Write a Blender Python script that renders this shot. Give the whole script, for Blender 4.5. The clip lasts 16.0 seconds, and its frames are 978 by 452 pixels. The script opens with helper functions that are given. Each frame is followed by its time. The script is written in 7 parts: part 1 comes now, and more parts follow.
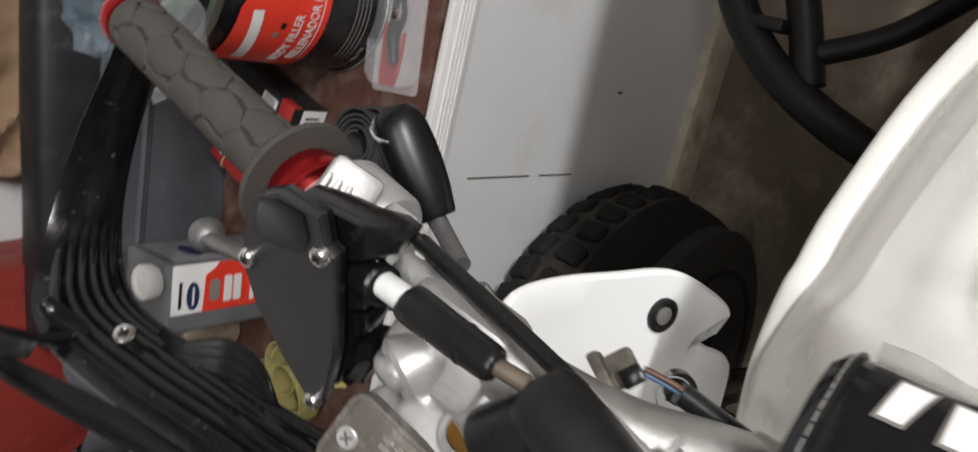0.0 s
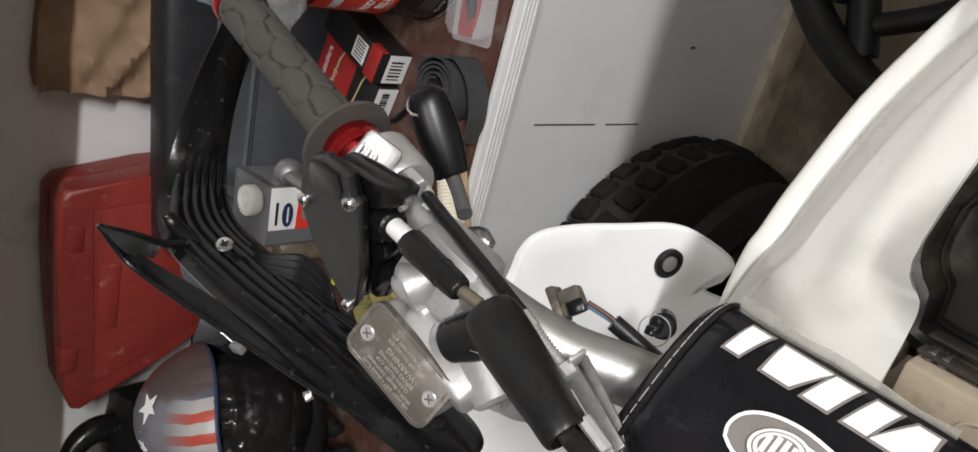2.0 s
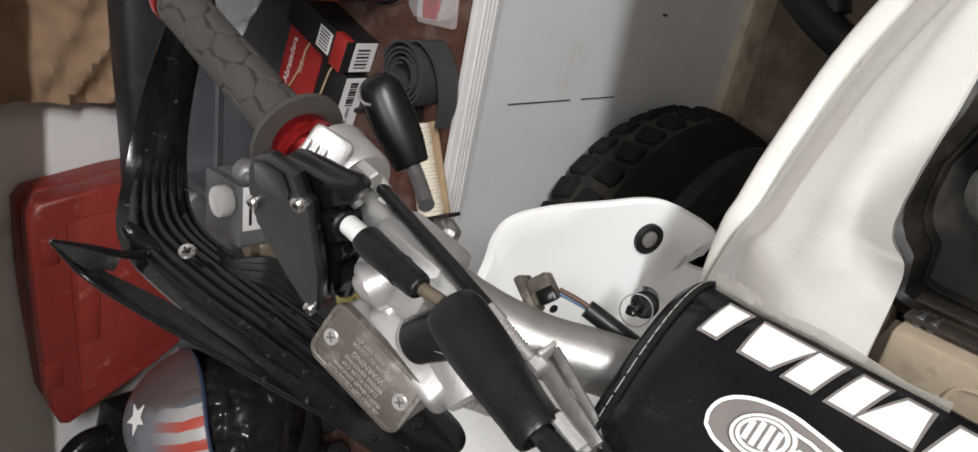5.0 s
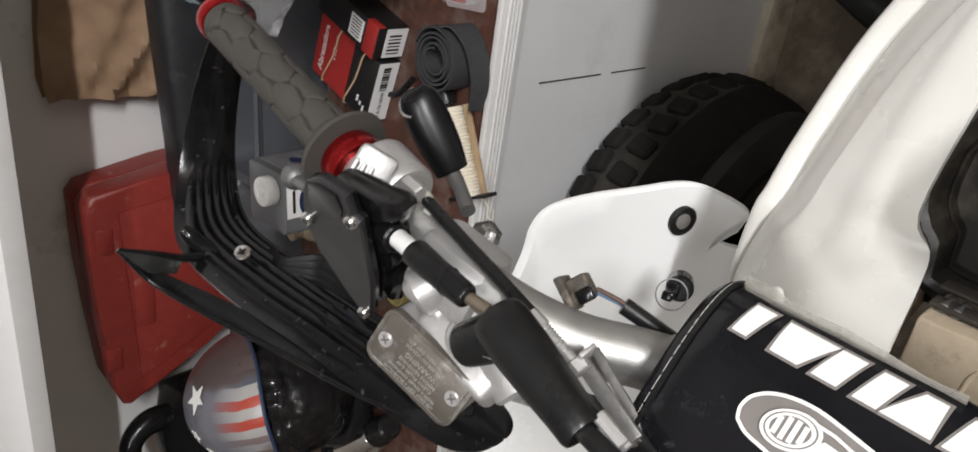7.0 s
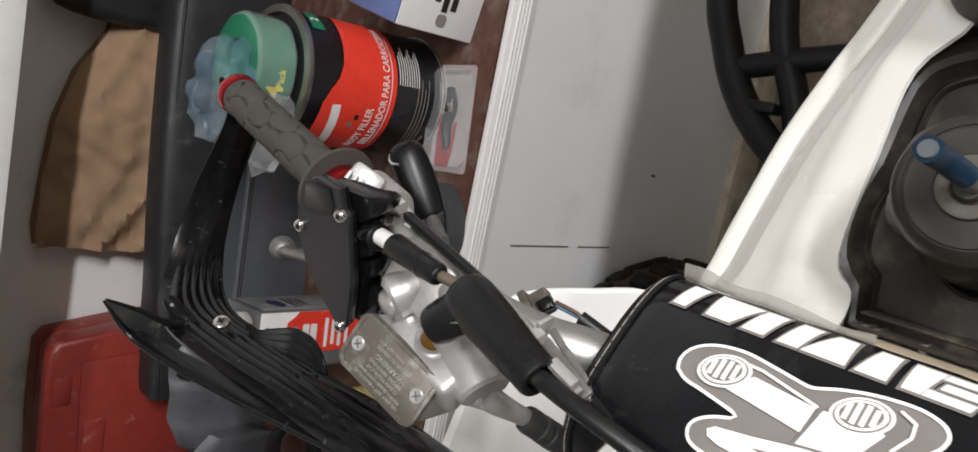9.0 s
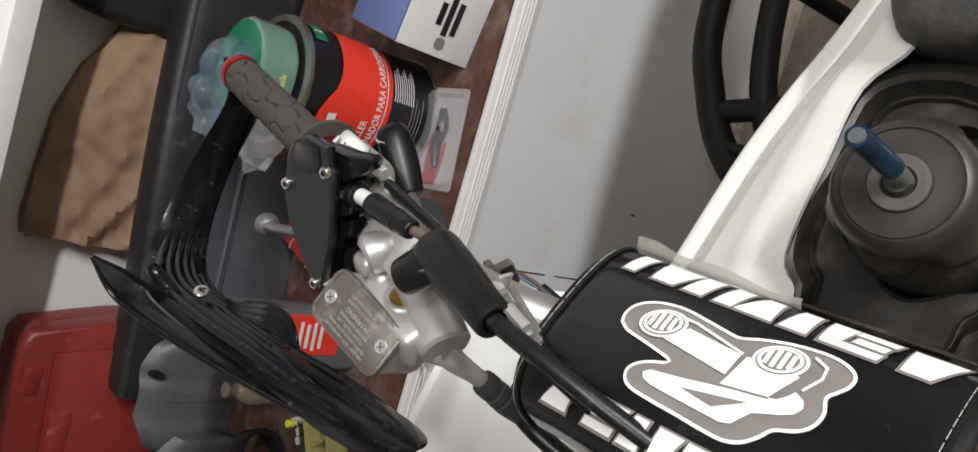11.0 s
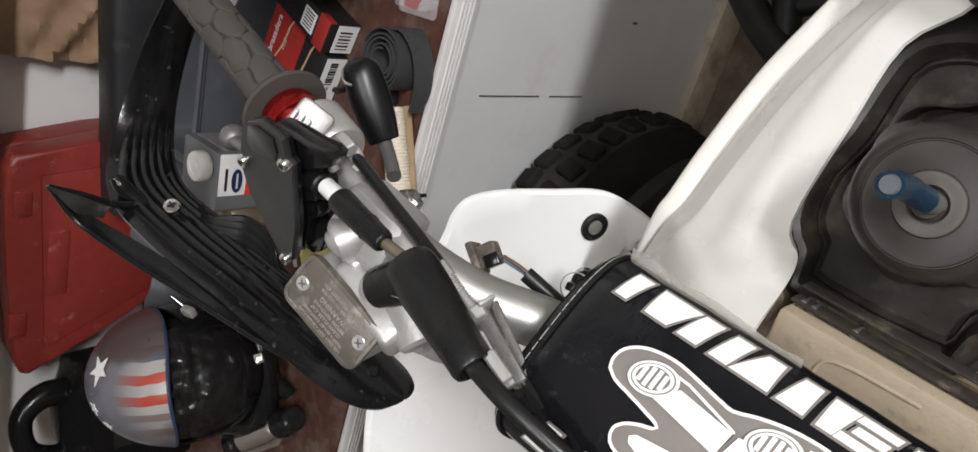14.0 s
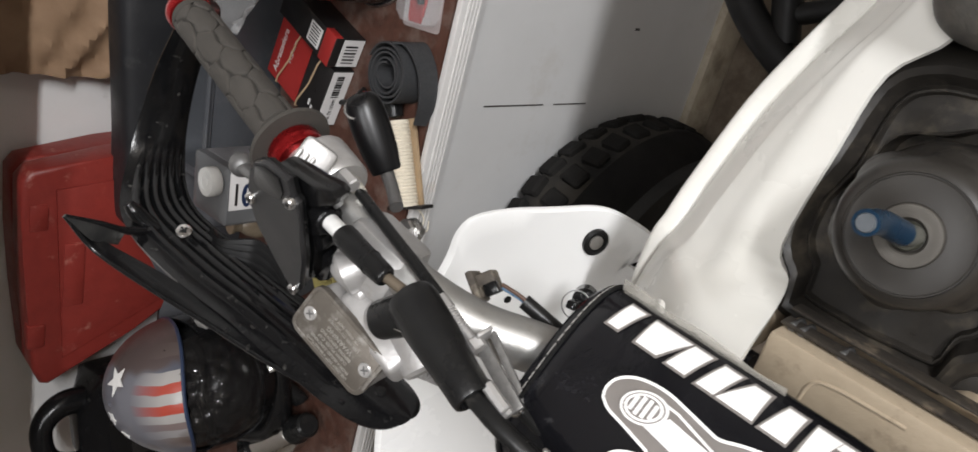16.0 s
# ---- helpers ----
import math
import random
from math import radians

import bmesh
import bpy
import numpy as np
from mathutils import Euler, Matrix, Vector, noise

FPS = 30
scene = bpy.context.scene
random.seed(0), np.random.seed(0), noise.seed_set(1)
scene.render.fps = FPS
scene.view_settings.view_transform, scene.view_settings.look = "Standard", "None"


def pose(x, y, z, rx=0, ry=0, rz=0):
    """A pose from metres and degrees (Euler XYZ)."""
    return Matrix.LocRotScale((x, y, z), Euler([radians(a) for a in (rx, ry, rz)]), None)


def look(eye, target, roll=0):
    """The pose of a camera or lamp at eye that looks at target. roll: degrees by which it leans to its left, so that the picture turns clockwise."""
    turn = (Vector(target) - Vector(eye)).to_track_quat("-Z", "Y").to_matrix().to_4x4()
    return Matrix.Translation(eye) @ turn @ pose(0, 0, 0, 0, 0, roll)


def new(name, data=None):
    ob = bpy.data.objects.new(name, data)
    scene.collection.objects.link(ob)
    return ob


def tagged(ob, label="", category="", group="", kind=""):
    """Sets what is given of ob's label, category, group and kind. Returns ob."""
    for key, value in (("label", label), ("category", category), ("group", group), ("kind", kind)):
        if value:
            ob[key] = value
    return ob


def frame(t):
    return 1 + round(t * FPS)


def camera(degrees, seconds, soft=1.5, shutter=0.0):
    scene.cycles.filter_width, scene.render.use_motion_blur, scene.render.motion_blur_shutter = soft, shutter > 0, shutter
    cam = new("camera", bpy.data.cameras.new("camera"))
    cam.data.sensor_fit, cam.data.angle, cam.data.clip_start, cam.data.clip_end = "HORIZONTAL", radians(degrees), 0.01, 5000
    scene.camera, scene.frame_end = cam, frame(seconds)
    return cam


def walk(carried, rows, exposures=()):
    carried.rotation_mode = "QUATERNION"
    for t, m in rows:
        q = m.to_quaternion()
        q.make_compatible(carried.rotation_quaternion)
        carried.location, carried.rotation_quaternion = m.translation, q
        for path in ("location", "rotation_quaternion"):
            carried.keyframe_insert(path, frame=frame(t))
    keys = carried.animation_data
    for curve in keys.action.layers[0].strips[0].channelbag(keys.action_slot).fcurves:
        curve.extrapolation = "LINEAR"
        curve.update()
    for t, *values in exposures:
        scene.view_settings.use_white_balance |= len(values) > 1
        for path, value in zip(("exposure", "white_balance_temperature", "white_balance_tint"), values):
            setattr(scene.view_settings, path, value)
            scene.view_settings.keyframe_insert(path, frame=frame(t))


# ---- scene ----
cam = camera(63.3, 16.0, shutter=0.5)
METRES, EYE, TILT, LEAN, TURN = 0.68, 1.37, -95.3786, 38.3927, -73.5405
ROWS = [
    (0.0, 0.0, 0.0, 0.0, -0.0, 0.0, 0.0),
    (0.5, 0.0454, -0.0818, 0.0077, 3.73, -3.71, -4.88),
    (1.0, 0.056, -0.1221, 0.0192, 5.95, -4.87, -4.0),
    (1.5, 0.0689, -0.118, 0.0257, 5.85, -4.13, -2.8),
    (2.0, 0.0768, -0.1373, 0.0247, 7.37, -5.25, -3.56),
    (2.5, 0.0806, -0.1316, 0.014, 6.99, -5.48, -5.36),
    (3.0, 0.0915, -0.1244, 0.0171, 6.54, -4.59, -5.16),
    (3.5, 0.1018, -0.1104, -0.0005, 5.6, -5.21, -5.13),
    (4.0, 0.0927, -0.1092, 0.0008, 5.93, -5.37, -4.21),
    (6.5, 0.1035, -0.1135, 0.0726, 6.65, -9.2, 5.59),
    (7.0, 0.0932, -0.1362, 0.0628, 8.46, -9.22, 2.84),
    (7.5, 0.079, -0.1352, 0.042, 8.8, -9.54, 1.06),
    (8.0, 0.0721, -0.1462, 0.0118, 8.77, -7.82, -1.87),
    (8.5, 0.0722, -0.1891, -0.0584, 8.42, -0.82, -3.02),
    (9.0, 0.0982, -0.2083, -0.1021, 6.3, 7.95, -0.46),
    (11.5, 0.1151, -0.2408, -0.1802, 4.31, 11.63, -5.47),
    (12.0, 0.1246, -0.2139, -0.1774, 3.37, 7.08, -3.55),
    (12.5, 0.108, -0.2055, -0.1112, 3.49, 6.23, -0.58),
    (13.0, 0.0761, -0.1869, -0.0579, 4.15, -1.45, -1.71),
    (13.5, 0.0956, -0.1925, -0.0122, 4.15, -4.47, -3.25),
    (14.0, 0.1103, -0.1924, 0.0232, 4.44, -7.07, -4.25),
    (14.5, 0.1228, -0.1937, 0.0488, 4.68, -8.41, -3.06),
    (15.0, 0.1161, -0.1998, 0.0575, 4.63, -7.0, -2.71),
    (15.5, 0.0998, -0.2044, 0.0482, 5.5, -7.28, -3.48),
    (16.0, 0.1199, -0.2114, 0.0544, 5.13, -7.48, -3.22),
]
walk(cam, [(t, pose(0, 0, EYE, TILT, LEAN, TURN) @ pose(METRES * x, METRES * y, METRES * z, 90 + pitch, roll, yaw)) for t, x, y, z, yaw, pitch, roll in ROWS])

# ---- light: one long ceiling lamp over the garage, behind and above the camera, and an added fill ----
world = bpy.data.worlds.new("world")
scene.world = world
world.use_nodes = True
world.node_tree.nodes["Background"].inputs[0].default_value = (0.9, 0.93, 1.0, 1)
world.node_tree.nodes["Background"].inputs[1].default_value = 0.15


def area(name, eye, target, sx, sy, watts, colour):
    d = bpy.data.lights.new(name, "AREA")
    d.shape, d.size, d.size_y, d.energy, d.color = "RECTANGLE", sx, sy, watts, colour
    ob = new(name, d)
    ob.matrix_world = look(eye, target)
    return ob


area("ceiling_and_fill_light", (1.9, -1.95, 3.02), (1.9, -1.95, 0), 1.3, 0.16, 216, (0.975, 0.975, 0.995))
# weak overhead fill, added for the soft bounce off ceiling and walls
area("ceiling_and_fill_light", (0.25, -0.7, 3.02), (0.25, -0.7, 0), 1.3, 0.16, 32, (0.975, 0.975, 0.995))
# ---- building tools ----
WORLD = {}


def thing(name, label, category, at=(0, 0, 0), turn=0.0, group="", m=None):
    ob = new(name)
    m = m if m is not None else pose(*at, 0, 0, turn)
    ob.matrix_basis = m
    ob.empty_display_size = 0.05
    WORLD[ob.name] = m
    return tagged(ob, label, category, group)


def mesh_of(name, bm, material, smooth=True):
    me = bpy.data.meshes.new(name)
    bmesh.ops.recalc_face_normals(bm, faces=bm.faces)
    bm.to_mesh(me)
    bm.free()
    for mt in (material if isinstance(material, (list, tuple)) else [material]):
        me.materials.append(mt)
    if smooth:
        me.polygons.foreach_set("use_smooth", [True] * len(me.polygons))
        me.set_sharp_from_angle(angle=radians(38))
    return me


def part(name, bm, material, parent, label="", world=False, smooth=True):
    """One mesh object under a thing or a part. world: the mesh is given in world places."""
    m = WORLD[parent.name]
    if world:
        bm.transform(m.inverted())
    ob = new(name, mesh_of(name, bm, material, smooth))
    ob.parent = parent
    WORLD[ob.name] = m
    return tagged(ob, label) if label else ob


def solid(name, bm, material, label, category, group="", kind="", smooth=True):
    """A top-level thing, or a piece of the setting, that is one mesh; built in world places."""
    ob = new(name, mesh_of(name, bm, material, smooth))
    WORLD[ob.name] = Matrix()
    return tagged(ob, label, category, group, kind)


def B(sx, sy, sz, at=(0, 0, 0), bev=0.0, seg=2, m=None, bm=None):
    """A box, its edges rounded by bev, centred at `at`, or by the pose m."""
    bm = bm or bmesh.new()
    r = bmesh.ops.create_cube(bm, size=1.0, matrix=(m if m is not None else Matrix.Translation(at)) @ Matrix.Diagonal((sx, sy, sz, 1)))
    if bev:
        es = list({e for v in r["verts"] for e in v.link_edges})
        bmesh.ops.bevel(bm, geom=es, offset=bev, segments=seg, profile=0.5, affect="EDGES")
    return bm


def ring_fill(bm, rings, closed=True, caps=True):
    for a, b in zip(rings, rings[1:]):
        n = len(a)
        for i in range(n if closed else n - 1):
            bm.faces.new((a[i], a[(i + 1) % n], b[(i + 1) % n], b[i]))
    if caps:
        bm.faces.new(rings[0])
        bm.faces.new(list(reversed(rings[-1])))


def lathe(profile, m=None, seg=32, bm=None, caps=True, wobble=None):
    """A turned solid: profile is a list of (radius, height) along local z."""
    bm = bm or bmesh.new()
    m = m if m is not None else Matrix()
    rings = []
    for k, (r, z) in enumerate(profile):
        ring = []
        for i in range(seg):
            a = 2 * math.pi * i / seg
            rr = r * (wobble(a, z) if wobble else 1)
            ring.append(bm.verts.new(m @ Vector((rr * math.cos(a), rr * math.sin(a), z))))
        rings.append(ring)
    ring_fill(bm, rings, True, caps)
    return bm


def spline(points, n=8):
    """Catmull-Rom through the points; points may have more than three numbers."""
    P = [np.array(p, float) for p in points]
    P = [2 * P[0] - P[1]] + P + [2 * P[-1] - P[-2]]
    out = []
    for i in range(1, len(P) - 2):
        for k in range(n):
            t = k / n
            out.append(0.5 * (2 * P[i] + (P[i + 1] - P[i - 1]) * t + (2 * P[i - 1] - 5 * P[i] + 4 * P[i + 1] - P[i + 2]) * t * t
                              + (3 * P[i] - P[i - 1] - 3 * P[i + 1] + P[i + 2]) * t ** 3))
    out.append(P[-2])
    return out


def tube(points, r, seg=14, n=8, bm=None, flat=1.0, up=(0, 0, 1), caps=True):
    """A round bar through the points (x, y, z) or (x, y, z, radius), smoothed."""
    bm = bm or bmesh.new()
    pts = [tuple(p) if len(p) > 3 else (*p, r) for p in points]
    S = spline(pts, n) if n > 1 else [np.array(p) for p in pts]
    u = Vector(up)
    rings = []
    for i, s in enumerate(S):
        a, b = S[max(i - 1, 0)], S[min(i + 1, len(S) - 1)]
        d = Vector((b[:3] - a[:3]).tolist()).normalized()
        side = d.cross(u)
        if side.length < 1e-4:
            side = d.orthogonal()
        side.normalize()
        v = side.cross(d).normalized()
        u = v
        rings.append([bm.verts.new(Vector(s[:3].tolist()) + float(s[3]) * (math.cos(q) * side + flat * math.sin(q) * v))
                      for q in (2 * math.pi * k / seg for k in range(seg))])
    ring_fill(bm, rings, True, caps)
    return bm


def rod(a, b, r, seg=16, bm=None, r2=None, bev=0.0):
    """A straight round bar from a to b, with small chamfers."""
    a, b = Vector(a), Vector(b)
    m = Matrix.Translation(a) @ (b - a).to_track_quat("Z", "Y").to_matrix().to_4x4()
    L, r2 = (b - a).length, r if r2 is None else r2
    prof = [(r - bev, 0), (r, bev), (r2, L - bev), (r2 - bev, L)] if bev else [(r, 0), (r2, L)]
    return lathe(prof, m, seg, bm)


def plate(outline, thick, m=None, bev=0.0, n=1, bm=None, seg=2):
    """A flat piece with this outline (x, y), thick along local z, with rounded edges."""
    bm = bm or bmesh.new()
    m = m if m is not None else Matrix()
    pts = outline if n == 1 else [tuple(p) for p in spline(list(outline) + [outline[0]], n)[:-1]]
    lo = [bm.verts.new(m @ Vector((x, y, 0))) for x, y in pts]
    hi = [bm.verts.new(m @ Vector((x, y, thick))) for x, y in pts]
    k = len(pts)
    f1, f2 = bm.faces.new(list(reversed(lo))), bm.faces.new(hi)
    for i in range(k):
        bm.faces.new((lo[i], lo[(i + 1) % k], hi[(i + 1) % k], hi[i]))
    if bev:
        bmesh.ops.bevel(bm, geom=list(f1.edges) + list(f2.edges), offset=bev, segments=seg, profile=0.5, affect="EDGES")
    return bm


def loft(sections, bm=None, closed=True, caps=True, n=1):
    """A skin over sections, each a list of the same number of 3D points; n smooths from section to section."""
    bm = bm or bmesh.new()
    if n > 1:
        arr = [np.array(s, float).ravel() for s in sections]
        sections = [s.reshape(-1, 3) for s in spline(arr, n)]
    rings = [[bm.verts.new(Vector(p)) for p in s] for s in sections]
    ring_fill(bm, rings, closed, caps)
    return bm


def sheet(sections, thick, bm=None, n=4):
    """A curved sheet over open sections, with thickness along its normals."""
    bm = bm or bmesh.new()
    arr = [np.array(s, float) for s in sections]
    if n > 1:
        fine = [np.array(spline(s, n)) for s in arr]
        k = len(fine[0])
        fine = [np.array(q).reshape(k, 3) for q in spline([q.ravel() for q in fine], n)]
    else:
        fine = arr
    G = np.array(fine)
    du, dv = np.gradient(G, axis=0), np.gradient(G, axis=1)
    N = np.cross(du, dv)
    N /= np.linalg.norm(N, axis=2, keepdims=True) + 1e-12
    top = [[bm.verts.new(p) for p in row] for row in G + N * thick / 2]
    bot = [[bm.verts.new(p) for p in row] for row in G - N * thick / 2]
    R_, C_ = len(top), len(top[0])
    for i in range(R_ - 1):
        for j in range(C_ - 1):
            bm.faces.new((top[i][j], top[i + 1][j], top[i + 1][j + 1], top[i][j + 1]))
            bm.faces.new((bot[i][j], bot[i][j + 1], bot[i + 1][j + 1], bot[i + 1][j]))
    for i in range(R_ - 1):
        bm.faces.new((top[i][0], bot[i][0], bot[i + 1][0], top[i + 1][0]))
        bm.faces.new((top[i][-1], top[i + 1][-1], bot[i + 1][-1], bot[i][-1]))
    for j in range(C_ - 1):
        bm.faces.new((top[0][j], top[0][j + 1], bot[0][j + 1], bot[0][j]))
        bm.faces.new((top[-1][j], bot[-1][j], bot[-1][j + 1], top[-1][j + 1]))
    return bm


def lettering(text, size, m, depth=0.0006, bold=0.0, shear=0.0, wide=1.0):
    """The words as a mesh: baseline along local x of m, facing local z."""
    cu = bpy.data.curves.new("words", "FONT")
    cu.body, cu.size, cu.extrude, cu.offset, cu.shear, cu.align_x, cu.align_y = text, size, depth, bold, shear, "CENTER", "CENTER"
    cu.resolution_u = 3
    ob = bpy.data.objects.new("words", cu)
    dg = bpy.context.evaluated_depsgraph_get()
    scene.collection.objects.link(ob)
    dg.update()
    me = bpy.data.meshes.new_from_object(ob.evaluated_get(dg))
    bm = bmesh.new()
    bm.from_mesh(me)
    bpy.data.objects.remove(ob)
    bpy.data.curves.remove(cu)
    bpy.data.meshes.remove(me)
    bm.transform(m @ Matrix.Diagonal((wide, 1, 1, 1)))
    return bm

# ---- materials ----
def mat(name, colour, rough=0.5, metal=0.0, colour2=None, scale=40.0, mix=0.5, bump=0.0, bump_scale=None, dirt=None, dirt_scale=6.0, dirt_amount=0.3,
        rough_var=0.1, coat=0.0, alpha=1.0, trans=0.0, ior=1.45, spec=0.5):
    """A procedural surface: fine grain, broad dirt with a shape of its own, uneven gloss and relief, in metres."""
    mt = bpy.data.materials.new(name)
    mt.use_nodes = True
    nt = mt.node_tree
    N, L = nt.nodes, nt.links
    b = N["Principled BSDF"]
    b.inputs["Metallic"].default_value, b.inputs["IOR"].default_value = metal, ior
    b.inputs["Coat Weight"].default_value, b.inputs["Transmission Weight"].default_value, b.inputs["Alpha"].default_value = coat, trans, alpha
    b.inputs["Specular IOR Level"].default_value = spec
    tc = N.new("ShaderNodeTexCoord")

    def noise_node(s, detail=6.0, rough_=0.6):
        n = N.new("ShaderNodeTexNoise")
        n.inputs["Scale"].default_value, n.inputs["Detail"].default_value, n.inputs["Roughness"].default_value = s, detail, rough_
        L.new(tc.outputs["Object"], n.inputs["Vector"])
        return n

    def ramp(src, lo, hi):
        r = N.new("ShaderNodeMapRange")
        r.inputs["From Min"].default_value, r.inputs["From Max"].default_value = lo, hi
        L.new(src, r.inputs["Value"])
        return r.outputs["Result"]

    def blend(fac, a, c):
        x = N.new("ShaderNodeMix")
        x.data_type = "RGBA"
        L.new(fac, x.inputs["Factor"])
        for sock, val in ((x.inputs[6], a), (x.inputs[7], c)):
            if isinstance(val, tuple):
                sock.default_value = (*val[:3], 1)
            else:
                L.new(val, sock)
        return x.outputs[2]

    grain = noise_node(scale)
    c2 = colour2 or tuple(c * 0.75 for c in colour)
    col = blend(ramp(grain.outputs["Fac"], 0.5 - 0.35 * (1.2 - mix), 0.5 + 0.35 * (1.2 - mix)), colour, c2) if mix > 0 else None
    if dirt is not None:
        dn = noise_node(dirt_scale, 8.0, 0.68)
        col = blend(ramp(dn.outputs["Fac"], 0.62 - dirt_amount * 0.3, 0.78 - dirt_amount * 0.1), col if col is not None else colour, dirt)
    if col is not None:
        L.new(col, b.inputs["Base Color"])
    else:
        b.inputs["Base Color"].default_value = (*colour, 1)
    rn = noise_node(scale * 0.4)
    rr = N.new("ShaderNodeMapRange")
    rr.inputs["To Min"].default_value, rr.inputs["To Max"].default_value = max(rough - rough_var, 0.02), min(rough + rough_var, 1)
    rr.inputs["From Min"].default_value, rr.inputs["From Max"].default_value = 0.3, 0.7
    L.new(rn.outputs["Fac"], rr.inputs["Value"])
    L.new(rr.outputs["Result"], b.inputs["Roughness"])
    if bump:
        bn = noise_node(bump_scale or scale * 2)
        bp = N.new("ShaderNodeBump")
        bp.inputs["Strength"].default_value, bp.inputs["Distance"].default_value = bump, 0.002
        L.new(bn.outputs["Fac"], bp.inputs["Height"])
        L.new(bp.outputs["Normal"], b.inputs["Normal"])
    return mt


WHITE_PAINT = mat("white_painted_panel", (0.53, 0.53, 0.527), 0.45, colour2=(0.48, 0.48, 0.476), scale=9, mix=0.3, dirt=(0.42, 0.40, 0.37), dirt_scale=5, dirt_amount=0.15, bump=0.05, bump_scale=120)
WALL = mat("wall_paint", (0.87, 0.86, 0.845), 0.7, colour2=(0.83, 0.82, 0.80), scale=14, mix=0.3, dirt=(0.45, 0.42, 0.38), dirt_scale=4, dirt_amount=0.1, bump=0.15, bump_scale=260)
SHELF_WHITE = mat("white_laminate", (0.86, 0.85, 0.84), 0.4, scale=20, colour2=(0.82, 0.81, 0.80), mix=0.2, bump=0.03)
WOOD_TOP = mat("red_brown_plywood", (0.095, 0.040, 0.027), 0.55, colour2=(0.052, 0.024, 0.017), scale=55, mix=0.6, dirt=(0.15, 0.115, 0.095), dirt_scale=22, dirt_amount=0.45, bump=0.35, bump_scale=150)
CONCRETE = mat("dusty_concrete", (0.12, 0.092, 0.066), 0.85, colour2=(0.08, 0.062, 0.045), scale=18, mix=0.6, dirt=(0.27, 0.22, 0.17), dirt_scale=5, dirt_amount=0.4, bump=0.5, bump_scale=200)
BOARD = mat("dirty_pale_wood", (0.42, 0.37, 0.29), 0.7, colour2=(0.30, 0.26, 0.20), scale=30, mix=0.5, dirt=(0.15, 0.12, 0.09), dirt_scale=12, dirt_amount=0.35, bump=0.3)
TRIM = mat("ribbed_vinyl_edging", (0.60, 0.59, 0.575), 0.4, colour2=(0.53, 0.52, 0.505), scale=25, mix=0.3, dirt=(0.5, 0.44, 0.38), dirt_scale=18, dirt_amount=0.0)
BLACK_PLASTIC = mat("scuffed_black_plastic", (0.005, 0.005, 0.0052), 0.22, colour2=(0.008, 0.008, 0.0085), scale=90, mix=0.45, dirt=(0.09, 0.085, 0.078), dirt_scale=60, dirt_amount=-0.1, bump=0.07, bump_scale=300, rough_var=0.10, spec=0.32)
GUARD_BLACK = mat("scratched_black_guard", (0.0035, 0.0035, 0.0038), 0.15, colour2=(0.007, 0.007, 0.0075), scale=90, mix=0.45, dirt=(0.12, 0.115, 0.105), dirt_scale=140, dirt_amount=-0.03, bump=0.06, bump_scale=300, rough_var=0.10, spec=0.32)
COVER_GREY = mat("satin_dark_grey_plastic", (0.016, 0.0155, 0.016), 0.40, colour2=(0.020, 0.0195, 0.020), spec=0.45, scale=60, mix=0.4, dirt=(0.06, 0.058, 0.052), dirt_scale=60, dirt_amount=-0.12, bump=0.05, bump_scale=500, rough_var=0.08)
BLACK_RUBBER = mat("black_rubber", (0.007, 0.007, 0.0075), 0.30, colour2=(0.013, 0.013, 0.0125), scale=70, mix=0.4, dirt=(0.06, 0.055, 0.048), dirt_scale=50, dirt_amount=-0.08, bump=0.05, bump_scale=300, spec=0.3)
# dull tone for the unseen walls, set low to cut bounced fill
DIM_WALL = mat("unseen_low_bounce_wall", (0.36, 0.33, 0.29), 0.8, colour2=(0.28, 0.255, 0.22), scale=6, mix=0.5, bump=0.2)
GRIP_RUBBER = mat("grey_worn_grip_rubber", (0.048, 0.043, 0.037), 0.85, colour2=(0.040, 0.036, 0.031), scale=60, mix=0.4, dirt=(0.045, 0.040, 0.035), dirt_scale=40, dirt_amount=0.2, bump=0.12, bump_scale=700)
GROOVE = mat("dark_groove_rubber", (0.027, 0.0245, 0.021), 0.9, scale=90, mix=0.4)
ALLOY = mat("cast_aluminium", (0.52, 0.51, 0.50), 0.44, 0.6, colour2=(0.43, 0.42, 0.41), scale=110, mix=0.5, dirt=(0.34, 0.31, 0.27), dirt_scale=60, dirt_amount=0.1, bump=0.12, bump_scale=380, rough_var=0.12)
DULL_ALLOY = mat("dull_grey_alloy", (0.20, 0.198, 0.195), 0.5, 0.7, colour2=(0.15, 0.148, 0.145), scale=90, mix=0.5, bump=0.1, bump_scale=300)
BAR_SILVER = mat("silver_anodised_bar", (0.42, 0.415, 0.40), 0.42, 0.85, colour2=(0.46, 0.455, 0.44), scale=240, mix=0.4, dirt=(0.35, 0.32, 0.28), dirt_scale=40, dirt_amount=0.15, bump=0.08, bump_scale=900)
CAP_METAL = mat("worn_reservoir_cap", (0.185, 0.165, 0.142), 0.45, 0.6, colour2=(0.14, 0.125, 0.107), scale=140, mix=0.5, dirt=(0.45, 0.43, 0.40), dirt_scale=70, dirt_amount=0.3, bump=0.2)
STEEL = mat("bright_steel", (0.68, 0.67, 0.66), 0.25, 1.0, scale=150, mix=0.3, bump=0.1)
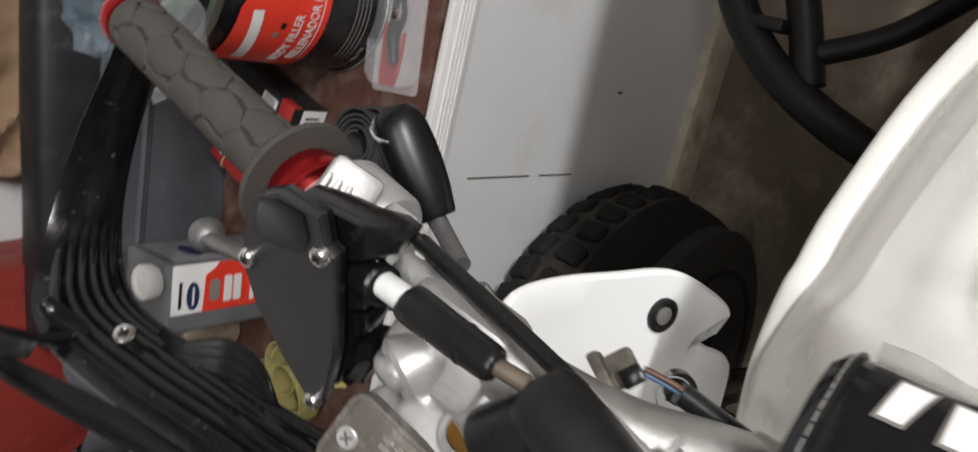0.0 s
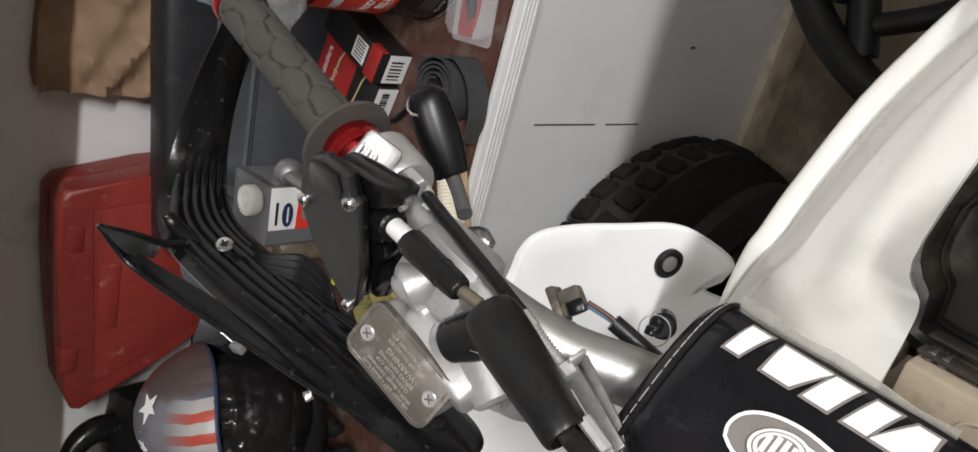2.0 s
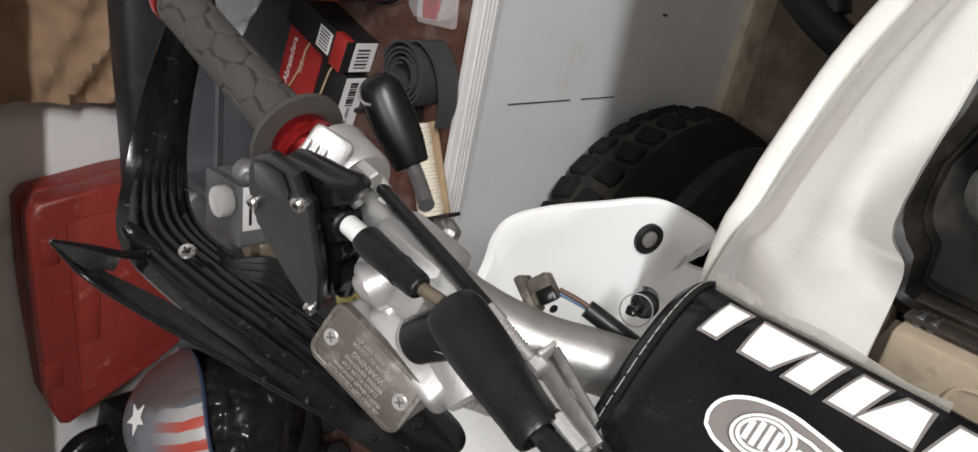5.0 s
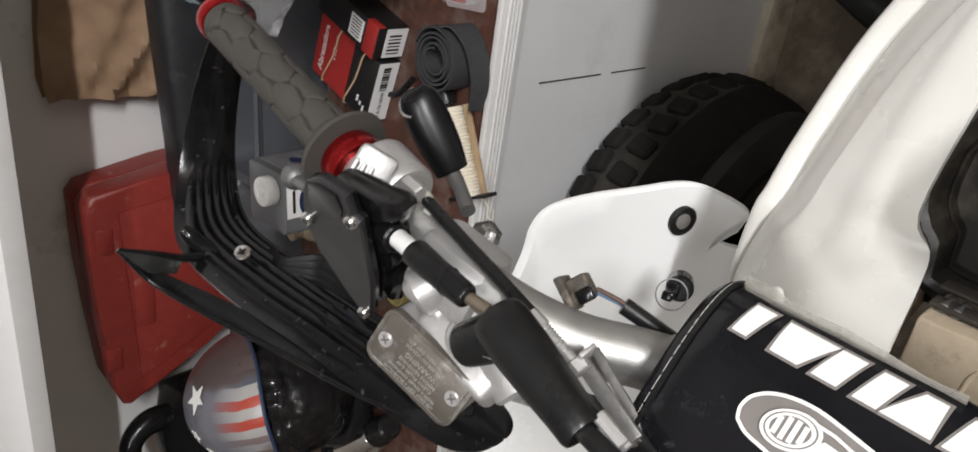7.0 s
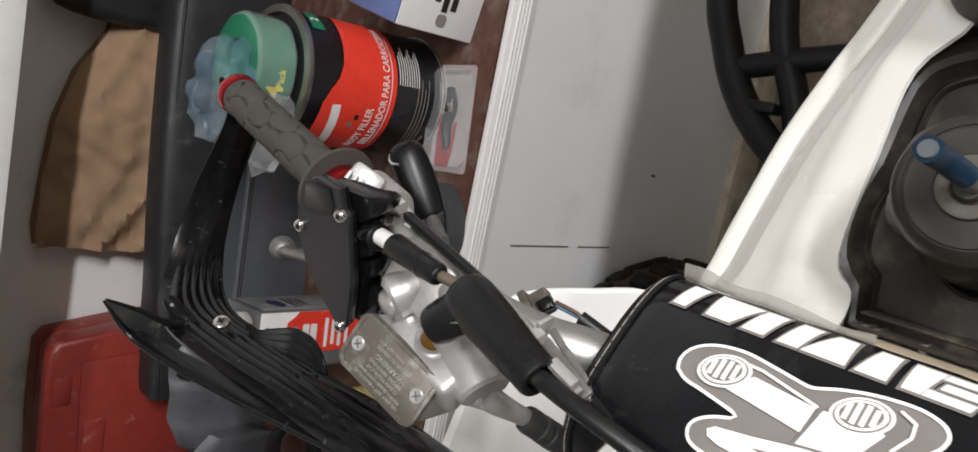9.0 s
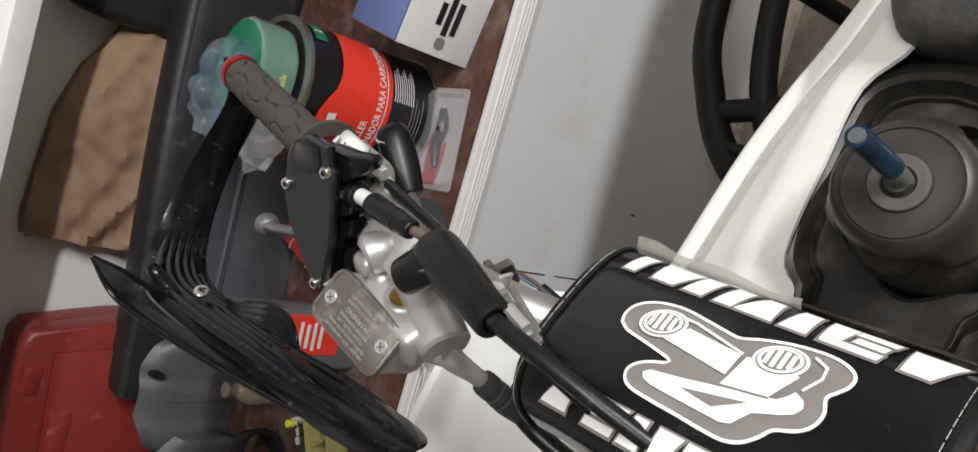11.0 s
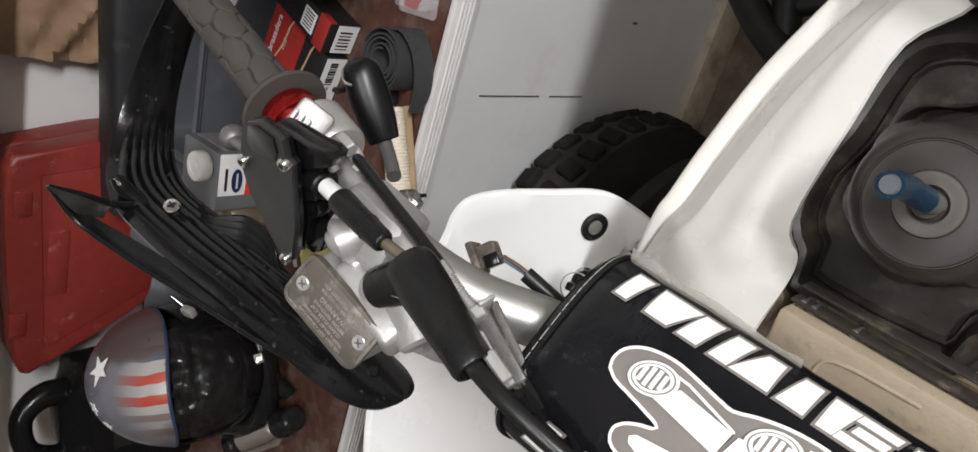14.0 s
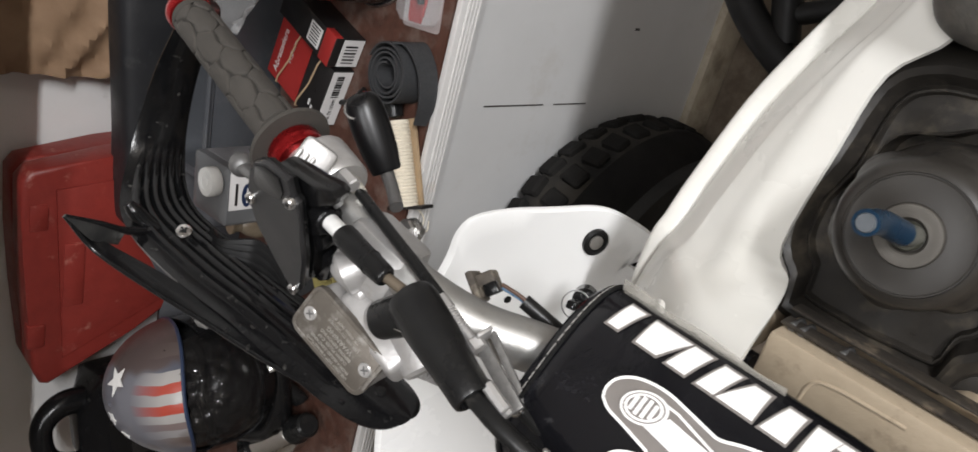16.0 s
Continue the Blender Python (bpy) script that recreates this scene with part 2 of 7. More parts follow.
RED_ALU = mat("red_anodised", (0.36, 0.018, 0.02), 0.25, 0.85, colour2=(0.28, 0.012, 0.014), scale=90, mix=0.3)
QUAD_WHITE = mat("cool_white_bodywork", (0.80, 0.80, 0.79), 0.3, colour2=(0.77, 0.77, 0.755), scale=7, mix=0.3, dirt=(0.45, 0.42, 0.37), dirt_scale=90, dirt_amount=-0.25, bump=0.02, bump_scale=160, rough_var=0.08)
WHITE_PLASTIC = mat("white_bodywork", (0.69, 0.68, 0.64), 0.26, colour2=(0.665, 0.65, 0.60), scale=9, mix=0.3, dirt=(0.30, 0.26, 0.2), dirt_scale=120, dirt_amount=-0.3, bump=0.02, bump_scale=160, rough_var=0.08)
KNOB = mat("scuffed_knob_rubber", (0.009, 0.0085, 0.008), 0.9, colour2=(0.016, 0.015, 0.014), spec=0.2, scale=50, mix=0.6, dirt=(0.035, 0.030, 0.025), dirt_scale=30, dirt_amount=0.0, bump=0.5, bump_scale=120)
DUST_TYRE = mat("dust_filled_tread", (0.030, 0.026, 0.021), 0.95, colour2=(0.008, 0.0075, 0.007), scale=9, mix=1.0, bump=0.4, bump_scale=160)
TYRE = mat("dusty_tyre_rubber", (0.005, 0.0049, 0.0047), 0.7, colour2=(0.009, 0.0085, 0.008), scale=40, mix=0.6, dirt=(0.075, 0.066, 0.056), dirt_scale=22, dirt_amount=0.05, bump=0.4, bump_scale=180)
# ---- the room ----
BENCH_Z, PANEL_Y, WALL_Y = 0.725, 0.58, 1.27
solid("floor", B(6.4, 6.2, 0.1, (-0.4, -1.75, -0.05)), CONCRETE, "bare dusty brown concrete garage floor", "floor", kind="structure", smooth=False)
solid("wall_north", B(6.4, 0.1, 3.1, (-0.4, WALL_Y + 0.05, 1.55)), WALL, "off-white painted garage wall behind the bench", "wall", kind="structure", smooth=False)
# three unseen walls, grey-brown so that little light bounces back
solid("wall_south", B(6.4, 0.1, 3.1, (-0.4, -4.85, 1.55)), DIM_WALL, "unseen garage wall, grey-brown to cut bounced light", "wall", kind="structure", smooth=False)
solid("wall_east", B(0.1, 6.0, 3.1, (2.85, -1.79, 1.55)), DIM_WALL, "unseen garage wall, grey-brown to cut bounced light", "wall", kind="structure", smooth=False)
solid("wall_west", B(0.1, 6.0, 3.1, (-3.65, -1.79, 1.55)), DIM_WALL, "unseen garage wall, grey-brown to cut bounced light", "wall", kind="structure", smooth=False)
solid("ceiling", B(6.4, 6.2, 0.1, (-0.4, -1.75, 3.15)), WALL, "white garage ceiling", "ceiling", kind="structure", smooth=False)

bench = thing("workbench", "white workbench with red-brown plywood top and ribbed edging", "workbench", (-0.4, PANEL_Y, 0))
part("top", B(6.2, WALL_Y - PANEL_Y - 0.012, 0.03, (-0.4, (WALL_Y + PANEL_Y + 0.012) / 2 - 0.002, BENCH_Z - 0.015)), WOOD_TOP, bench, "worn red-brown plywood top", world=True, smooth=False)
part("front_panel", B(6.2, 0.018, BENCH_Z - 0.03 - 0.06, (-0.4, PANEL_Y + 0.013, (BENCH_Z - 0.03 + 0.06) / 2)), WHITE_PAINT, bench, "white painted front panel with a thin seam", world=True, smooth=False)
shelf = thing("wall_shelf", "white laminate shelf fixed to the wall over the bench", "shelf", (-0.4, WALL_Y, 1.16))
part("board", B(6.2, 0.30, 0.03, (-0.4, WALL_Y - 0.15, 1.16 + 0.015), 0.002), SHELF_WHITE, shelf, world=True)
part("front_edge", B(6.2, 0.003, 0.029, (-0.4, WALL_Y - 0.3018, 1.175), 0.001), TRIM, shelf, "cream edge strip", world=True)
for bx in (-1.6, 0.8):
    part("bracket", B(0.03, 0.24, 0.018, (bx, WALL_Y - 0.125, 1.1505), 0.003), BOARD, shelf, "wooden bracket", world=True)
part("edging", B(6.2, 0.010, 0.034, (-0.4, PANEL_Y + 0.0005, BENCH_Z - 0.0155), 0.002), TRIM, bench, "ribbed cream edging strip", world=True)
for k in range(4):
    part("edging_rib", B(6.2, 0.004, 0.0036, (-0.4, PANEL_Y - 0.005, BENCH_Z - 0.0285 + 0.006 * k), 0.0012), TRIM, bench, world=True)
SEAM = mat("dark_seam", (0.05, 0.045, 0.04), 0.8)
for z0, z1 in ((0.505, 0.632), (0.40, 0.480)):
    part("panel_seam", B(0.0016, 0.002, z1 - z0, (-0.2065, PANEL_Y + 0.0035, (z0 + z1) / 2)), SEAM, bench, world=True)
part("kick_board", B(6.2, 0.03, 0.085, (-0.4, PANEL_Y + 0.004, 0.0425), 0.003), BOARD, bench, "scuffed pale kick board", world=True)
part("scuff_chip", B(0.004, 0.001, 0.012, (-0.083, PANEL_Y + 0.0038, 0.322), 0.0004), SEAM, bench, world=True)
# ---- the dirt bike ----
LETTER_WHITE = mat("printed_white", (0.80, 0.79, 0.77), 0.45, scale=60, mix=0.2, colour2=(0.72, 0.71, 0.69))
PRINT_GREY = mat("printed_warm_grey", (0.20, 0.182, 0.168), 0.5, scale=60, mix=0.3)
PAD_VINYL = mat("glossy_black_vinyl", (0.004, 0.004, 0.005), 0.16, colour2=(0.008, 0.008, 0.0095), scale=22, mix=0.6, dirt=(0.030, 0.030, 0.034), dirt_scale=20, dirt_amount=0.12, spec=0.4, bump=0.35, bump_scale=28, rough_var=0.12)
TANK_BLACK = mat("dusty_black_tank_plastic", (0.014, 0.0125, 0.011), 0.40, colour2=(0.024, 0.021, 0.0175), scale=70, mix=0.5, dirt=(0.085, 0.071, 0.053), dirt_scale=30, dirt_amount=0.32, bump=0.10, bump_scale=150, rough_var=0.15)
FRAME_TAN = mat("dust_covered_alloy_frame", (0.42, 0.345, 0.25), 0.7, colour2=(0.34, 0.275, 0.195), scale=28, mix=0.5, dirt=(0.15, 0.115, 0.08), dirt_scale=34, dirt_amount=0.18, bump=0.3, bump_scale=240)
BLUE_HOSE = mat("clear_blue_hose", (0.003, 0.022, 0.048), 0.3, colour2=(0.002, 0.014, 0.032), scale=60, mix=0.4)
BRASS = mat("aged_brass", (0.19, 0.155, 0.115), 0.5, 0.6, scale=120, mix=0.5)
SMOKE = mat("smoked_glass", (0.20, 0.10, 0.02), 0.12, 0.0, scale=80, mix=0.4)
WIRE_BLUE = mat("blue_wire", (0.10, 0.19, 0.30), 0.5)
DUSTY_PLUG = mat("muddy_plastic_plug", (0.10, 0.085, 0.07), 0.75, colour2=(0.05, 0.042, 0.035), scale=150, mix=0.7, dirt=(0.30, 0.26, 0.2), dirt_scale=80, dirt_amount=0.4, bump=0.4)
THREAD = mat("white_thread", (0.42, 0.40, 0.37), 0.8)


def axes(o, x, z):
    """A pose at o whose local z and x point along z and (nearly) x."""
    z = Vector(z).normalized()
    x = Vector(x)
    x = (x - z * x.dot(z)).normalized()
    y = z.cross(x)
    m = Matrix((x, y, z)).transposed().to_4x4()
    m.translation = Vector(o)
    return m


def screw(name, at, normal, r, parent, material=None, slots=4):
    """A pan-head screw with a cross or hexagon socket."""
    m = axes(at, (1, 0.1, 0.3), normal)
    head = part(name, lathe([(r, -0.001), (r, 0.0012), (r * 0.85, 0.0022), (r * 0.45, 0.0025), (r * 0.42, 0.0012)], m, 20), material or STEEL, parent, world=True)
    bm = bmesh.new()
    for k in range(2):
        B(r * 1.1, r * 0.22, 0.0004, bm=bm, m=m @ pose(0, 0, 0.0023, 0, 0, 90 * k + 20))
    part("cross_slot", bm, BLACK_RUBBER, head, world=True)
    return head


bike = thing("dirt_bike", "white dirt bike with silver bar, black bar pad and hand guard", "motorbike", (-0.1, -0.043, 0))
CY = -0.043
HALF_BAR = [(-0.0465, 0.370, 1.174, 0.0108), (-0.064, 0.302, 1.174, 0.0108), (-0.082, 0.234, 1.174, 0.0108), (-0.091, 0.195, 1.171, 0.0110), (-0.103, 0.160, 1.167, 0.0112), (-0.1155, 0.125, 1.160, 0.0125), (-0.1250, 0.0926, 1.144, 0.0140), (-0.1285, 0.0664, 1.122, 0.0141), (-0.134, 0.035, 1.095, 0.0141), (-0.142, 0.0, 1.068, 0.0143)]
part("bar", tube(HALF_BAR + [(-0.150, -0.06, 1.048, 0.0143), (-0.150, -0.16, 1.048, 0.0143), (-0.150, -0.24, 1.048, 0.0143)], 0.0111, 24, 8), BAR_SILVER, bike, "brushed silver bar", world=True)
part("crossbar", rod((-0.122, 0.06, 1.112), (-0.122, -0.125, 1.112), 0.007), BAR_SILVER, bike, world=True)

# bar pad: a boxy foam roll, tilted back to the rider
PAD_C, PAD_N, PAD_T = Vector((-0.125, 0, 1.127)), Vector((0.6, 0, 0.8)), Vector((-0.8, 0, 0.6))
PAD_W, PAD_H, PAD_Y0, PAD_Y1 = 0.051, 0.029, 0.042, -0.134


def pad_ring(y, k=1.0, n=40):
    out = []
    for i in range(n):
        a = 2 * math.pi * i / n
        c, s = math.cos(a), math.sin(a)
        e = 2 / 2.7
        u, v = PAD_W * k * math.copysign(abs(c) ** e, c), PAD_H * k * math.copysign(abs(s) ** e, s)
        p = PAD_C + PAD_T * u + PAD_N * v
        out.append((p.x, y, p.z))
    return out


pad_sections = [pad_ring(PAD_Y0 + 0.002, 0.80), pad_ring(PAD_Y0 + 0.003, 0.93), pad_ring(PAD_Y0, 1.0)]
pad_sections += [pad_ring(PAD_Y0 + (PAD_Y1 - PAD_Y0) * i / 14, 1.0 + 0.012 * math.sin(math.pi * i / 14) + 0.006 * math.sin(i * 2.1)) for i in range(1, 14)]
pad_sections += [pad_ring(PAD_Y1, 1.0), pad_ring(PAD_Y1 - 0.003, 0.93), pad_ring(PAD_Y1 - 0.002, 0.80)]
pad = part("bar_pad", loft(pad_sections), PAD_VINYL, bike, "glossy black vinyl bar pad with white print", world=True)
for yy in (PAD_Y0 - 0.0035, PAD_Y1 + 0.0035):
    ring = pad_ring(yy, 1.02, 72)
    part("seam", tube([*ring, ring[0]], 0.0011, 6, 2, caps=False), BLACK_RUBBER, pad, world=True)
    for i in range(72):
        a, b = Vector(ring[i]), Vector(ring[(i + 1) % 72])
        part("stitch", rod(a.lerp(b, 0.06) + Vector((0, 0.0016, 0.0004)), a.lerp(b, 0.88) + Vector((0, 0.0016, 0.0004)), 0.00022, 5), THREAD, pad, world=True)


def on_pad(u, y, lift=0.0006):
    """A place on the pad's skin: u across its face (towards the front), y along it."""
    t = min(max(u / PAD_W, -0.999), 0.999)
    v = PAD_H * (1 - abs(t) ** 2.7) ** (1 / 2.7) * 1.012
    p = PAD_C + PAD_T * u * 1.012 + PAD_N * (v + lift)
    return Vector((p.x, y, p.z))


def pad_print(name, outline, material, lift, steps=1):
    """A printed patch that follows the pad's skin; outline in (u, y) metres."""
    bm = bmesh.new()
    vs = [bm.verts.new((u, y, 0)) for u, y in outline]
    f = bm.faces.new(vs)
    bmesh.ops.triangulate(bm, faces=[f])
    for _ in range(3):
        bmesh.ops.subdivide_edges(bm, edges=[e for e in bm.edges if e.calc_length() > 0.006], cuts=1)
        bmesh.ops.triangulate(bm, faces=bm.faces[:])
    for v in bm.verts:
        v.co = on_pad(v.co.x, v.co.y, lift)
    return part(name, bm, material, pad, world=True)


# two rows of plain white blocks along the pad, each with a grey edge: (from, to, kind of block)
BLOCKS_FAR = ((0.0295, 0.0195, "bar"), (0.0143, -0.0065, "wedge"), (-0.0075, -0.0325, "pair"), (-0.0335, -0.0515, "taper"), (-0.0550, -0.0790, "notched"), (-0.0785, -0.0955, "triple"), (-0.1000, -0.1195, "wedge"))
BLOCKS_NEAR = ((0.0229, 0.0080, "wedge"), (-0.0015, -0.0180, "triple"), (-0.0205, -0.0440, "notched"), (-0.0460, -0.0595, "taper"), (-0.0605, -0.0835, "pair"), (-0.0845, -0.1060, "wedge"), (-0.1090, -0.1220, "bar"))
for u0, u1, sl, blocks in ((-0.0435, -0.0293, 0.0042, BLOCKS_FAR), (0.0460, 0.0340, -0.0060, BLOCKS_NEAR)):
    du = u1 - u0

    def spot(a, b, y0, y1):
        """a runs across the row from its foot to its head, b along one block."""
        b = 1 - b if u0 < 0 else b
        return (u0 + du * a, y0 + (y1 - y0) * b + sl * (a - 1 if u0 < 0 else a))

    for y0, y1, kind in blocks:
        shapes = {"bar": [[(0, 0.05), (1, 0.05), (1, 0.70), (0, 0.95)]],
                  "wedge": [[(0, 0.0), (1, 0.22), (1, 0.78), (0, 1.0)]],
                  "pair": [[(0, 0), (1, 0), (1, 0.36), (0, 0.36)], [(0, 0.60), (1, 0.60), (1, 1), (0, 1)]],
                  "taper": [[(0, 0.28), (1, 0), (1, 1), (0, 0.72)]],
                  "notched": [[(0, 0), (1, 0), (1, 0.28), (0, 0.46)], [(0, 0.66), (1, 0.50), (1, 1), (0, 1)]],
                  "triple": [[(0, 0), (0.26, 0), (0.26, 0.95), (0, 0.95)], [(0.37, 0.05), (0.63, 0.05), (0.63, 0.8), (0.37, 0.8)], [(0.74, 0), (1, 0), (1, 0.95), (0.74, 0.95)]]}[kind]
        for shape in shapes:
            cb = sum(b for _, b in shape) / len(shape)
            ca = sum(a for a, _ in shape) / len(shape)
            pad_print("printed_edge", [spot(a + math.copysign(0.085, a - ca), b + math.copysign(0.0011 / abs(y1 - y0), b - cb), y0, y1) for a, b in shape], PRINT_GREY, 0.0004)
        for shape in shapes:
            pad_print("printed_block", [spot(a, b, y0, y1) for a, b in shape], LETTER_WHITE, 0.0008)


def capsule(a, b, r, n=10):
    (ax, ay), (bx, by) = a, b
    d = math.atan2(by - ay, bx - ax)
    return [(ax + r * math.cos(d + math.pi / 2 + math.pi * i / n), ay + r * math.sin(d + math.pi / 2 + math.pi * i / n)) for i in range(n + 1)] + \
           [(bx + r * math.cos(d - math.pi / 2 + math.pi * i / n), by + r * math.sin(d - math.pi / 2 + math.pi * i / n)) for i in range(n + 1)]


# the emblem: one white-edged warm grey field with white bars and two ribbed discs on it
FIELD = [(-0.0002, 0.0058), (-0.0050, 0.0074), (-0.0108, 0.0058), (-0.0155, 0.0006), (-0.0184, -0.0072), (-0.0194, -0.0176), (-0.0179, -0.0299), (-0.0164, -0.0400), (-0.0160, -0.0462), (-0.0194, -0.0548), (-0.0226, -0.0663), (-0.0240, -0.0784), (-0.0233, -0.0861), (-0.0208, -0.0918), (-0.0169, -0.0944), (-0.0123, -0.0938), (-0.0085, -0.0914), (-0.0049, -0.0892), (0.0004, -0.0913), (0.0054, -0.0913), (0.0100, -0.0892), (0.0134, -0.0850), (0.0163, -0.0785), (0.0208, -0.0755), (0.0256, -0.0707), (0.0282, -0.0642), (0.0285, -0.0561), (0.0277, -0.0410), (0.0270, -0.0256), (0.0260, -0.0171), (0.0235, -0.0125), (0.0185, -0.0108), (0.0140, -0.0136), (0.0105, -0.0193), (0.0079, -0.0255), (0.0061, -0.0179), (0.0044, -0.0085), (0.0029, 0.0003)]


def inset(outline, d):
    """The outline moved inwards by d along its corners' bisectors."""
    n_, out = len(outline), []
    area = sum(outline[i][0] * outline[(i + 1) % n_][1] - outline[(i + 1) % n_][0] * outline[i][1] for i in range(n_))
    sg = 1 if area > 0 else -1
    for i in range(n_):
        (ax_, ay_), (bx_, by_), (cx_, cy_) = outline[i - 1], outline[i], outline[(i + 1) % n_]
        tx_, ty_ = cx_ - ax_, cy_ - ay_
        ln = math.hypot(tx_, ty_) + 1e-9
        out.append((bx_ - sg * ty_ / ln * d, by_ + sg * tx_ / ln * d))
    return out


field = [tuple(p) for p in spline(FIELD + FIELD[:1], 3)[:-1]]
pad_print("emblem_field", field, PRINT_GREY, 0.0005)
bm = bmesh.new()
inner_ = inset(field, 0.0014)
ring_o, ring_i = [bm.verts.new(on_pad(u, y, 0.0011)) for u, y in field], [bm.verts.new(on_pad(u, y, 0.0011)) for u, y in inner_]
for i in range(len(field)):
    j = (i + 1) % len(field)
    bm.faces.new((ring_o[i], ring_o[j], ring_i[j], ring_i[i]))
part("emblem_border", bm, LETTER_WHITE, pad, "white emblem border", world=True)
pad_print("emblem_stroke", [(-0.0009, -0.0172), (0.0032, -0.0500), (-0.0080, -0.0512), (-0.0101, -0.0249)], LETTER_WHITE, 0.0015)
pad_print("emblem_stroke", [(-0.0080, -0.0538), (0.0083, -0.0505), (0.0059, -0.0694), (-0.0084, -0.0762), (-0.0120, -0.0700)], LETTER_WHITE, 0.0016)
FOOT = [(0.0171, -0.0188), (0.0149, -0.0213), (0.0123, -0.0358), (0.0040, -0.0732), (0.0011, -0.0760), (-0.0020, -0.0780), (0.0000, -0.0822), (0.0030, -0.0836), (0.0067, -0.0819), (0.0091, -0.0780), (0.0115, -0.0668), (0.0134, -0.0679), (0.0209, -0.0629), (0.0222, -0.0590), (0.0216, -0.0410), (0.0209, -0.0253), (0.0196, -0.0203)]
pad_print("emblem_stroke", FOOT, LETTER_WHITE, 0.0015)
pad_print("emblem_gap", [(0.0165, -0.0375), (0.0105, -0.0645), (0.0182, -0.0530)], PRINT_GREY, 0.0020)
for line in ([(-0.0139, -0.0196), (-0.0137, -0.0266), (-0.0085, -0.0513)], [(-0.0194, -0.0773), (-0.0169, -0.0830), (-0.0114, -0.0838), (-0.0040, -0.0800)]):
    for a, b in zip(line, line[1:]):
        pad_print("emblem_line", capsule(a, b, 0.0006, 4), LETTER_WHITE, 0.0018)
pad_print("emblem_line", capsule((-0.0080, -0.0525), (0.0082, -0.0500), 0.0004, 4), PRINT_GREY, 0.0019)
pad_print("emblem_line", capsule((0.0085, -0.0500), (0.0052, -0.0700), 0.0005, 4), PRINT_GREY, 0.0019)
for cu, cy in ((-0.0073, -0.0132), (-0.0118, -0.0664)):
    for r, lift, mt in ((0.0108, 0.0021, LETTER_WHITE), (0.0094, 0.0024, PRINT_GREY), (0.0087, 0.0027, LETTER_WHITE), (0.0072, 0.0030, PRINT_GREY)):
        pad_print("emblem_ring", [(cu + r * 0.72 * math.cos(q) + 0.18 * r * math.sin(q), cy + r * math.sin(q)) for q in (2 * math.pi * i / 28 for i in range(28))], mt, lift)
    for k in (-1.5, -0.5, 0.5, 1.5):
        h = 0.0046 * math.sqrt(1 - (k / 2.3) ** 2)
        y0 = cy + k * 0.0032
        pad_print("emblem_bar", [(cu - h + 0.0004 * k, y0 - 0.0010), (cu + h + 0.0004 * k, y0 - 0.0010), (cu + h + 0.0004 * k, y0 + 0.0010), (cu - h + 0.0004 * k, y0 + 0.0010)], LETTER_WHITE, 0.0033)

STRIPY = [0.034, 0.022, 0.008, -0.008, -0.024, -0.040, -0.054]
rows = []
for i, y in enumerate(STRIPY):
    p = on_pad(-0.0475, y, 0.0004)
    h_ = 0.0095 * (1 - 0.10 * i) + 0.0015 * math.sin(i * 2.3)
    rows.append([tuple(p), tuple(p + Vector((0.45, 0, 0.45)) * h_ * 0.6), tuple(p + Vector((0.85, 0, 0.45)) * h_)])
part("clear_strip", sheet(rows, 0.0007, n=4), mat("yellowed_clear_vinyl", (0.46, 0.44, 0.39), 0.2, scale=60, mix=0.4, alpha=0.5, bump=0.2, bump_scale=120), pad, "torn strip of yellowed clear vinyl", world=True)

# grip with its raised six-sided pads, flange and red collars
GA, GB = Vector((-0.0820, 0.234, 1.1740)), Vector((-0.0465, 0.369, 1.1740))
GM = axes(GA, (0.4, 0, 1), GB - GA)
GL = (GB - GA).length
grip = part("grip", lathe([(0.0120, 0), (0.0248, 0.001), (0.0254, 0.003), (0.0240, 0.005), (0.0190, 0.0085), (0.0158, 0.013), (0.0142, 0.0155), (0.0125, 0.0160), (0.0123, 0.05), (0.0123, GL - 0.006), (0.0139, GL - 0.0055), (0.0139, GL - 0.002), (0.0132, GL), (0.011, GL + 0.0005)], GM, 48), GRIP_RUBBER, bike, "worn grey rubber grip with six-sided pads", world=True)
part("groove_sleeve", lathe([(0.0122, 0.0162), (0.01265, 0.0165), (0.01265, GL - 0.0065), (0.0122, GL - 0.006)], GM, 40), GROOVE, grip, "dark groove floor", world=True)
DA, DZ = 2 * math.pi / 5, 0.0255
HEX = [(0.0, -0.62), (0.5, -0.36), (0.5, 0.36), (0.0, 0.62), (-0.5, 0.36), (-0.5, -0.36)]
hexes = []
for q in range(6):
    (ax_, az_), (bx_, bz_) = HEX[q], HEX[(q + 1) % 6]
    hexes += [(ax_ + (bx_ - ax_) * f_, az_ + (bz_ - az_) * f_) for f_ in (0.12, 0.4, 0.65, 0.88)]
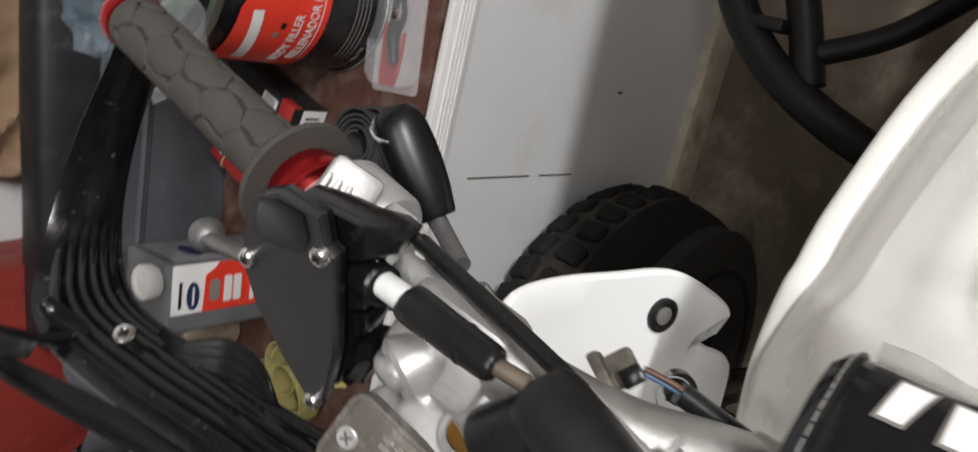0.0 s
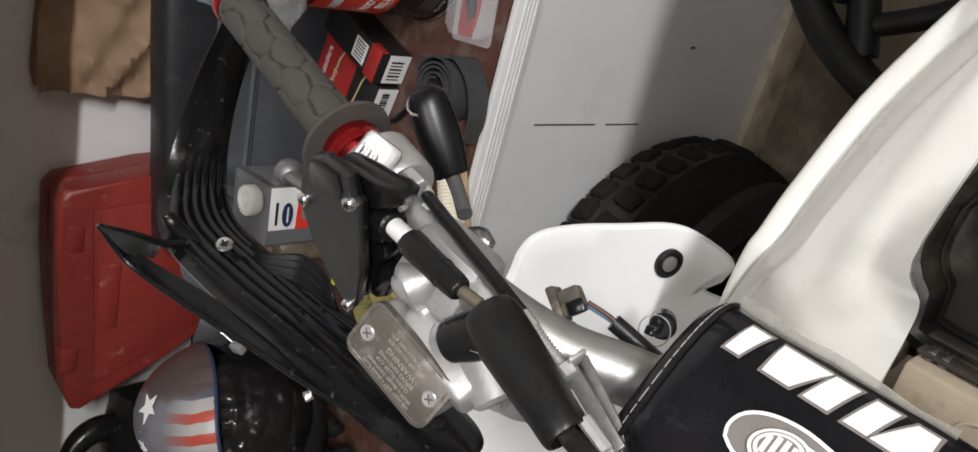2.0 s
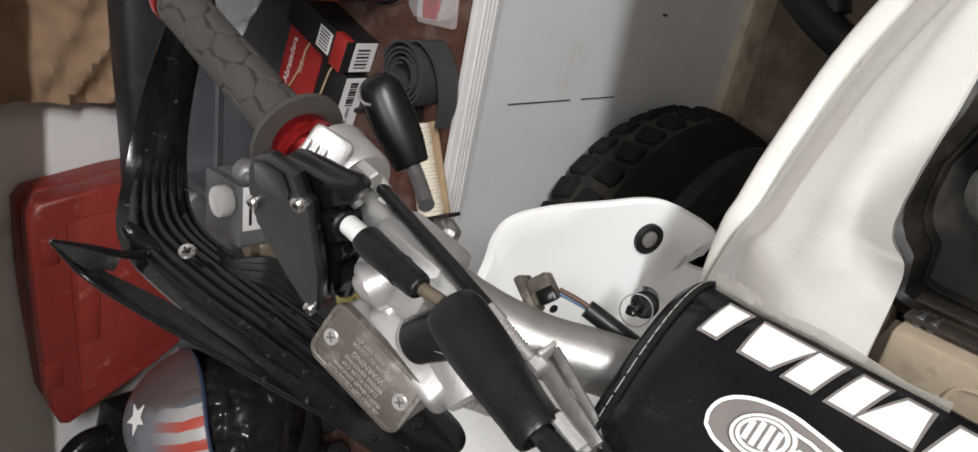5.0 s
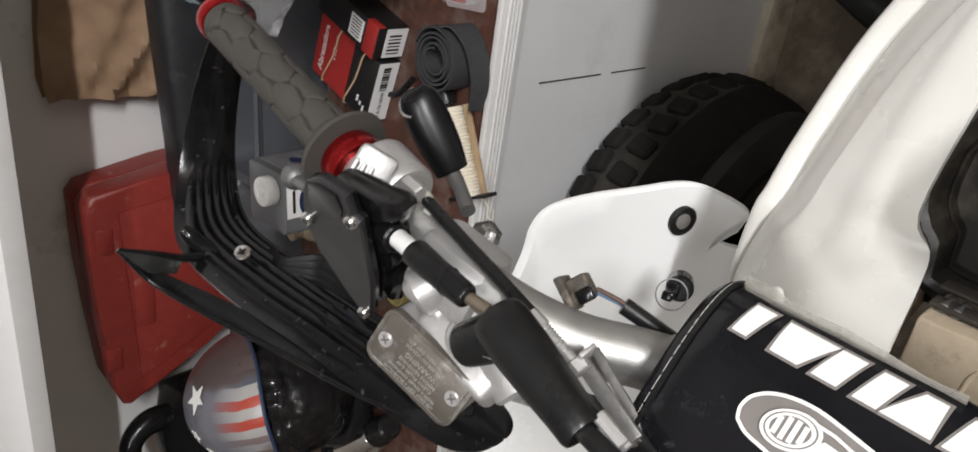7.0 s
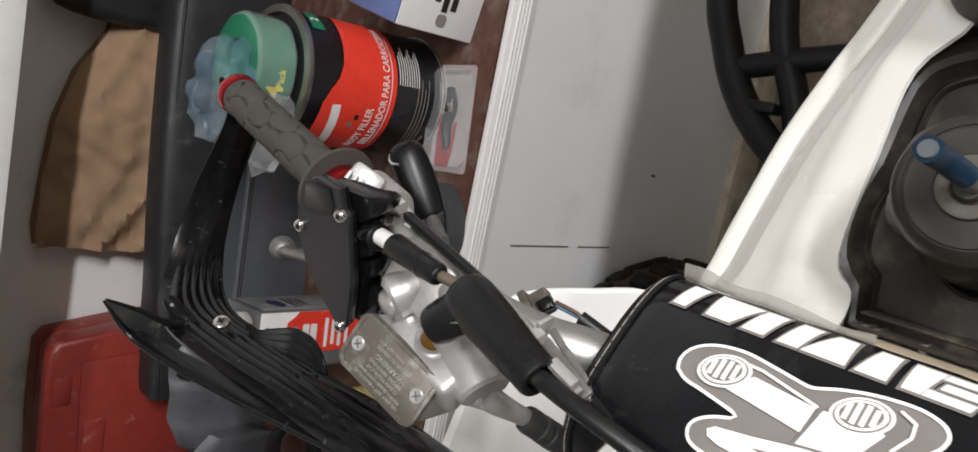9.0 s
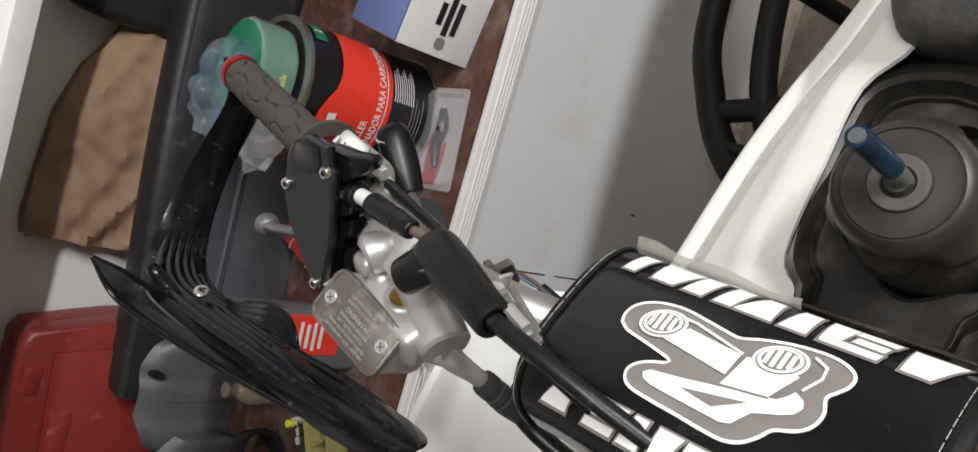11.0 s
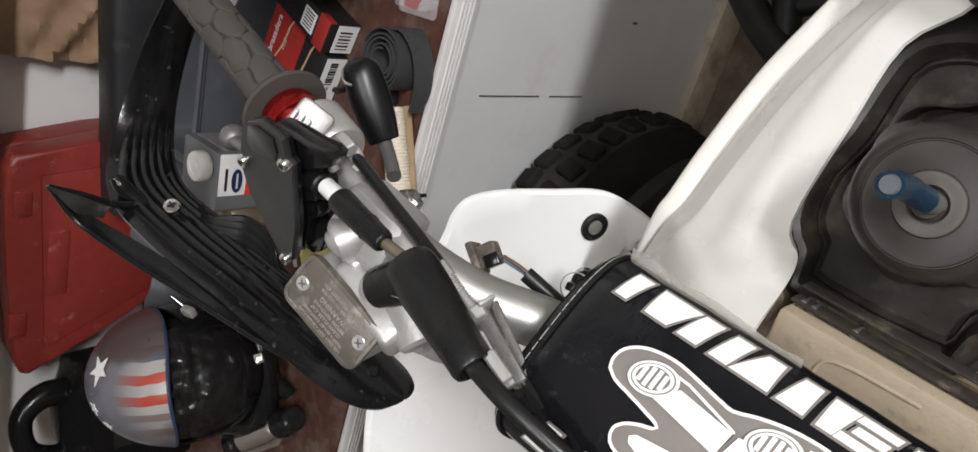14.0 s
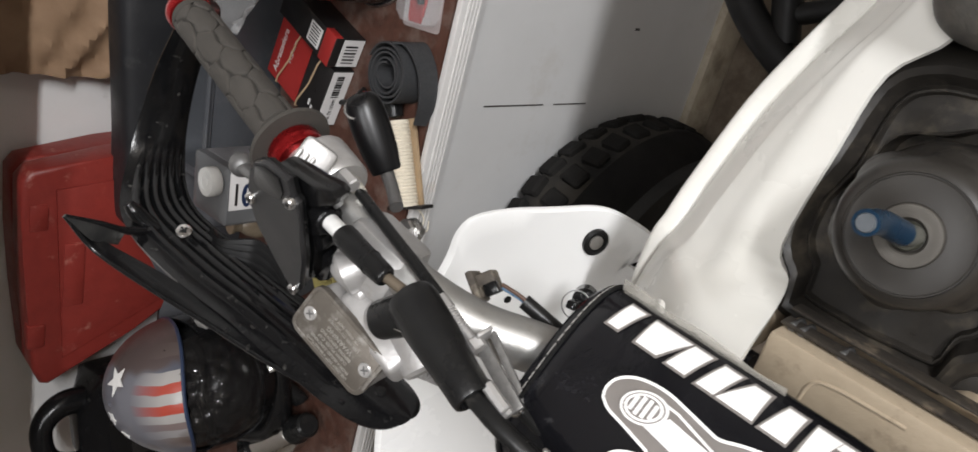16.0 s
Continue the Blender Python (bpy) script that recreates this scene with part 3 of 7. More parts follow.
for i in range(6):
    for j in range(5):
        bm = bmesh.new()
        z0, a0 = 0.0225 + i * DZ * 0.92, DA * (j + 0.5 * (i % 2)) + 0.75
        rings = []
        for k, lift in ((0.96, -0.0008), (0.93, 0.0003), (0.88, 0.0008), (0.80, 0.0010), (0.5, 0.0011), (0.2, 0.0011)):
            pts = []
            for sa, sz in hexes:
                wv = 0.07 * math.sin(9 * sz + 2.1 * i + 1.3 * j) * (1 if abs(sa) > 0.3 else -0.6)
                a, zz, rr = a0 + (sa + wv) * DA * k, min(max(z0 + (sz + 0.5 * wv) * DZ * k, 0.0158), GL - 0.006), 0.0129 + lift
                pts.append(bm.verts.new(GM @ Vector((rr * math.cos(a), rr * math.sin(a), zz))))
            rings.append(pts)
        n_ = len(hexes)
        for ra, rb in zip(rings, rings[1:]):
            for q in range(n_):
                bm.faces.new((ra[q], ra[(q + 1) % n_], rb[(q + 1) % n_], rb[q]))
        bm.faces.new(rings[-1])
        part("grip_pad", bm, GRIP_RUBBER, grip, world=True)
part("inner_collar", lathe([(0.012, -0.012), (0.0160, -0.012), (0.0168, -0.010), (0.0168, -0.003), (0.0162, -0.0005), (0.012, -0.0005)], GM, 36), RED_ALU, bike, "red anodised collar", world=True)
part("end_plug", lathe([(0.0135, GL + 0.0005), (0.0142, GL + 0.001), (0.0150, GL + 0.004), (0.0144, GL + 0.008), (0.0135, GL + 0.009), (0.008, GL + 0.0085)], GM, 36), RED_ALU, bike, "red anodised end plug", world=True)

# throttle housing: cover plate, body, screws
S1, S2, S3 = Vector((-0.085, 0.175, 1.211)), Vector((-0.099, 0.210, 1.211)), Vector((-0.152, 0.193, 1.186))
E1, E2 = S3 - S1, S2 - S1
TN = E1.cross(E2).normalized()
TN = TN if TN.z > 0 else -TN
COVER = [(-0.37, 0.883), (-0.37, 0.60), (-0.21, 0.07), (-0.03, -0.03), (0.02, -0.14), (0.66, -0.22), (1.03, -0.12), (1.06, 0.02), (0.98, 0.14), (0.71, 0.49), (0.33, 0.92), (0.05, 1.107), (-0.14, 1.09), (-0.29, 1.0)]


def cover_loft(levels, outline=COVER):
    sec = []
    ca, cb = 0.3, 0.45
    for k, h in levels:
        sec.append([S1 + E1 * (ca + (a - ca) * k) + E2 * (cb + (b - cb) * k) + TN * h for a, b in outline])
    return loft(sec)


HOUSING_BLACK = mat("glossy_scuffed_black_housing", (0.004, 0.004, 0.0042), 0.14, colour2=(0.007, 0.007, 0.0074), scale=90, mix=0.4, dirt=(0.09, 0.085, 0.078), dirt_scale=90, dirt_amount=-0.05, bump=0.05, bump_scale=260, rough_var=0.14, spec=0.5)
BODY = [(-0.07, 0.883), (0.0, 0.60), (0.10, 0.20), (0.13, 0.0), (0.15, -0.14), (0.66, -0.22), (1.03, -0.12), (1.06, 0.02), (0.98, 0.14), (0.71, 0.49), (0.33, 0.92), (0.12, 1.06), (0.05, 1.07), (-0.03, 1.0)]
housing = part("throttle_housing", cover_loft([(0.93, -0.026), (0.965, -0.023), (0.965, -0.010)], BODY), HOUSING_BLACK, bike, "glossy black throttle housing", world=True)
part("cover_rim", cover_loft([(0.945, -0.0075), (0.985, -0.0065), (0.985, -0.0042)]), HOUSING_BLACK, housing, world=True)


def housing_block(outline, low, high):
    """A rounded block on the flank of the housing, over an outline in the cover's own axes."""
    mid = [sum(p[i] for p in outline) / len(outline) for i in (0, 1)]
    sec = []
    for k, h in ((0.80, low), (0.97, low + 0.002), (1.0, low + 0.005), (1.0, high - 0.003), (0.97, high - 0.001), (0.86, high)):
        sec.append([S1 + E1 * (mid[0] + (a - mid[0]) * k) + E2 * (mid[1] + (b - mid[1]) * k) + TN * h for a, b in outline])
    part("housing_block", loft(sec), HOUSING_BLACK, housing, world=True)


housing_block([(-0.27, 0.62), (-0.19, 0.20), (-0.10, -0.18), (-0.03, -0.62), (0.02, -0.75), (0.09, -0.70), (0.14, -0.3), (0.15, 0.5)], -0.021, -0.0085)
housing_block([(0.08, 0.10), (0.10, -0.30), (0.16, -0.44), (0.25, -0.42), (0.28, 0.10)], -0.026, -0.012)
housing_block([(0.27, 0.05), (0.29, -0.30), (0.36, -0.40), (0.44, -0.38), (0.46, 0.05)], -0.026, -0.009)
housing_block([(0.49, 0.05), (0.50, -0.34), (0.57, -0.38), (0.66, -0.33), (0.68, 0.05)], -0.026, -0.012)
housing_block([(0.74, 0.15), (0.78, -0.32), (0.92, -0.40), (1.10, -0.28), (1.14, -0.05), (1.08, 0.2)], -0.032, -0.017)
part("cover_plate", cover_loft([(0.99, -0.004), (1.0, -0.003), (1.0, -0.0012), (0.985, 0.0)]), COVER_GREY, housing, world=True)
# black patch stands in for the dark reflection on the cover's glossy bevel
part("dark_reflection", cover_loft([(1.0, -0.0006), (1.0, 0.0004), (0.97, 0.0009)], [(-0.335, 0.84), (-0.33, 0.60), (-0.235, 0.24), (-0.10, 0.16), (-0.03, 0.22), (-0.045, 0.36), (-0.13, 0.80), (-0.2, 0.90)]), HOUSING_BLACK, housing, "glossy bevel of the cover, its dark reflection put in as black", world=True)
for at in (S1, S2, S3):
    screw("cover_screw", at + TN * 0.0005, TN, 0.0036, housing)
part("housing_neck", rod((-0.094, 0.178, 1.190), (-0.0935, 0.163, 1.1935), 0.0072, 18, bev=0.001), BLACK_PLASTIC, housing, world=True)

# throttle cable: nut, boot, ferrule, fat rubber sleeve with a side mouth, cables
part("cable_nut", rod((-0.0925, 0.1640, 1.1935), (-0.0935, 0.1510, 1.1940), 0.0046, 18, bev=0.0010), mat("cloudy_white_nylon", (0.72, 0.72, 0.70), 0.35, scale=120, mix=0.3), bike, "cloudy white cable adjuster nut", world=True)
boot = part("cable_boot", tube([(-0.0935, 0.1520, 1.1935, 0.0054), (-0.0940, 0.1495, 1.1935, 0.0067), (-0.0960, 0.1360, 1.1932, 0.0064), (-0.0978, 0.1235, 1.1925, 0.0061), (-0.0987, 0.1165, 1.1922, 0.0057), (-0.0990, 0.1145, 1.1920, 0.0045)], 0.008, 22, 5), BLACK_RUBBER, bike, "black rubber cable boot", world=True)
part("boot_rib", tube([Vector((-0.0972, 0.1272, 1.1927)) + Vector((math.cos(q), 0.13 * math.cos(q), math.sin(q))) * 0.0063 for q in (2 * math.pi * i / 20 for i in range(21))], 0.0004, 6, 1, caps=False), BLACK_RUBBER, boot, world=True)
part("cable_ferrule", rod((-0.0988, 0.1160, 1.1920), (-0.1000, 0.1040, 1.1900), 0.0029, 14, bev=0.0005), BRASS, bike, world=True)
SA, SB = Vector((-0.1035, 0.1030, 1.1860)), Vector((-0.1232, 0.0450, 1.1895))
SM = axes(SA, (0.3, 0.1, 1), SB - SA)
SLN = (SB - SA).length
sleeve = part("cable_sleeve", lathe([(0.0086, -0.0008), (0.0114, 0.0004), (0.0125, 0.0030), (0.0129, 0.0070), (0.0125, 0.020), (0.0115, 0.036), (0.0104, 0.050), (0.0101, SLN - 0.002), (0.0094, SLN), (0.0078, SLN + 0.0002), (0.0074, SLN - 0.0030), (0.0052, SLN - 0.0032)], SM, 40), BLACK_RUBBER, bike, "fat black rubber cable sleeve", world=True)
part("mould_line", tube([SM @ Vector((0.0128 - 0.0027 * i / 10, 0.0012, 0.006 + (SLN - 0.009) * i / 10)) for i in range(11)], 0.0004, 6, 1), BLACK_RUBBER, sleeve, world=True)
mouth = part("sleeve_mouth", tube([(-0.1070, 0.0960, 1.1860, 0.0110), (-0.1110, 0.0995, 1.1870, 0.0112), (-0.1160, 0.1050, 1.1885, 0.0110), (-0.1210, 0.1110, 1.1895, 0.0105), (-0.1235, 0.1140, 1.1900, 0.0099), (-0.1242, 0.1148, 1.1902, 0.0085)], 0.011, 26, 5), BLACK_RUBBER, sleeve, world=True)
part("mouth_hollow", rod((-0.1243, 0.1149, 1.1902), (-0.1247, 0.1153, 1.1903), 0.0080, 18), mat("brown_grime", (0.03, 0.022, 0.014), 0.9), mouth, world=True)
part("dusty_fold", sheet([[(-0.1138, 0.0925 - 0.002 * i, 1.1985 - 0.0012 * i * i), (-0.1158, 0.0965 - 0.0012 * i, 1.1975 - 0.0012 * i * i)] for i in range(5)], 0.0004, n=3), mat("dusty_rubber_fold", (0.16, 0.15, 0.135), 0.8, scale=200, mix=0.5), sleeve, "dust-pale fold", world=True)
part("throttle_cable", tube([(-0.1225, 0.0480, 1.1893), (-0.1275, 0.022, 1.188), (-0.140, -0.018, 1.174), (-0.163, -0.08, 1.14), (-0.2, -0.13, 1.09)], 0.0044, 14, 6), BLACK_RUBBER, bike, world=True)
part("throttle_cable", tube([(-0.1245, 0.046, 1.188), (-0.134, 0.02, 1.178), (-0.152, -0.02, 1.158), (-0.178, -0.08, 1.12)], 0.0036, 12, 6), BLACK_RUBBER, bike, world=True)
for k, (dx, dz) in enumerate(((0.0045, 0.0), (0.0, -0.004))):
    part("cable_end", rod((-0.1200 + dx, 0.0440, 1.1850 + dz), (-0.1250 + dx, 0.0300, 1.1845 + dz), 0.0031, 8, bev=0.0005), ALLOY, bike, "bright cable end", world=True)

# second cable, thin, with its clear cap, alloy adjuster and twin bracket bars
part("clear_cap", tube([(-0.0785, 0.1890, 1.1720, 0.0034), (-0.0800, 0.1860, 1.1705, 0.0044), (-0.0820, 0.1790, 1.1690, 0.0042), (-0.0840, 0.1720, 1.1685, 0.0032)], 0.006, 16, 4), mat("cloudy_clear_rubber", (0.45, 0.43, 0.38), 0.35, scale=90, mix=0.5, dirt=(0.25, 0.22, 0.17), dirt_scale=60, dirt_amount=0.3), bike, "cloudy clear rubber cap", world=True)
part("clutch_cable", tube([(-0.0830, 0.1750, 1.1690), (-0.0862, 0.1640, 1.1690), (-0.0908, 0.1450, 1.1700), (-0.0968, 0.1200, 1.1710), (-0.1036, 0.0945, 1.1719)], 0.0032, 14, 6), BLACK_RUBBER, bike, world=True)
AD0, AD1 = Vector((-0.1030, 0.0965, 1.1719)), Vector((-0.1137, 0.0680, 1.1702))
adj = part("cable_adjuster", rod(AD0, AD0.lerp(AD1, 0.3), 0.0036, 8, bev=0.0006), ALLOY, bike, "alloy cable adjuster", world=True)
part("adjuster_stem", rod(AD0.lerp(AD1, 0.28), AD1, 0.0026, 14), ALLOY, adj, world=True)
for k in range(11):
    p = AD0.lerp(AD1, 0.32 + 0.056 * k)
    part("thread", rod(p, p.lerp(AD1, 0.05), 0.0032, 12, bev=0.0003), ALLOY, adj, world=True)
part("adjuster_nut", rod(AD1 + (AD0 - AD1) * 0.08, AD1 + (AD1 - AD0) * 0.12, 0.0050, 6, bev=0.0006), ALLOY, adj, world=True)
part("bracket_plate", B(0.009, 0.012, 0.0022, bev=0.0006, m=axes(AD1 + Vector((0.0035, 0.0, -0.004)), (0.4, 0.2, -0.8), AD1 - AD0)), ALLOY, adj, world=True)
DULL_BRACKET = mat("dull_grey_bracket", (0.26, 0.255, 0.245), 0.45, 0.55, colour2=(0.17, 0.165, 0.16), scale=150, mix=0.7, dirt=(0.10, 0.095, 0.085), dirt_scale=70, dirt_amount=0.25, bump=0.1, bump_scale=300)
for a, b, w, h in (((-0.1125, 0.0690, 1.1690), (-0.1322, 0.0350, 1.1640), 0.0068, 0.0032), ((-0.1090, 0.0690, 1.1620), (-0.1335, 0.0345, 1.1565), 0.0040, 0.0030)):
    a, b = Vector(a), Vector(b)
    m = axes((a + b) / 2, (b - a), (0.55, -0.1, 0.8))
    part("cable_bracket", B((b - a).length, w, h, bev=0.0007, m=m), DULL_BRACKET, bike, "dull grey bracket bar", world=True)
part("bracket_bolt", rod((-0.1312, 0.0370, 1.1650), (-0.1300, 0.0366, 1.1690), 0.0042, 14, bev=0.0008), STEEL, bike, world=True)
part("clutch_cable", tube([(-0.1310, 0.0380, 1.1640), (-0.140, 0.005, 1.160), (-0.155, -0.03, 1.138), (-0.18, -0.08, 1.10)], 0.0036, 12, 6), BLACK_RUBBER, bike, world=True)

# alloy clamp beside the red collar
clamp_at = Vector((-0.0825, 0.209, 1.169))
AX = (GB - GA).normalized()
clamp = part("lever_clamp", lathe([(0.0120, -0.021), (0.0158, -0.021), (0.0170, -0.019), (0.0170, 0.004), (0.0160, 0.006), (0.0120, 0.008)], axes(clamp_at, (1, 0, 0), AX), 32), ALLOY, bike, "cast alloy clamp", world=True)
cm = axes((-0.0745, 0.1935, 1.1900), (-0.004, -0.010, -0.006), (0.362, -0.737, 0.593))
part("clamp_block", B(0.020, 0.027, 0.026, bev=0.003, m=cm @ pose(0, 0, -0.010)), ALLOY, clamp, world=True)
for k in range(3):
    part("clamp_fin", B(0.0022, 0.018, 0.006, bev=0.0007, m=cm @ pose(-0.0080 + 0.0040 * k, -0.004, 0.0050)), ALLOY, clamp, world=True)
part("clamp_pad", B(0.008, 0.013, 0.009, bev=0.0018, m=cm @ pose(0.0078, -0.004, 0.002)), STEEL, clamp, world=True)
part("clamp_nut", rod((-0.0770, 0.1850, 1.1740), (-0.0790, 0.1730, 1.1740), 0.0044, 6, bev=0.0008), ALLOY, clamp, world=True)
part("pale_elbow", tube([(-0.0930, 0.1790, 1.1710, 0.0055), (-0.0930, 0.1720, 1.1690, 0.0062), (-0.0990, 0.1680, 1.1680, 0.0055)], 0.006, 14, 5), mat("pale_rubber_elbow", (0.50, 0.49, 0.45), 0.4, scale=80, mix=0.4), clamp, "pale rubber elbow", world=True)

part("clamp_bolt", lathe([(0.0085, 0), (0.0085, 0.006), (0.0062, 0.0062), (0.0058, 0.011), (0.0045, 0.012)], axes((-0.118, 0.178, 1.118), (1, 0, 0), (0.45, -0.2, 0.85)), 6), STEEL, clamp, world=True)

# front brake master cylinder
QA, QB, QC, QD = Vector((-0.1345, 0.168, 1.192)), Vector((-0.1655, 0.177, 1.192)), Vector((-0.184, 0.1245, 1.1845)), Vector((-0.156, 0.1225, 1.1745))
QO = (QA + QB + QC + QD) / 4
QX = ((QA - QD) + (QB - QC)).normalized()
QN = (QA - QC).cross(QB - QD).normalized()
QN = QN if QN.z > 0 else -QN
CM = axes(QO, QX, QN)
CLEN, CWID = 0.0585, 0.0335


def rounded(hx, hy, r, n=5):
    out = []
    for cx, cy, a0 in ((hx - r, hy - r, 0), (-hx + r, hy - r, 90), (-hx + r, -hy + r, 180), (hx - r, -hy + r, 270)):
        out += [(cx + r * math.cos(radians(a0 + 90 * i / n)), cy + r * math.sin(radians(a0 + 90 * i / n))) for i in range(n + 1)]
    return out


mc = part("master_cylinder", plate(rounded(CLEN / 2 - 0.001, CWID / 2 - 0.001, 0.005), 0.040, CM @ pose(0, 0, -0.0445), 0.003), ALLOY, bike, "cast alloy brake master cylinder", world=True)
cap = part("reservoir_cap", plate(rounded(CLEN / 2, CWID / 2, 0.0055), 0.0046, CM @ pose(0, 0, -0.0046), 0.0009), CAP_METAL, mc, "worn grey metal cap with stamped words", world=True)
for px_, py_ in ((0.0220, 0.0010), (-0.0225, -0.0015)):
    m = CM @ pose(px_, py_, 0)
    scr = part("cap_screw", lathe([(0.0042, -0.0005), (0.0042, 0.0005), (0.0036, 0.0011), (0.001, 0.0009)], m, 20), ALLOY, mc, world=True)
    for k in range(2):
        part("cross_slot", B(0.0050, 0.0009, 0.0004, m=m @ pose(0, 0, 0.0009, 0, 0, 45 + 90 * k)), DULL_ALLOY, scr, world=True)
rim_o = rounded(CLEN / 2 - 0.0022, CWID / 2 - 0.0022, 0.004)
part("cap_border", tube([tuple(CM @ Vector((x, y, 0.0001))) for x, y in rim_o + rim_o[:1]], 0.0004, 6, 1, caps=False), CAP_METAL, mc, world=True)
RAISED = mat("raised_metal_words", (0.62, 0.60, 0.56), 0.35, 0.7, scale=200, mix=0.3)
WORDS = (("USE ONLY DOT 4 BRAKE FLUID", 0.0024, -0.001, 0.0125), ("FROM A SEALED CONTAINER", 0.0024, -0.001, 0.0092), ("CLEAN FILLER CAP", 0.0028, -0.001, 0.0058), ("BEFORE REMOVING", 0.0028, -0.001, 0.0024), ("WARNING", 0.0042, -0.001, -0.0016), ("UTILISER DU LIQUIDE", 0.0026, -0.001, -0.0062), ("DE FREIN DOT 4", 0.0026, -0.001, -0.0098))
for words, size, along, off in WORDS:
    part("stamped_line", lettering(words, size, CM @ pose(along, off, 0.0001), 0.0003, wide=1.0), RAISED, mc, world=True)
# bore, sight glass, hose fitting
SGN = Vector((0.72, -0.30, 0.62)).normalized()
part("sight_face", B(0.054, 0.038, 0.026, bev=0.005, seg=3, m=axes(Vector((-0.1395, 0.1345, 1.1685)) - SGN * 0.0138, QX, SGN)), ALLOY, mc, world=True)
for off in (0.006, -0.008):
    part("body_hump", B(0.017, 0.018, 0.018, bev=0.006, seg=3, m=axes(Vector((-0.1330, 0.1650, 1.1670)) + QX * off, QX, SGN)), ALLOY, mc, world=True)
BX = Vector((-0.112, 0.164, 1.157))
BE = Vector((-0.158, 0.103, 1.156))
part("bore", rod(BX, BE, 0.0150, 26, bev=0.002), ALLOY, mc, world=True)
part("bore_boss", rod(Vector((-0.112, 0.150, 1.166)), Vector((-0.125, 0.160, 1.182)), 0.0125, 22, bev=0.002), ALLOY, mc, world=True)
part("mount_saddle", B(0.040, 0.034, 0.034, bev=0.006, m=axes((-0.113, 0.152, 1.163), AX, (0.1, -0.3, 0.95))), ALLOY, mc, world=True)
SG = axes(Vector((-0.1395, 0.1345, 1.1685)), (0, 1, 0), (0.72, -0.30, 0.62))
part("sight_rim", lathe([(0.0112, -0.012), (0.0112, 0.0), (0.0100, 0.001), (0.0078, 0.001), (0.0074, -0.001)], SG, 28), ALLOY, mc, world=True)
part("sight_glass", lathe([(0.0078, -0.002), (0.0076, -0.0004), (0.004, -0.0001)], SG, 24), SMOKE, mc, "amber sight glass", world=True)
part("end_boss", rod((-0.1630, 0.1210, 1.1530), (-0.1620, 0.1090, 1.1480), 0.0088, 24, bev=0.0015), ALLOY, mc, world=True)
elbow = part("hose_fitting", tube([(-0.1630, 0.1085, 1.1490, 0.0072), (-0.1665, 0.1045, 1.1430, 0.0066), (-0.1710, 0.1010, 1.1330, 0.0054), (-0.1765, 0.0990, 1.1210, 0.0050), (-0.1795, 0.0980, 1.1150, 0.0050)], 0.005, 18, 5), ALLOY, mc, "grey cast hose elbow", world=True)
CR0, CR1 = Vector((-0.1748, 0.0998, 1.1250)), Vector((-0.1905, 0.0872, 1.0980))
part("crimp", lathe([(0.0050, 0), (0.0072, 0.0005), (0.0078, 0.003), (0.0078, 0.009), (0.0068, 0.0098), (0.0068, 0.0112), (0.0078, 0.0120), (0.0080, 0.0160), (0.0070, 0.0168), (0.0070, 0.0180), (0.0080, 0.0188), (0.0080, 0.0225), (0.0066, (CR1 - CR0).length)], axes(CR0, (1, 0, 0), CR1 - CR0), 22), mat("dark_grey_steel", (0.07, 0.07, 0.07), 0.5, 0.5, scale=150, mix=0.5), elbow, "dark grey crimped ferrule", world=True)
part("brake_hose", tube([(-0.1900, 0.0877, 1.0988), (-0.199, 0.074, 1.090), (-0.210, 0.040, 1.076), (-0.222, -0.02, 1.05), (-0.235, -0.09, 1.0)], 0.0060, 16, 8), BLACK_RUBBER, bike, "black brake hose", world=True)

# brake lever with ball end, in front of the grip
lever = part("brake_lever", tube([(-0.112, 0.185, 1.150, 0.0075), (-0.125, 0.22, 1.147, 0.0062), (-0.138, 0.27, 1.141, 0.0052), (-0.149, 0.325, 1.133, 0.0045), (-0.153, 0.352, 1.130, 0.0045)], 0.006, 14, 6, flat=1.5), DULL_ALLOY, bike, "dull alloy brake lever with ball end", world=True)
bm = bmesh.new()
bmesh.ops.create_uvsphere(bm, u_segments=20, v_segments=14, radius=0.0098, matrix=Matrix.Translation((-0.153, 0.358, 1.129)))
part("ball", bm, DULL_ALLOY, lever, world=True)

# black pod on its bright stem, behind the clamp
pod_sections = []
PA, PB = Vector((-0.0500, 0.2345, 1.1335)), Vector((-0.0905, 0.2068, 1.1230))
pm = axes(PA, (0.318, -0.708, 0.614), PB - PA)
PL = (PB - PA).length
for t, wa, wb in ((0.0, 0.005, 0.003), (0.04, 0.0098, 0.0060), (0.16, 0.0132, 0.0088), (0.42, 0.0143, 0.0098), (0.72, 0.0134, 0.0092), (0.93, 0.0114, 0.0078), (0.985, 0.0108, 0.0072), (1.0, 0.0098, 0.0064)):
    pod_sections.append([pm @ Vector((wb * 0.90 * math.cos(q), wa * 0.85 * math.sin(q), PL * t)) for q in (2 * math.pi * i / 24 for i in range(24))])
pod = part("lever_cover", loft(pod_sections, n=3), mat("satin_black_cover", (0.005, 0.005, 0.0055), 0.33, scale=40, mix=0.3, bump=0.05, spec=0.35), bike, "smooth satin black lever cover", world=True)
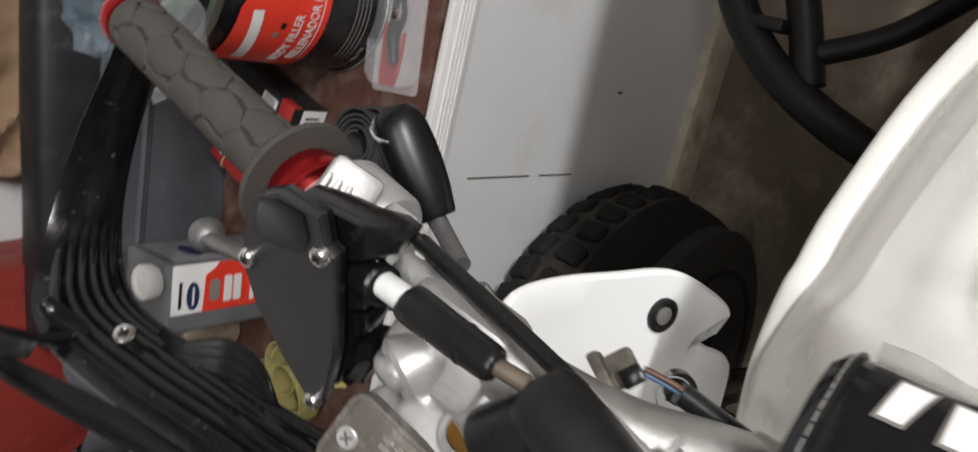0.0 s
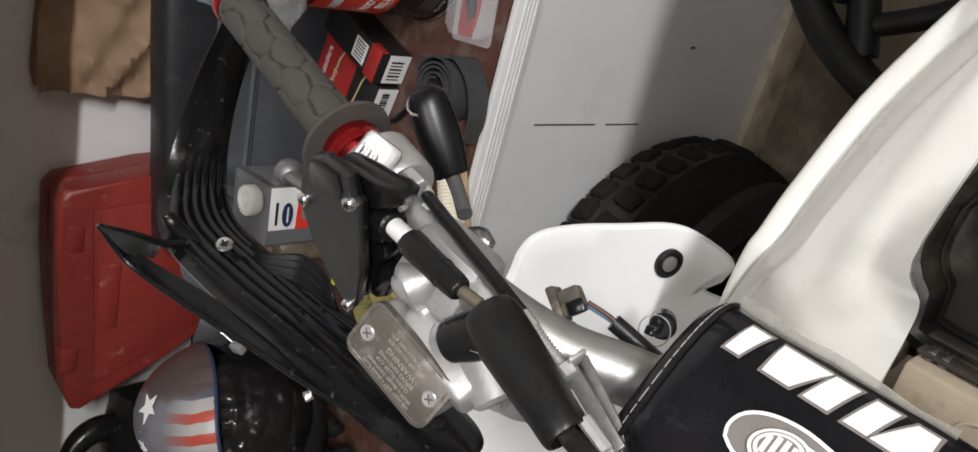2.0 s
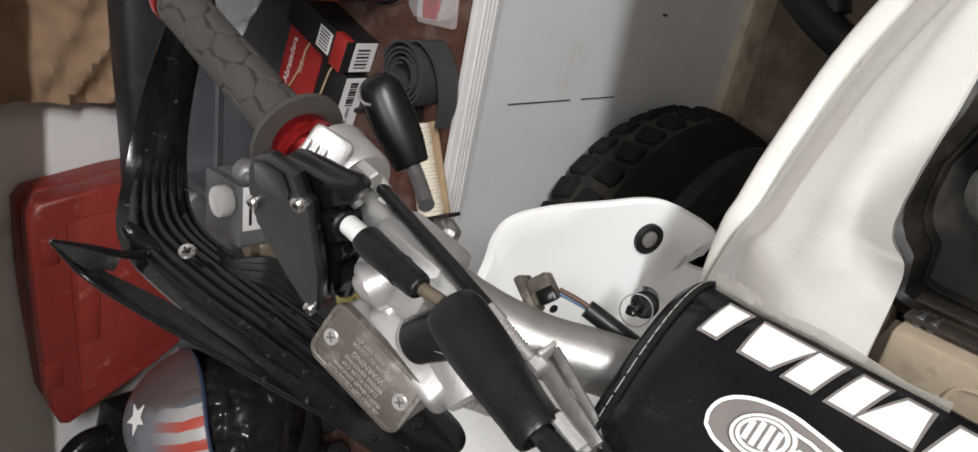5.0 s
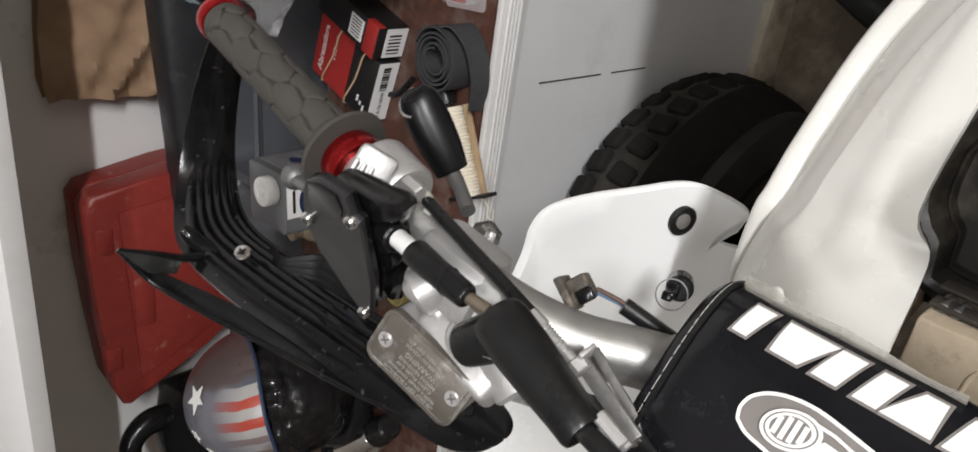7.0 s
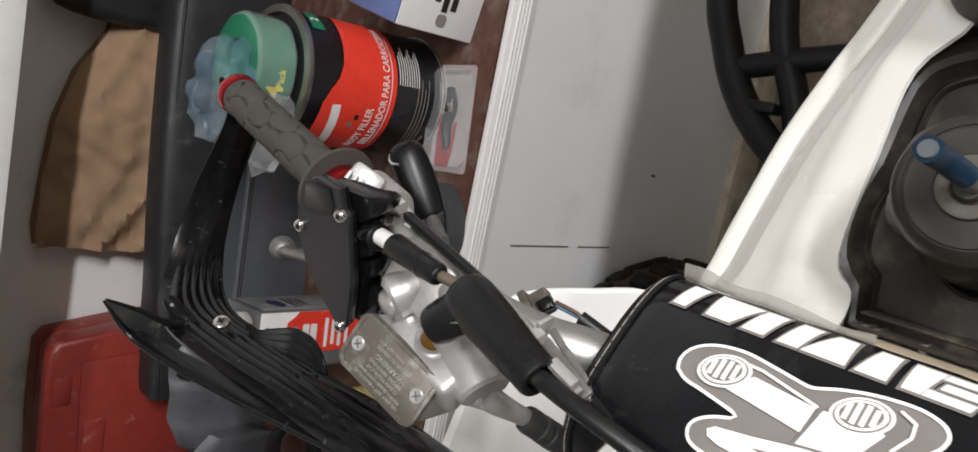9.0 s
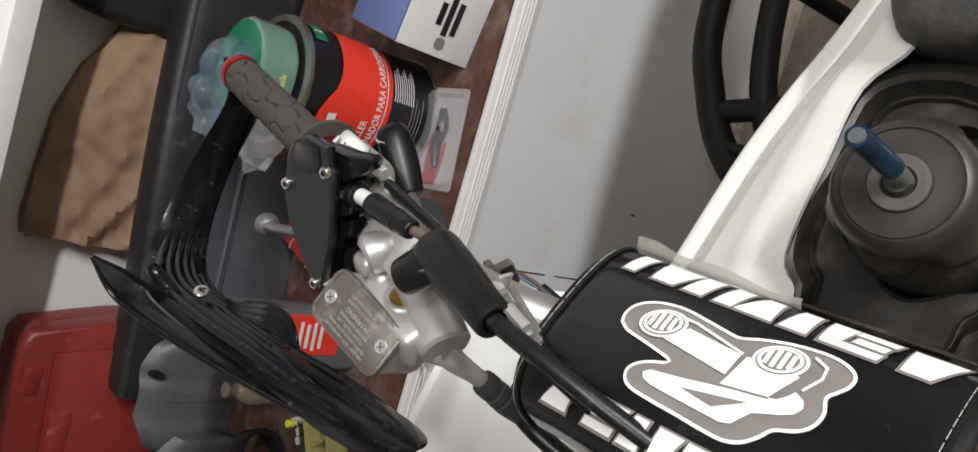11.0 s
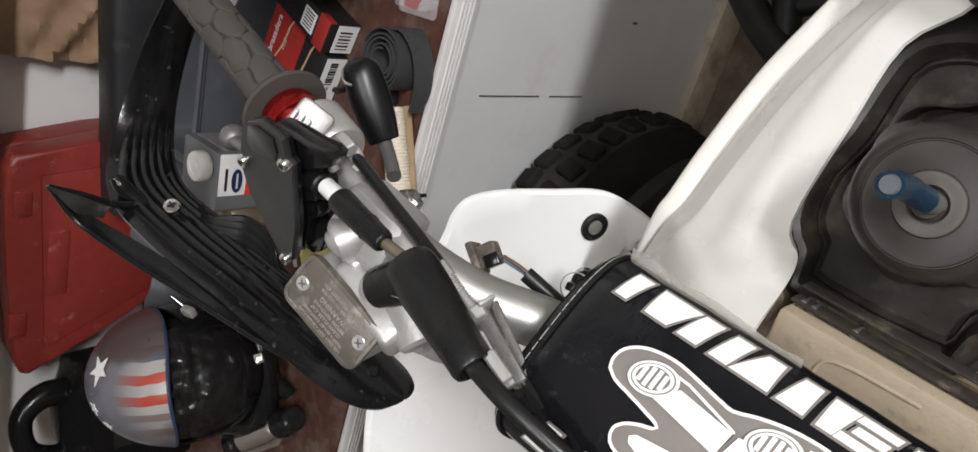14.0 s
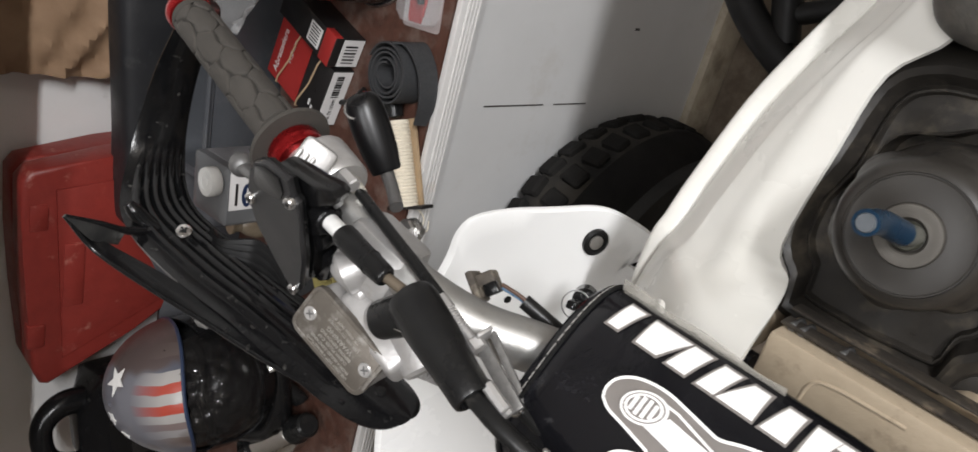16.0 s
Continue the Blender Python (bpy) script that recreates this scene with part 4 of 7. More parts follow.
part("bright_edge", tube([pm @ Vector((0.0098 * math.cos(q) - 0.001, 0.0112 * math.sin(q), PL * (0.16 + 0.16 * math.cos(q)))) for q in (radians(a) for a in range(40, 181, 20))], 0.0011, 8, 4), STEEL, pod, world=True)
part("stem", tube([(-0.0895, 0.2075, 1.1235, 0.0044), (-0.0950, 0.1960, 1.1265, 0.0040), (-0.1000, 0.1800, 1.1340, 0.0042)], 0.005, 14, 4), DULL_ALLOY, pod, "dull alloy stem", world=True)

# hand guard: a ribbed band that wraps from the bar end round the front, with a raised wing
GUARD = [(-0.040, 0.392, 1.166, 0.028), (-0.070, 0.448, 1.126, 0.032), (-0.130, 0.484, 1.122, 0.037), (-0.190, 0.476, 1.135, 0.046), (-0.222, 0.432, 1.153, 0.058), (-0.232, 0.362, 1.146, 0.066), (-0.236, 0.275, 1.132, 0.060), (-0.239, 0.215, 1.122, 0.053), (-0.2395, 0.188, 1.119, 0.048)]
fine = [tuple(p) for p in spline(GUARD, 7)]
TIP = fine[-1]
for k in range(1, 13):
    q = math.pi / 2 * k / 12
    fine.append((TIP[0] - 0.0012 * math.sin(q), TIP[1] - 0.042 * math.sin(q), TIP[2] - 0.006 * math.sin(q), TIP[3] * max(math.cos(q) ** 0.8, 0.03)))
fine = np.array(fine)
NRIB, PER = 7, 12
RIB = [0.0042 * (0.5 + 0.5 * math.cos(2 * math.pi * k / PER)) ** 1.4 if k < NRIB * PER - 6 else 0.0 for k in range(NRIB * PER + 9)]
secs = []
for i, s in enumerate(fine):
    a, b = fine[max(i - 1, 0)], fine[min(i + 1, len(fine) - 1)]
    d = Vector((b[:3] - a[:3]).tolist()).normalized()
    nrm = d.cross(Vector((0, 0, 1))).normalized()
    ribbed = min(max((i - 21) / 5, 0), 1)
    lean = 0.30 * min(max((0.29 - float(s[1])) / 0.09, 0), 1)
    row = []
    m_ = len(RIB)
    for k in range(m_):
        q = k / (m_ - 1) - 0.5
        curl = -0.006 * (2 * q) ** 2 * min(1.0, float(s[3]) / 0.05)
        # each rib runs out at its own place before the smooth tongue
        run = min(max((50 + 5 * math.sin(2.4 * (k // PER) + 0.6) - i) / 8, 0), 1) ** 1.5
        row.append(Vector(s[:3].tolist()) + Vector((-lean * float(s[3]) * q, 0, float(s[3]) * q)) - nrm * (RIB[k] * ribbed * run + curl))
    secs.append([tuple(p) for p in row])
guard = part("hand_guard", sheet(secs, 0.0032, n=1), GUARD_BLACK, bike, "scuffed black ribbed plastic hand guard", world=True)
FLAP_OUT = [(-0.226, 0.392, 1.126), (-0.2215, 0.3665, 1.1335), (-0.217, 0.3554, 1.1252), (-0.214, 0.3453, 1.1147), (-0.2145, 0.328, 1.111), (-0.219, 0.3147, 1.1107), (-0.227, 0.3061, 1.1103), (-0.237, 0.3033, 1.1069)]
FLAP_IN = [(-0.229, 0.390, 1.130), (-0.2305, 0.364, 1.137), (-0.2345, 0.350, 1.130), (-0.2355, 0.338, 1.122), (-0.2365, 0.324, 1.118), (-0.2370, 0.314, 1.115), (-0.2378, 0.308, 1.112), (-0.2390, 0.305, 1.110)]
rows = []
for p, q in zip(spline(FLAP_OUT, 5), spline(FLAP_IN, 5)):
    rows.append([tuple(float(u + (v - u) * k / 24) + (0.0011 * math.cos(2 * math.pi * k / 6) * math.sin(math.pi * k / 24) if i == 0 else 0) for i, (u, v) in enumerate(zip(p, q))) for k in range(25)])
part("flap", sheet(rows, 0.0026, n=1), mat("dusty_satin_black_flap", (0.006, 0.006, 0.0062), 0.5, colour2=(0.010, 0.010, 0.010), scale=80, mix=0.5, bump=0.06, bump_scale=250, spec=0.2), guard, world=True)
part("flap_edge", tube(FLAP_OUT, 0.0013, 10, 6), BLACK_PLASTIC, guard, world=True)
WOUT = [(-0.205, 0.404, 1.235), (-0.230, 0.393, 1.218), (-0.242, 0.354, 1.197), (-0.249, 0.303, 1.174), (-0.250, 0.246, 1.157), (-0.250, 0.200, 1.141), (-0.2478, 0.184, 1.137)]
WIN = [(-0.206, 0.406, 1.232), (-0.2285, 0.398, 1.208), (-0.2375, 0.356, 1.182), (-0.2425, 0.303, 1.162), (-0.2450, 0.246, 1.147), (-0.2460, 0.200, 1.134), (-0.2462, 0.184, 1.134)]
WING_GREY = mat("scuffed_grey_black_plastic", (0.016, 0.016, 0.016), 0.32, colour2=(0.03, 0.03, 0.029), scale=70, mix=0.7, dirt=(0.10, 0.10, 0.095), dirt_scale=45, dirt_amount=0.15, bump=0.1, bump_scale=200)
part("wing", sheet([[p, tuple((u + v) / 2 - (0.001 if i == 0 else 0) for i, (u, v) in enumerate(zip(p, q))), q] for p, q in zip(WIN, WOUT)], 0.0026, n=5), BLACK_PLASTIC, guard, world=True)
PRONG = [(-0.204, 0.402, 1.2355), (-0.2125, 0.400, 1.2120), (-0.2225, 0.401, 1.1930)]
part("wing_web", sheet([[p, tuple(0.5 * (u + v) for u, v in zip(p, q)), q] for p, q in zip(PRONG, ((-0.2055, 0.402, 1.2345), (-0.2245, 0.3985, 1.2185), (-0.2325, 0.400, 1.1985)))], 0.0024, n=4), WING_GREY, guard, "scuffed grey web", world=True)
part("wing_edge", tube(WOUT, 0.0020, 10, 6), BLACK_PLASTIC, guard, world=True)
part("wing_prong", tube([(-0.204, 0.402, 1.2355, 0.0012), (-0.2125, 0.400, 1.2120, 0.0020), (-0.2225, 0.402, 1.1930, 0.0030), (-0.2270, 0.405, 1.1760, 0.0034)], 0.003, 10, 5), BLACK_PLASTIC, guard, world=True)
part("wing_bracket", tube([(-0.212, 0.424, 1.182, 0.004), (-0.217, 0.421, 1.178, 0.0065), (-0.224, 0.416, 1.172, 0.007), (-0.230, 0.408, 1.164, 0.006)], 0.009, 12, 4), BLACK_PLASTIC, guard, world=True)
screw("guard_screw", (-0.2185, 0.382, 1.156), (0.86, -0.35, 0.45), 0.0062, guard)
screw("guard_screw", (-0.2375, 0.174, 1.116), (0.9, -0.05, 0.35), 0.0034, guard, BLACK_RUBBER)
# ---- tank, shrouds, seat and frame of the bike ----
SHROUD = {
    -0.205: [(-0.012, 1.062), (0.030, 1.046), (0.070, 1.006), (0.104, 0.952), (0.119, 0.900), (0.119, 0.80)],
    -0.150: [(-0.012, 1.062), (0.030, 1.048), (0.072, 1.010), (0.108, 0.955), (0.124, 0.900), (0.124, 0.80)],
    -0.106: [(-0.011, 1.047), (0.028, 1.034), (0.070, 0.998), (0.106, 0.948), (0.121, 0.900), (0.120, 0.80)],
    -0.090: [(-0.003, 1.004), (0.030, 1.008), (0.070, 0.986), (0.104, 0.946), (0.118, 0.900), (0.117, 0.80)],
    -0.076: [(0.002, 0.990), (0.033, 0.996), (0.070, 0.979), (0.102, 0.944), (0.114, 0.900), (0.114, 0.80)],
    -0.058: [(0.012, 0.994), (0.036, 0.992), (0.068, 0.974), (0.098, 0.942), (0.109, 0.898), (0.109, 0.80)],
    0.000: [(0.007, 0.992), (0.028, 0.987), (0.055, 0.968), (0.080, 0.939), (0.090, 0.897), (0.090, 0.80)],
    0.046: [(0.001, 0.990), (0.018, 0.985), (0.040, 0.966), (0.060, 0.938), (0.069, 0.896), (0.069, 0.80)],
    0.075: [(-0.022, 0.993), (0.004, 0.985), (0.026, 0.966), (0.047, 0.938), (0.055, 0.896), (0.055, 0.80)],
    0.120: [(-0.026, 0.992), (-0.008, 0.982), (0.012, 0.962), (0.029, 0.934), (0.036, 0.894), (0.036, 0.80)],
    0.220: [(-0.030, 0.985), (-0.022, 0.975), (-0.010, 0.955), (0.002, 0.930), (0.006, 0.890), (0.006, 0.80)],
}


def shroud_profile(x, row):
    """Flat top, crease, shaded flank, then an outer lip behind a seam."""
    ty, tz = [p[0] for p in row[:4]], [p[1] for p in row[:4]]
    k = min(max((x + 0.16) / 0.08, 0.0), 1.0) * min(max((0.20 - x) / 0.10, 0.0), 1.0)
    yl = row[3][0] + 0.001 + (row[4][0] - row[3][0] - 0.0045) * min(max((x + 0.09) / 0.08, 0.0), 1.0)
    yr = max(yl - 0.006 - 0.030 * k, row[1][0] + 0.006)
    zr = float(np.interp(yr, ty, tz))
    w = yl - yr
    ys, zs = yr + w * 0.58, zr - w * 0.80
    y1 = row[1][0]
    inner = [(y1 + (yr - y1) * f, float(np.interp(y1 + (yr - y1) * f, ty, tz)) + 0.0008) for f in (0.5, 0.88)]
    return [*row[:2], *inner, (yr, zr), (yr + (ys - yr) * 0.6, zr + (zs - zr) * 0.45), (ys, zs), (ys + 0.0008, zs + 0.0022 * k), (yl - w * 0.08, zs + 0.004 * k), (yl, zs - 0.005), (yl + 0.001, zs - 0.03), row[5]]


for side, nm in ((1, "shroud"), (-1, "shroud")):
    secs = [[(x, y if side > 0 else 2 * CY - y, z) for y, z in shroud_profile(x, row)] for x, row in SHROUD.items() if side > 0 or x > 0.03]
    sh = part(nm, sheet(secs, 0.003, n=4), WHITE_PLASTIC, bike, "glossy white plastic tank shroud", world=True)
    line = [(x, q[6][0] + 0.0004, q[6][1] + 0.0014) for x, q in ((x, shroud_profile(x, row)) for x, row in SHROUD.items()) if x > -0.10]
    part("seam_line", tube([(x, y if side > 0 else 2 * CY - y, z) for x, y, z in line], 0.0011, 6, 5), TANK_BLACK, sh, world=True)
screw("shroud_bolt", (-0.118, 0.052, 1.0285), (0.1, 0.6, 0.8), 0.0062, bike, WHITE_PLASTIC)

# black tank: a raised rim along the shroud, a ledge, and a lobed well round the filler
CAPC = Vector((-0.013, -0.0525, 1.003))
CAPM = axes(CAPC, (1, 0, 0), (0.10, -0.05, 1))
rim = [(-0.094, 0.000), (-0.083, 0.0015), (-0.074, 0.0035), (-0.069, 0.0095), (-0.0605, 0.0150), (-0.0500, 0.0168), (-0.0320, 0.0172), (-0.0029, 0.0090), (0.0262, 0.0052), (0.0405, 0.0020), (0.0500, -0.0040), (0.0550, -0.0120), (0.0590, -0.0220), (0.0620, -0.0430)]
outline = rim + [(x, 2 * CY - y) for x, y in reversed(rim[:-1])] + [(-0.096, 2 * CY + 0.01), (-0.098, CY), (-0.096, -0.01)]
NT = 120


def reach(a):
    """How far the tank's outline lies from the filler in direction a."""
    d = Vector((math.cos(a), math.sin(a)))
    best = 0.05
    for i in range(len(outline)):
        p, q = Vector(outline[i]) - CAPC.xy, Vector(outline[(i + 1) % len(outline)]) - CAPC.xy
        e = q - p
        den = d.x * e.y - d.y * e.x
        if abs(den) > 1e-9:
            s_, t_ = (p.x * e.y - p.y * e.x) / den, (p.x * d.y - p.y * d.x) / den
            if s_ > 0 and -1e-6 <= t_ <= 1 + 1e-6:
                best = max(best, s_)
    return best


REACH = [reach(2 * math.pi * i / NT) for i in range(NT)]


def tank_ring(inward, z, well=0.0):
    """A closed ring: `inward` metres inside the outline, drawn towards the lobed well by the share `well`."""
    out = []
    for i in range(NT):
        a = 2 * math.pi * i / NT
        lob = 0.0470 + 0.0030 * math.cos(6 * a + 0.4)
        r = REACH[i] - inward
        r = r + (min(lob, r - 0.001) - r) * well
        out.append((CAPC.x + r * math.cos(a), CAPC.y + r * math.sin(a), z + 0.0008 * math.sin(5 * a)))
    return out


tank = part("fuel_tank", loft([tank_ring(-0.012, 0.86), tank_ring(-0.012, 0.970), tank_ring(-0.006, 0.982), tank_ring(-0.001, 0.9845), tank_ring(0.003, 0.9830), tank_ring(0.0065, 0.9765), tank_ring(0.0085, 0.9735), tank_ring(0.0095, 0.9745), tank_ring(0.0105, 0.9765), tank_ring(0.0118, 0.9768), tank_ring(0.0130, 0.9745), tank_ring(0.0135, 0.9725), tank_ring(0.0135, 0.9720, 0.5), tank_ring(0.0135, 0.9722, 0.90), tank_ring(0.0135, 0.9738, 0.97), tank_ring(0.0135, 0.9732, 1.0), tank_ring(0.0150, 0.962, 1.03), tank_ring(0.015, 0.950, 1.05), tank_ring(0.015, 0.948, 1.12)]), TANK_BLACK, bike, "dusty black plastic fuel tank", world=True)
CAP_BLACK = mat("dusty_smooth_black_cap", (0.017, 0.0150, 0.0128), 0.36, colour2=(0.025, 0.0220, 0.0185), scale=30, mix=0.6, dirt=(0.045, 0.037, 0.028), dirt_scale=45, dirt_amount=0.0, bump=0.02, bump_scale=200, rough_var=0.14, spec=0.5)
part("filler_neck", lathe([(0.043, -0.055), (0.043, -0.020), (0.040, -0.006), (0.037, 0.000), (0.034, 0.008), (0.032, 0.012), (0.030, 0.022), (0.026, 0.022)], CAPM, 40), TANK_BLACK, tank, world=True)


def lobes(a, z):
    return 1 + (0.085 * math.cos(6 * a + 0.4) - 0.02 * math.cos(12 * a + 0.8)) * (1.0 if z < 0.026 else 0.25) if 0.004 < z < 0.033 else 1


fcap = part("fuel_cap", lathe([(0.0315, 0.004), (0.0373, 0.006), (0.0388, 0.012), (0.0388, 0.018), (0.0375, 0.024), (0.0365, 0.029), (0.0359, 0.0335), (0.0347, 0.0385), (0.0328, 0.0420), (0.0303, 0.0442), (0.0286, 0.0450), (0.0282, 0.0440), (0.0276, 0.0440), (0.0271, 0.0449), (0.0241, 0.0447), (0.0191, 0.0452), (0.0151, 0.0455), (0.0144, 0.0468), (0.0133, 0.0472), (0.0083, 0.0470), (0.0071, 0.0460), (0.0033, 0.0462)], CAPM, 96, wobble=lobes), CAP_BLACK, tank, "dusty black lobed fuel cap", world=True)
part("cap_ring", lathe([(0.0146, 0.0468), (0.0141, 0.0478), (0.0123, 0.0482), (0.0106, 0.0478), (0.0086, 0.0481), (0.0079, 0.0470)], CAPM, 48, caps=False), mat("dusty_grey_rubber", (0.075, 0.068, 0.058), 0.7, scale=90, mix=0.5), fcap, "dusty grey ring", world=True)
for k in range(6):
    a = (2 * math.pi * k - 0.4) / 6
    m = CAPM @ pose(0.0372 * math.cos(a), 0.0372 * math.sin(a), 0.0150, 0, 0, math.degrees(a))
    bm = bmesh.new()
    bmesh.ops.create_uvsphere(bm, u_segments=16, v_segments=10, radius=1.0, matrix=m @ Matrix.Diagonal((0.0050, 0.0085, 0.0110, 1)))
    part("cap_lug", bm, CAP_BLACK, fcap, "dusty grip lug", world=True)
HB = CAPM @ Vector((0.001, -0.002, 0.046))
HE = [HB, HB + Vector((0.003, 0.001, 0.016)), Vector((0.0005, -0.0500, 1.082)), Vector((0.0025, -0.0490, 1.100))]
part("hose_stub", tube([HE[0], HE[1], HE[1].lerp(HE[2], 0.5)], 0.0050, 18, 6), mat("olive_grey_stub", (0.10, 0.10, 0.085), 0.6, scale=90, mix=0.4), fcap, "olive grey hose stub", world=True)
hose = part("vent_hose", tube([HE[1], HE[2], HE[3]], 0.0056, 18, 6), BLUE_HOSE, fcap, "short blue vent hose", world=True)
part("hose_plug", lathe([(0.0, 0.0012), (0.0036, 0.0012), (0.0042, 0.0), (0.0042, -0.002)], axes(HE[3], (1, 0, 0), HE[3] - HE[2]), 18), mat("grey_plug", (0.09, 0.10, 0.11), 0.6, scale=300, mix=0.6), hose, "grey plug", world=True)
part("hose_base", lathe([(0.0070, 0.0455), (0.0067, 0.049), (0.0059, 0.051)], CAPM, 20), mat("olive_hose_stub", (0.03, 0.03, 0.02), 0.7), fcap, world=True)

# frame member in front of the tank, thick with dust, and the grimy gap
GRIME = mat("dark_brown_grime", (0.018, 0.014, 0.0105), 0.8, colour2=(0.035, 0.028, 0.02), scale=60, mix=0.6, dirt=(0.16, 0.125, 0.085), dirt_scale=45, dirt_amount=0.1, bump=0.4, bump_scale=200)
frm = part("frame_member", B(0.030, 0.26, 0.040, (-0.1070, -0.012 - 0.13, 1.008), 0.0025, 2), FRAME_TAN, bike, "dust-covered alloy frame", world=True)
for rx_, rz_, rw in ((-0.0890, 1.012, 0.0016), (-0.0825, 1.004, 0.0012)):
    part("frame_rail", B(rw * 1.6, 0.24, 0.012, (rx_, -0.012 - 0.12, rz_), 0.001), GRIME, frm, "grimy brown rail", world=True)
part("frame_emboss", tube([(-0.1180, -0.0405, 1.0278), (-0.1093, -0.0415, 1.0280), (-0.1040, -0.0450, 1.0280), (-0.1015, -0.0540, 1.0280), (-0.1005, -0.0680, 1.0280), (-0.1000, -0.0900, 1.0278)], 0.0012, 8, 6), FRAME_TAN, frm, world=True)
for by in (-0.018, -0.024, -0.047):
    part("channel_bolt", rod((-0.0905, by, 1.000), (-0.0895, by, 1.0165), 0.0026, 8, bev=0.0005), DULL_ALLOY, frm, "dull bolt in the grimy channel", world=True)
part("bar_clamp", B(0.085, 0.150, 0.052, (-0.152, -0.2225, 1.050), 0.004, 3), FRAME_TAN, bike, "dust-covered bar clamp", world=True)
part("frame_boss", lathe([(0.010, 0), (0.010, 0.003), (0.008, 0.004)], pose(-0.1085, -0.155, 1.0275), 24), FRAME_TAN, frm, world=True)
part("frame_spar", tube([(-0.11, 0.02, 0.99), (-0.1, 0.03, 0.85), (0.05, 0.02, 0.55), (0.25, 0.02, 0.40)], 0.022, 14, 5), FRAME_TAN, frm, world=True)
part("frame_spar", tube([(-0.11, 2 * CY - 0.02, 0.99), (-0.1, 2 * CY - 0.03, 0.85), (0.05, 2 * CY - 0.02, 0.55), (0.25, 2 * CY - 0.02, 0.40)], 0.022, 14, 5), FRAME_TAN, frm, world=True)
part("tank_saddle", B(0.19, 0.165, 0.06, (-0.005, CY, 0.905), 0.010), TANK_BLACK, tank, world=True)
part("grimy_airbox", B(0.05, 0.15, 0.03, (-0.088, CY - 0.02, 0.955), 0.006), TANK_BLACK, bike, world=True)

# seat nose
seat_secs = []
for x, w, top in ((0.070, 0.010, 0.990), (0.073, 0.026, 1.010), (0.085, 0.037, 1.022), (0.115, 0.042, 1.028), (0.2, 0.046, 1.024), (0.35, 0.062, 1.02), (0.5, 0.075, 1.03), (0.52, 0.06, 1.02)):
    seat_secs.append([(x, CY + w * math.copysign(abs(math.cos(q)) ** 0.6, math.cos(q)), top - 0.045 + 0.045 * math.copysign(abs(math.sin(q)) ** 0.6, math.sin(q))) for q in (2 * math.pi * i / 24 for i in range(24))])
seat = part("seat", loft(seat_secs, n=4), mat("grey_black_seat_vinyl", (0.030, 0.029, 0.028), 0.6, colour2=(0.045, 0.043, 0.04), scale=220, mix=0.5, dirt=(0.10, 0.09, 0.075), dirt_scale=25, dirt_amount=0.25, bump=0.3, bump_scale=700), bike, "dusty grey-black vinyl seat", world=True)

# plug on its wires, and the small ringed key
plug_m = axes((-0.113, 0.108, 1.121), (0.35, -0.3, 0.2), (0.35, -0.3, 0.85))
plug = part("wire_plug", B(0.011, 0.013, 0.011, bev=0.0016, m=plug_m), DUSTY_PLUG, bike, "muddy plastic wire plug", world=True)
part("plug_flange", B(0.0045, 0.018, 0.017, bev=0.0012, m=plug_m @ pose(-0.0075, 0.001, -0.001)), DUSTY_PLUG, plug, world=True)
part("plug_tab", B(0.008, 0.007, 0.006, bev=0.001, m=plug_m @ pose(0.002, -0.004, 0.007)), BLACK_PLASTIC, plug, world=True)
part("wire", tube([(-0.112, 0.101, 1.118), (-0.115, 0.090, 1.112), (-0.119, 0.081, 1.108)], 0.0014, 10, 5), WIRE_BLUE, plug, "pale blue wire", world=True)
part("wire", tube([(-0.1105, 0.1015, 1.1185), (-0.1130, 0.0905, 1.1135), (-0.1175, 0.0815, 1.1090)], 0.0012, 10, 5), mat("brown_wire", (0.10, 0.05, 0.03), 0.5), plug, "brown wire", world=True)
part("wire_sleeve", tube([(-0.1155, 0.089, 1.1115), (-0.124, 0.070, 1.102), (-0.133, 0.050, 1.092), (-0.14, 0.03, 1.08)], 0.0044, 12, 5), BLACK_RUBBER, plug, world=True)

# unseen light blockers: side panels under the seat, and the radiators behind the shrouds
SIDE = [(0.16, 0.90), (0.20, 0.985), (0.45, 0.985), (0.72, 1.00), (0.74, 0.93), (0.66, 0.80), (0.52, 0.66), (0.36, 0.58), (0.20, 0.58), (0.15, 0.72)]
for yy in (CY + 0.072, CY - 0.075):
    part("unseen_side_panel", plate(SIDE, 0.003, pose(0, yy, 0, 90, 0, 0), 0.001, n=3), WHITE_PLASTIC, bike, "unseen white plastic side panel, added to block light", world=True)
    part("unseen_radiator", B(0.10, 0.035, 0.30, (0.02 if yy > CY else 0.03, CY + (yy - CY) * 1.0, 0.72), 0.006), ALLOY, bike, world=True)

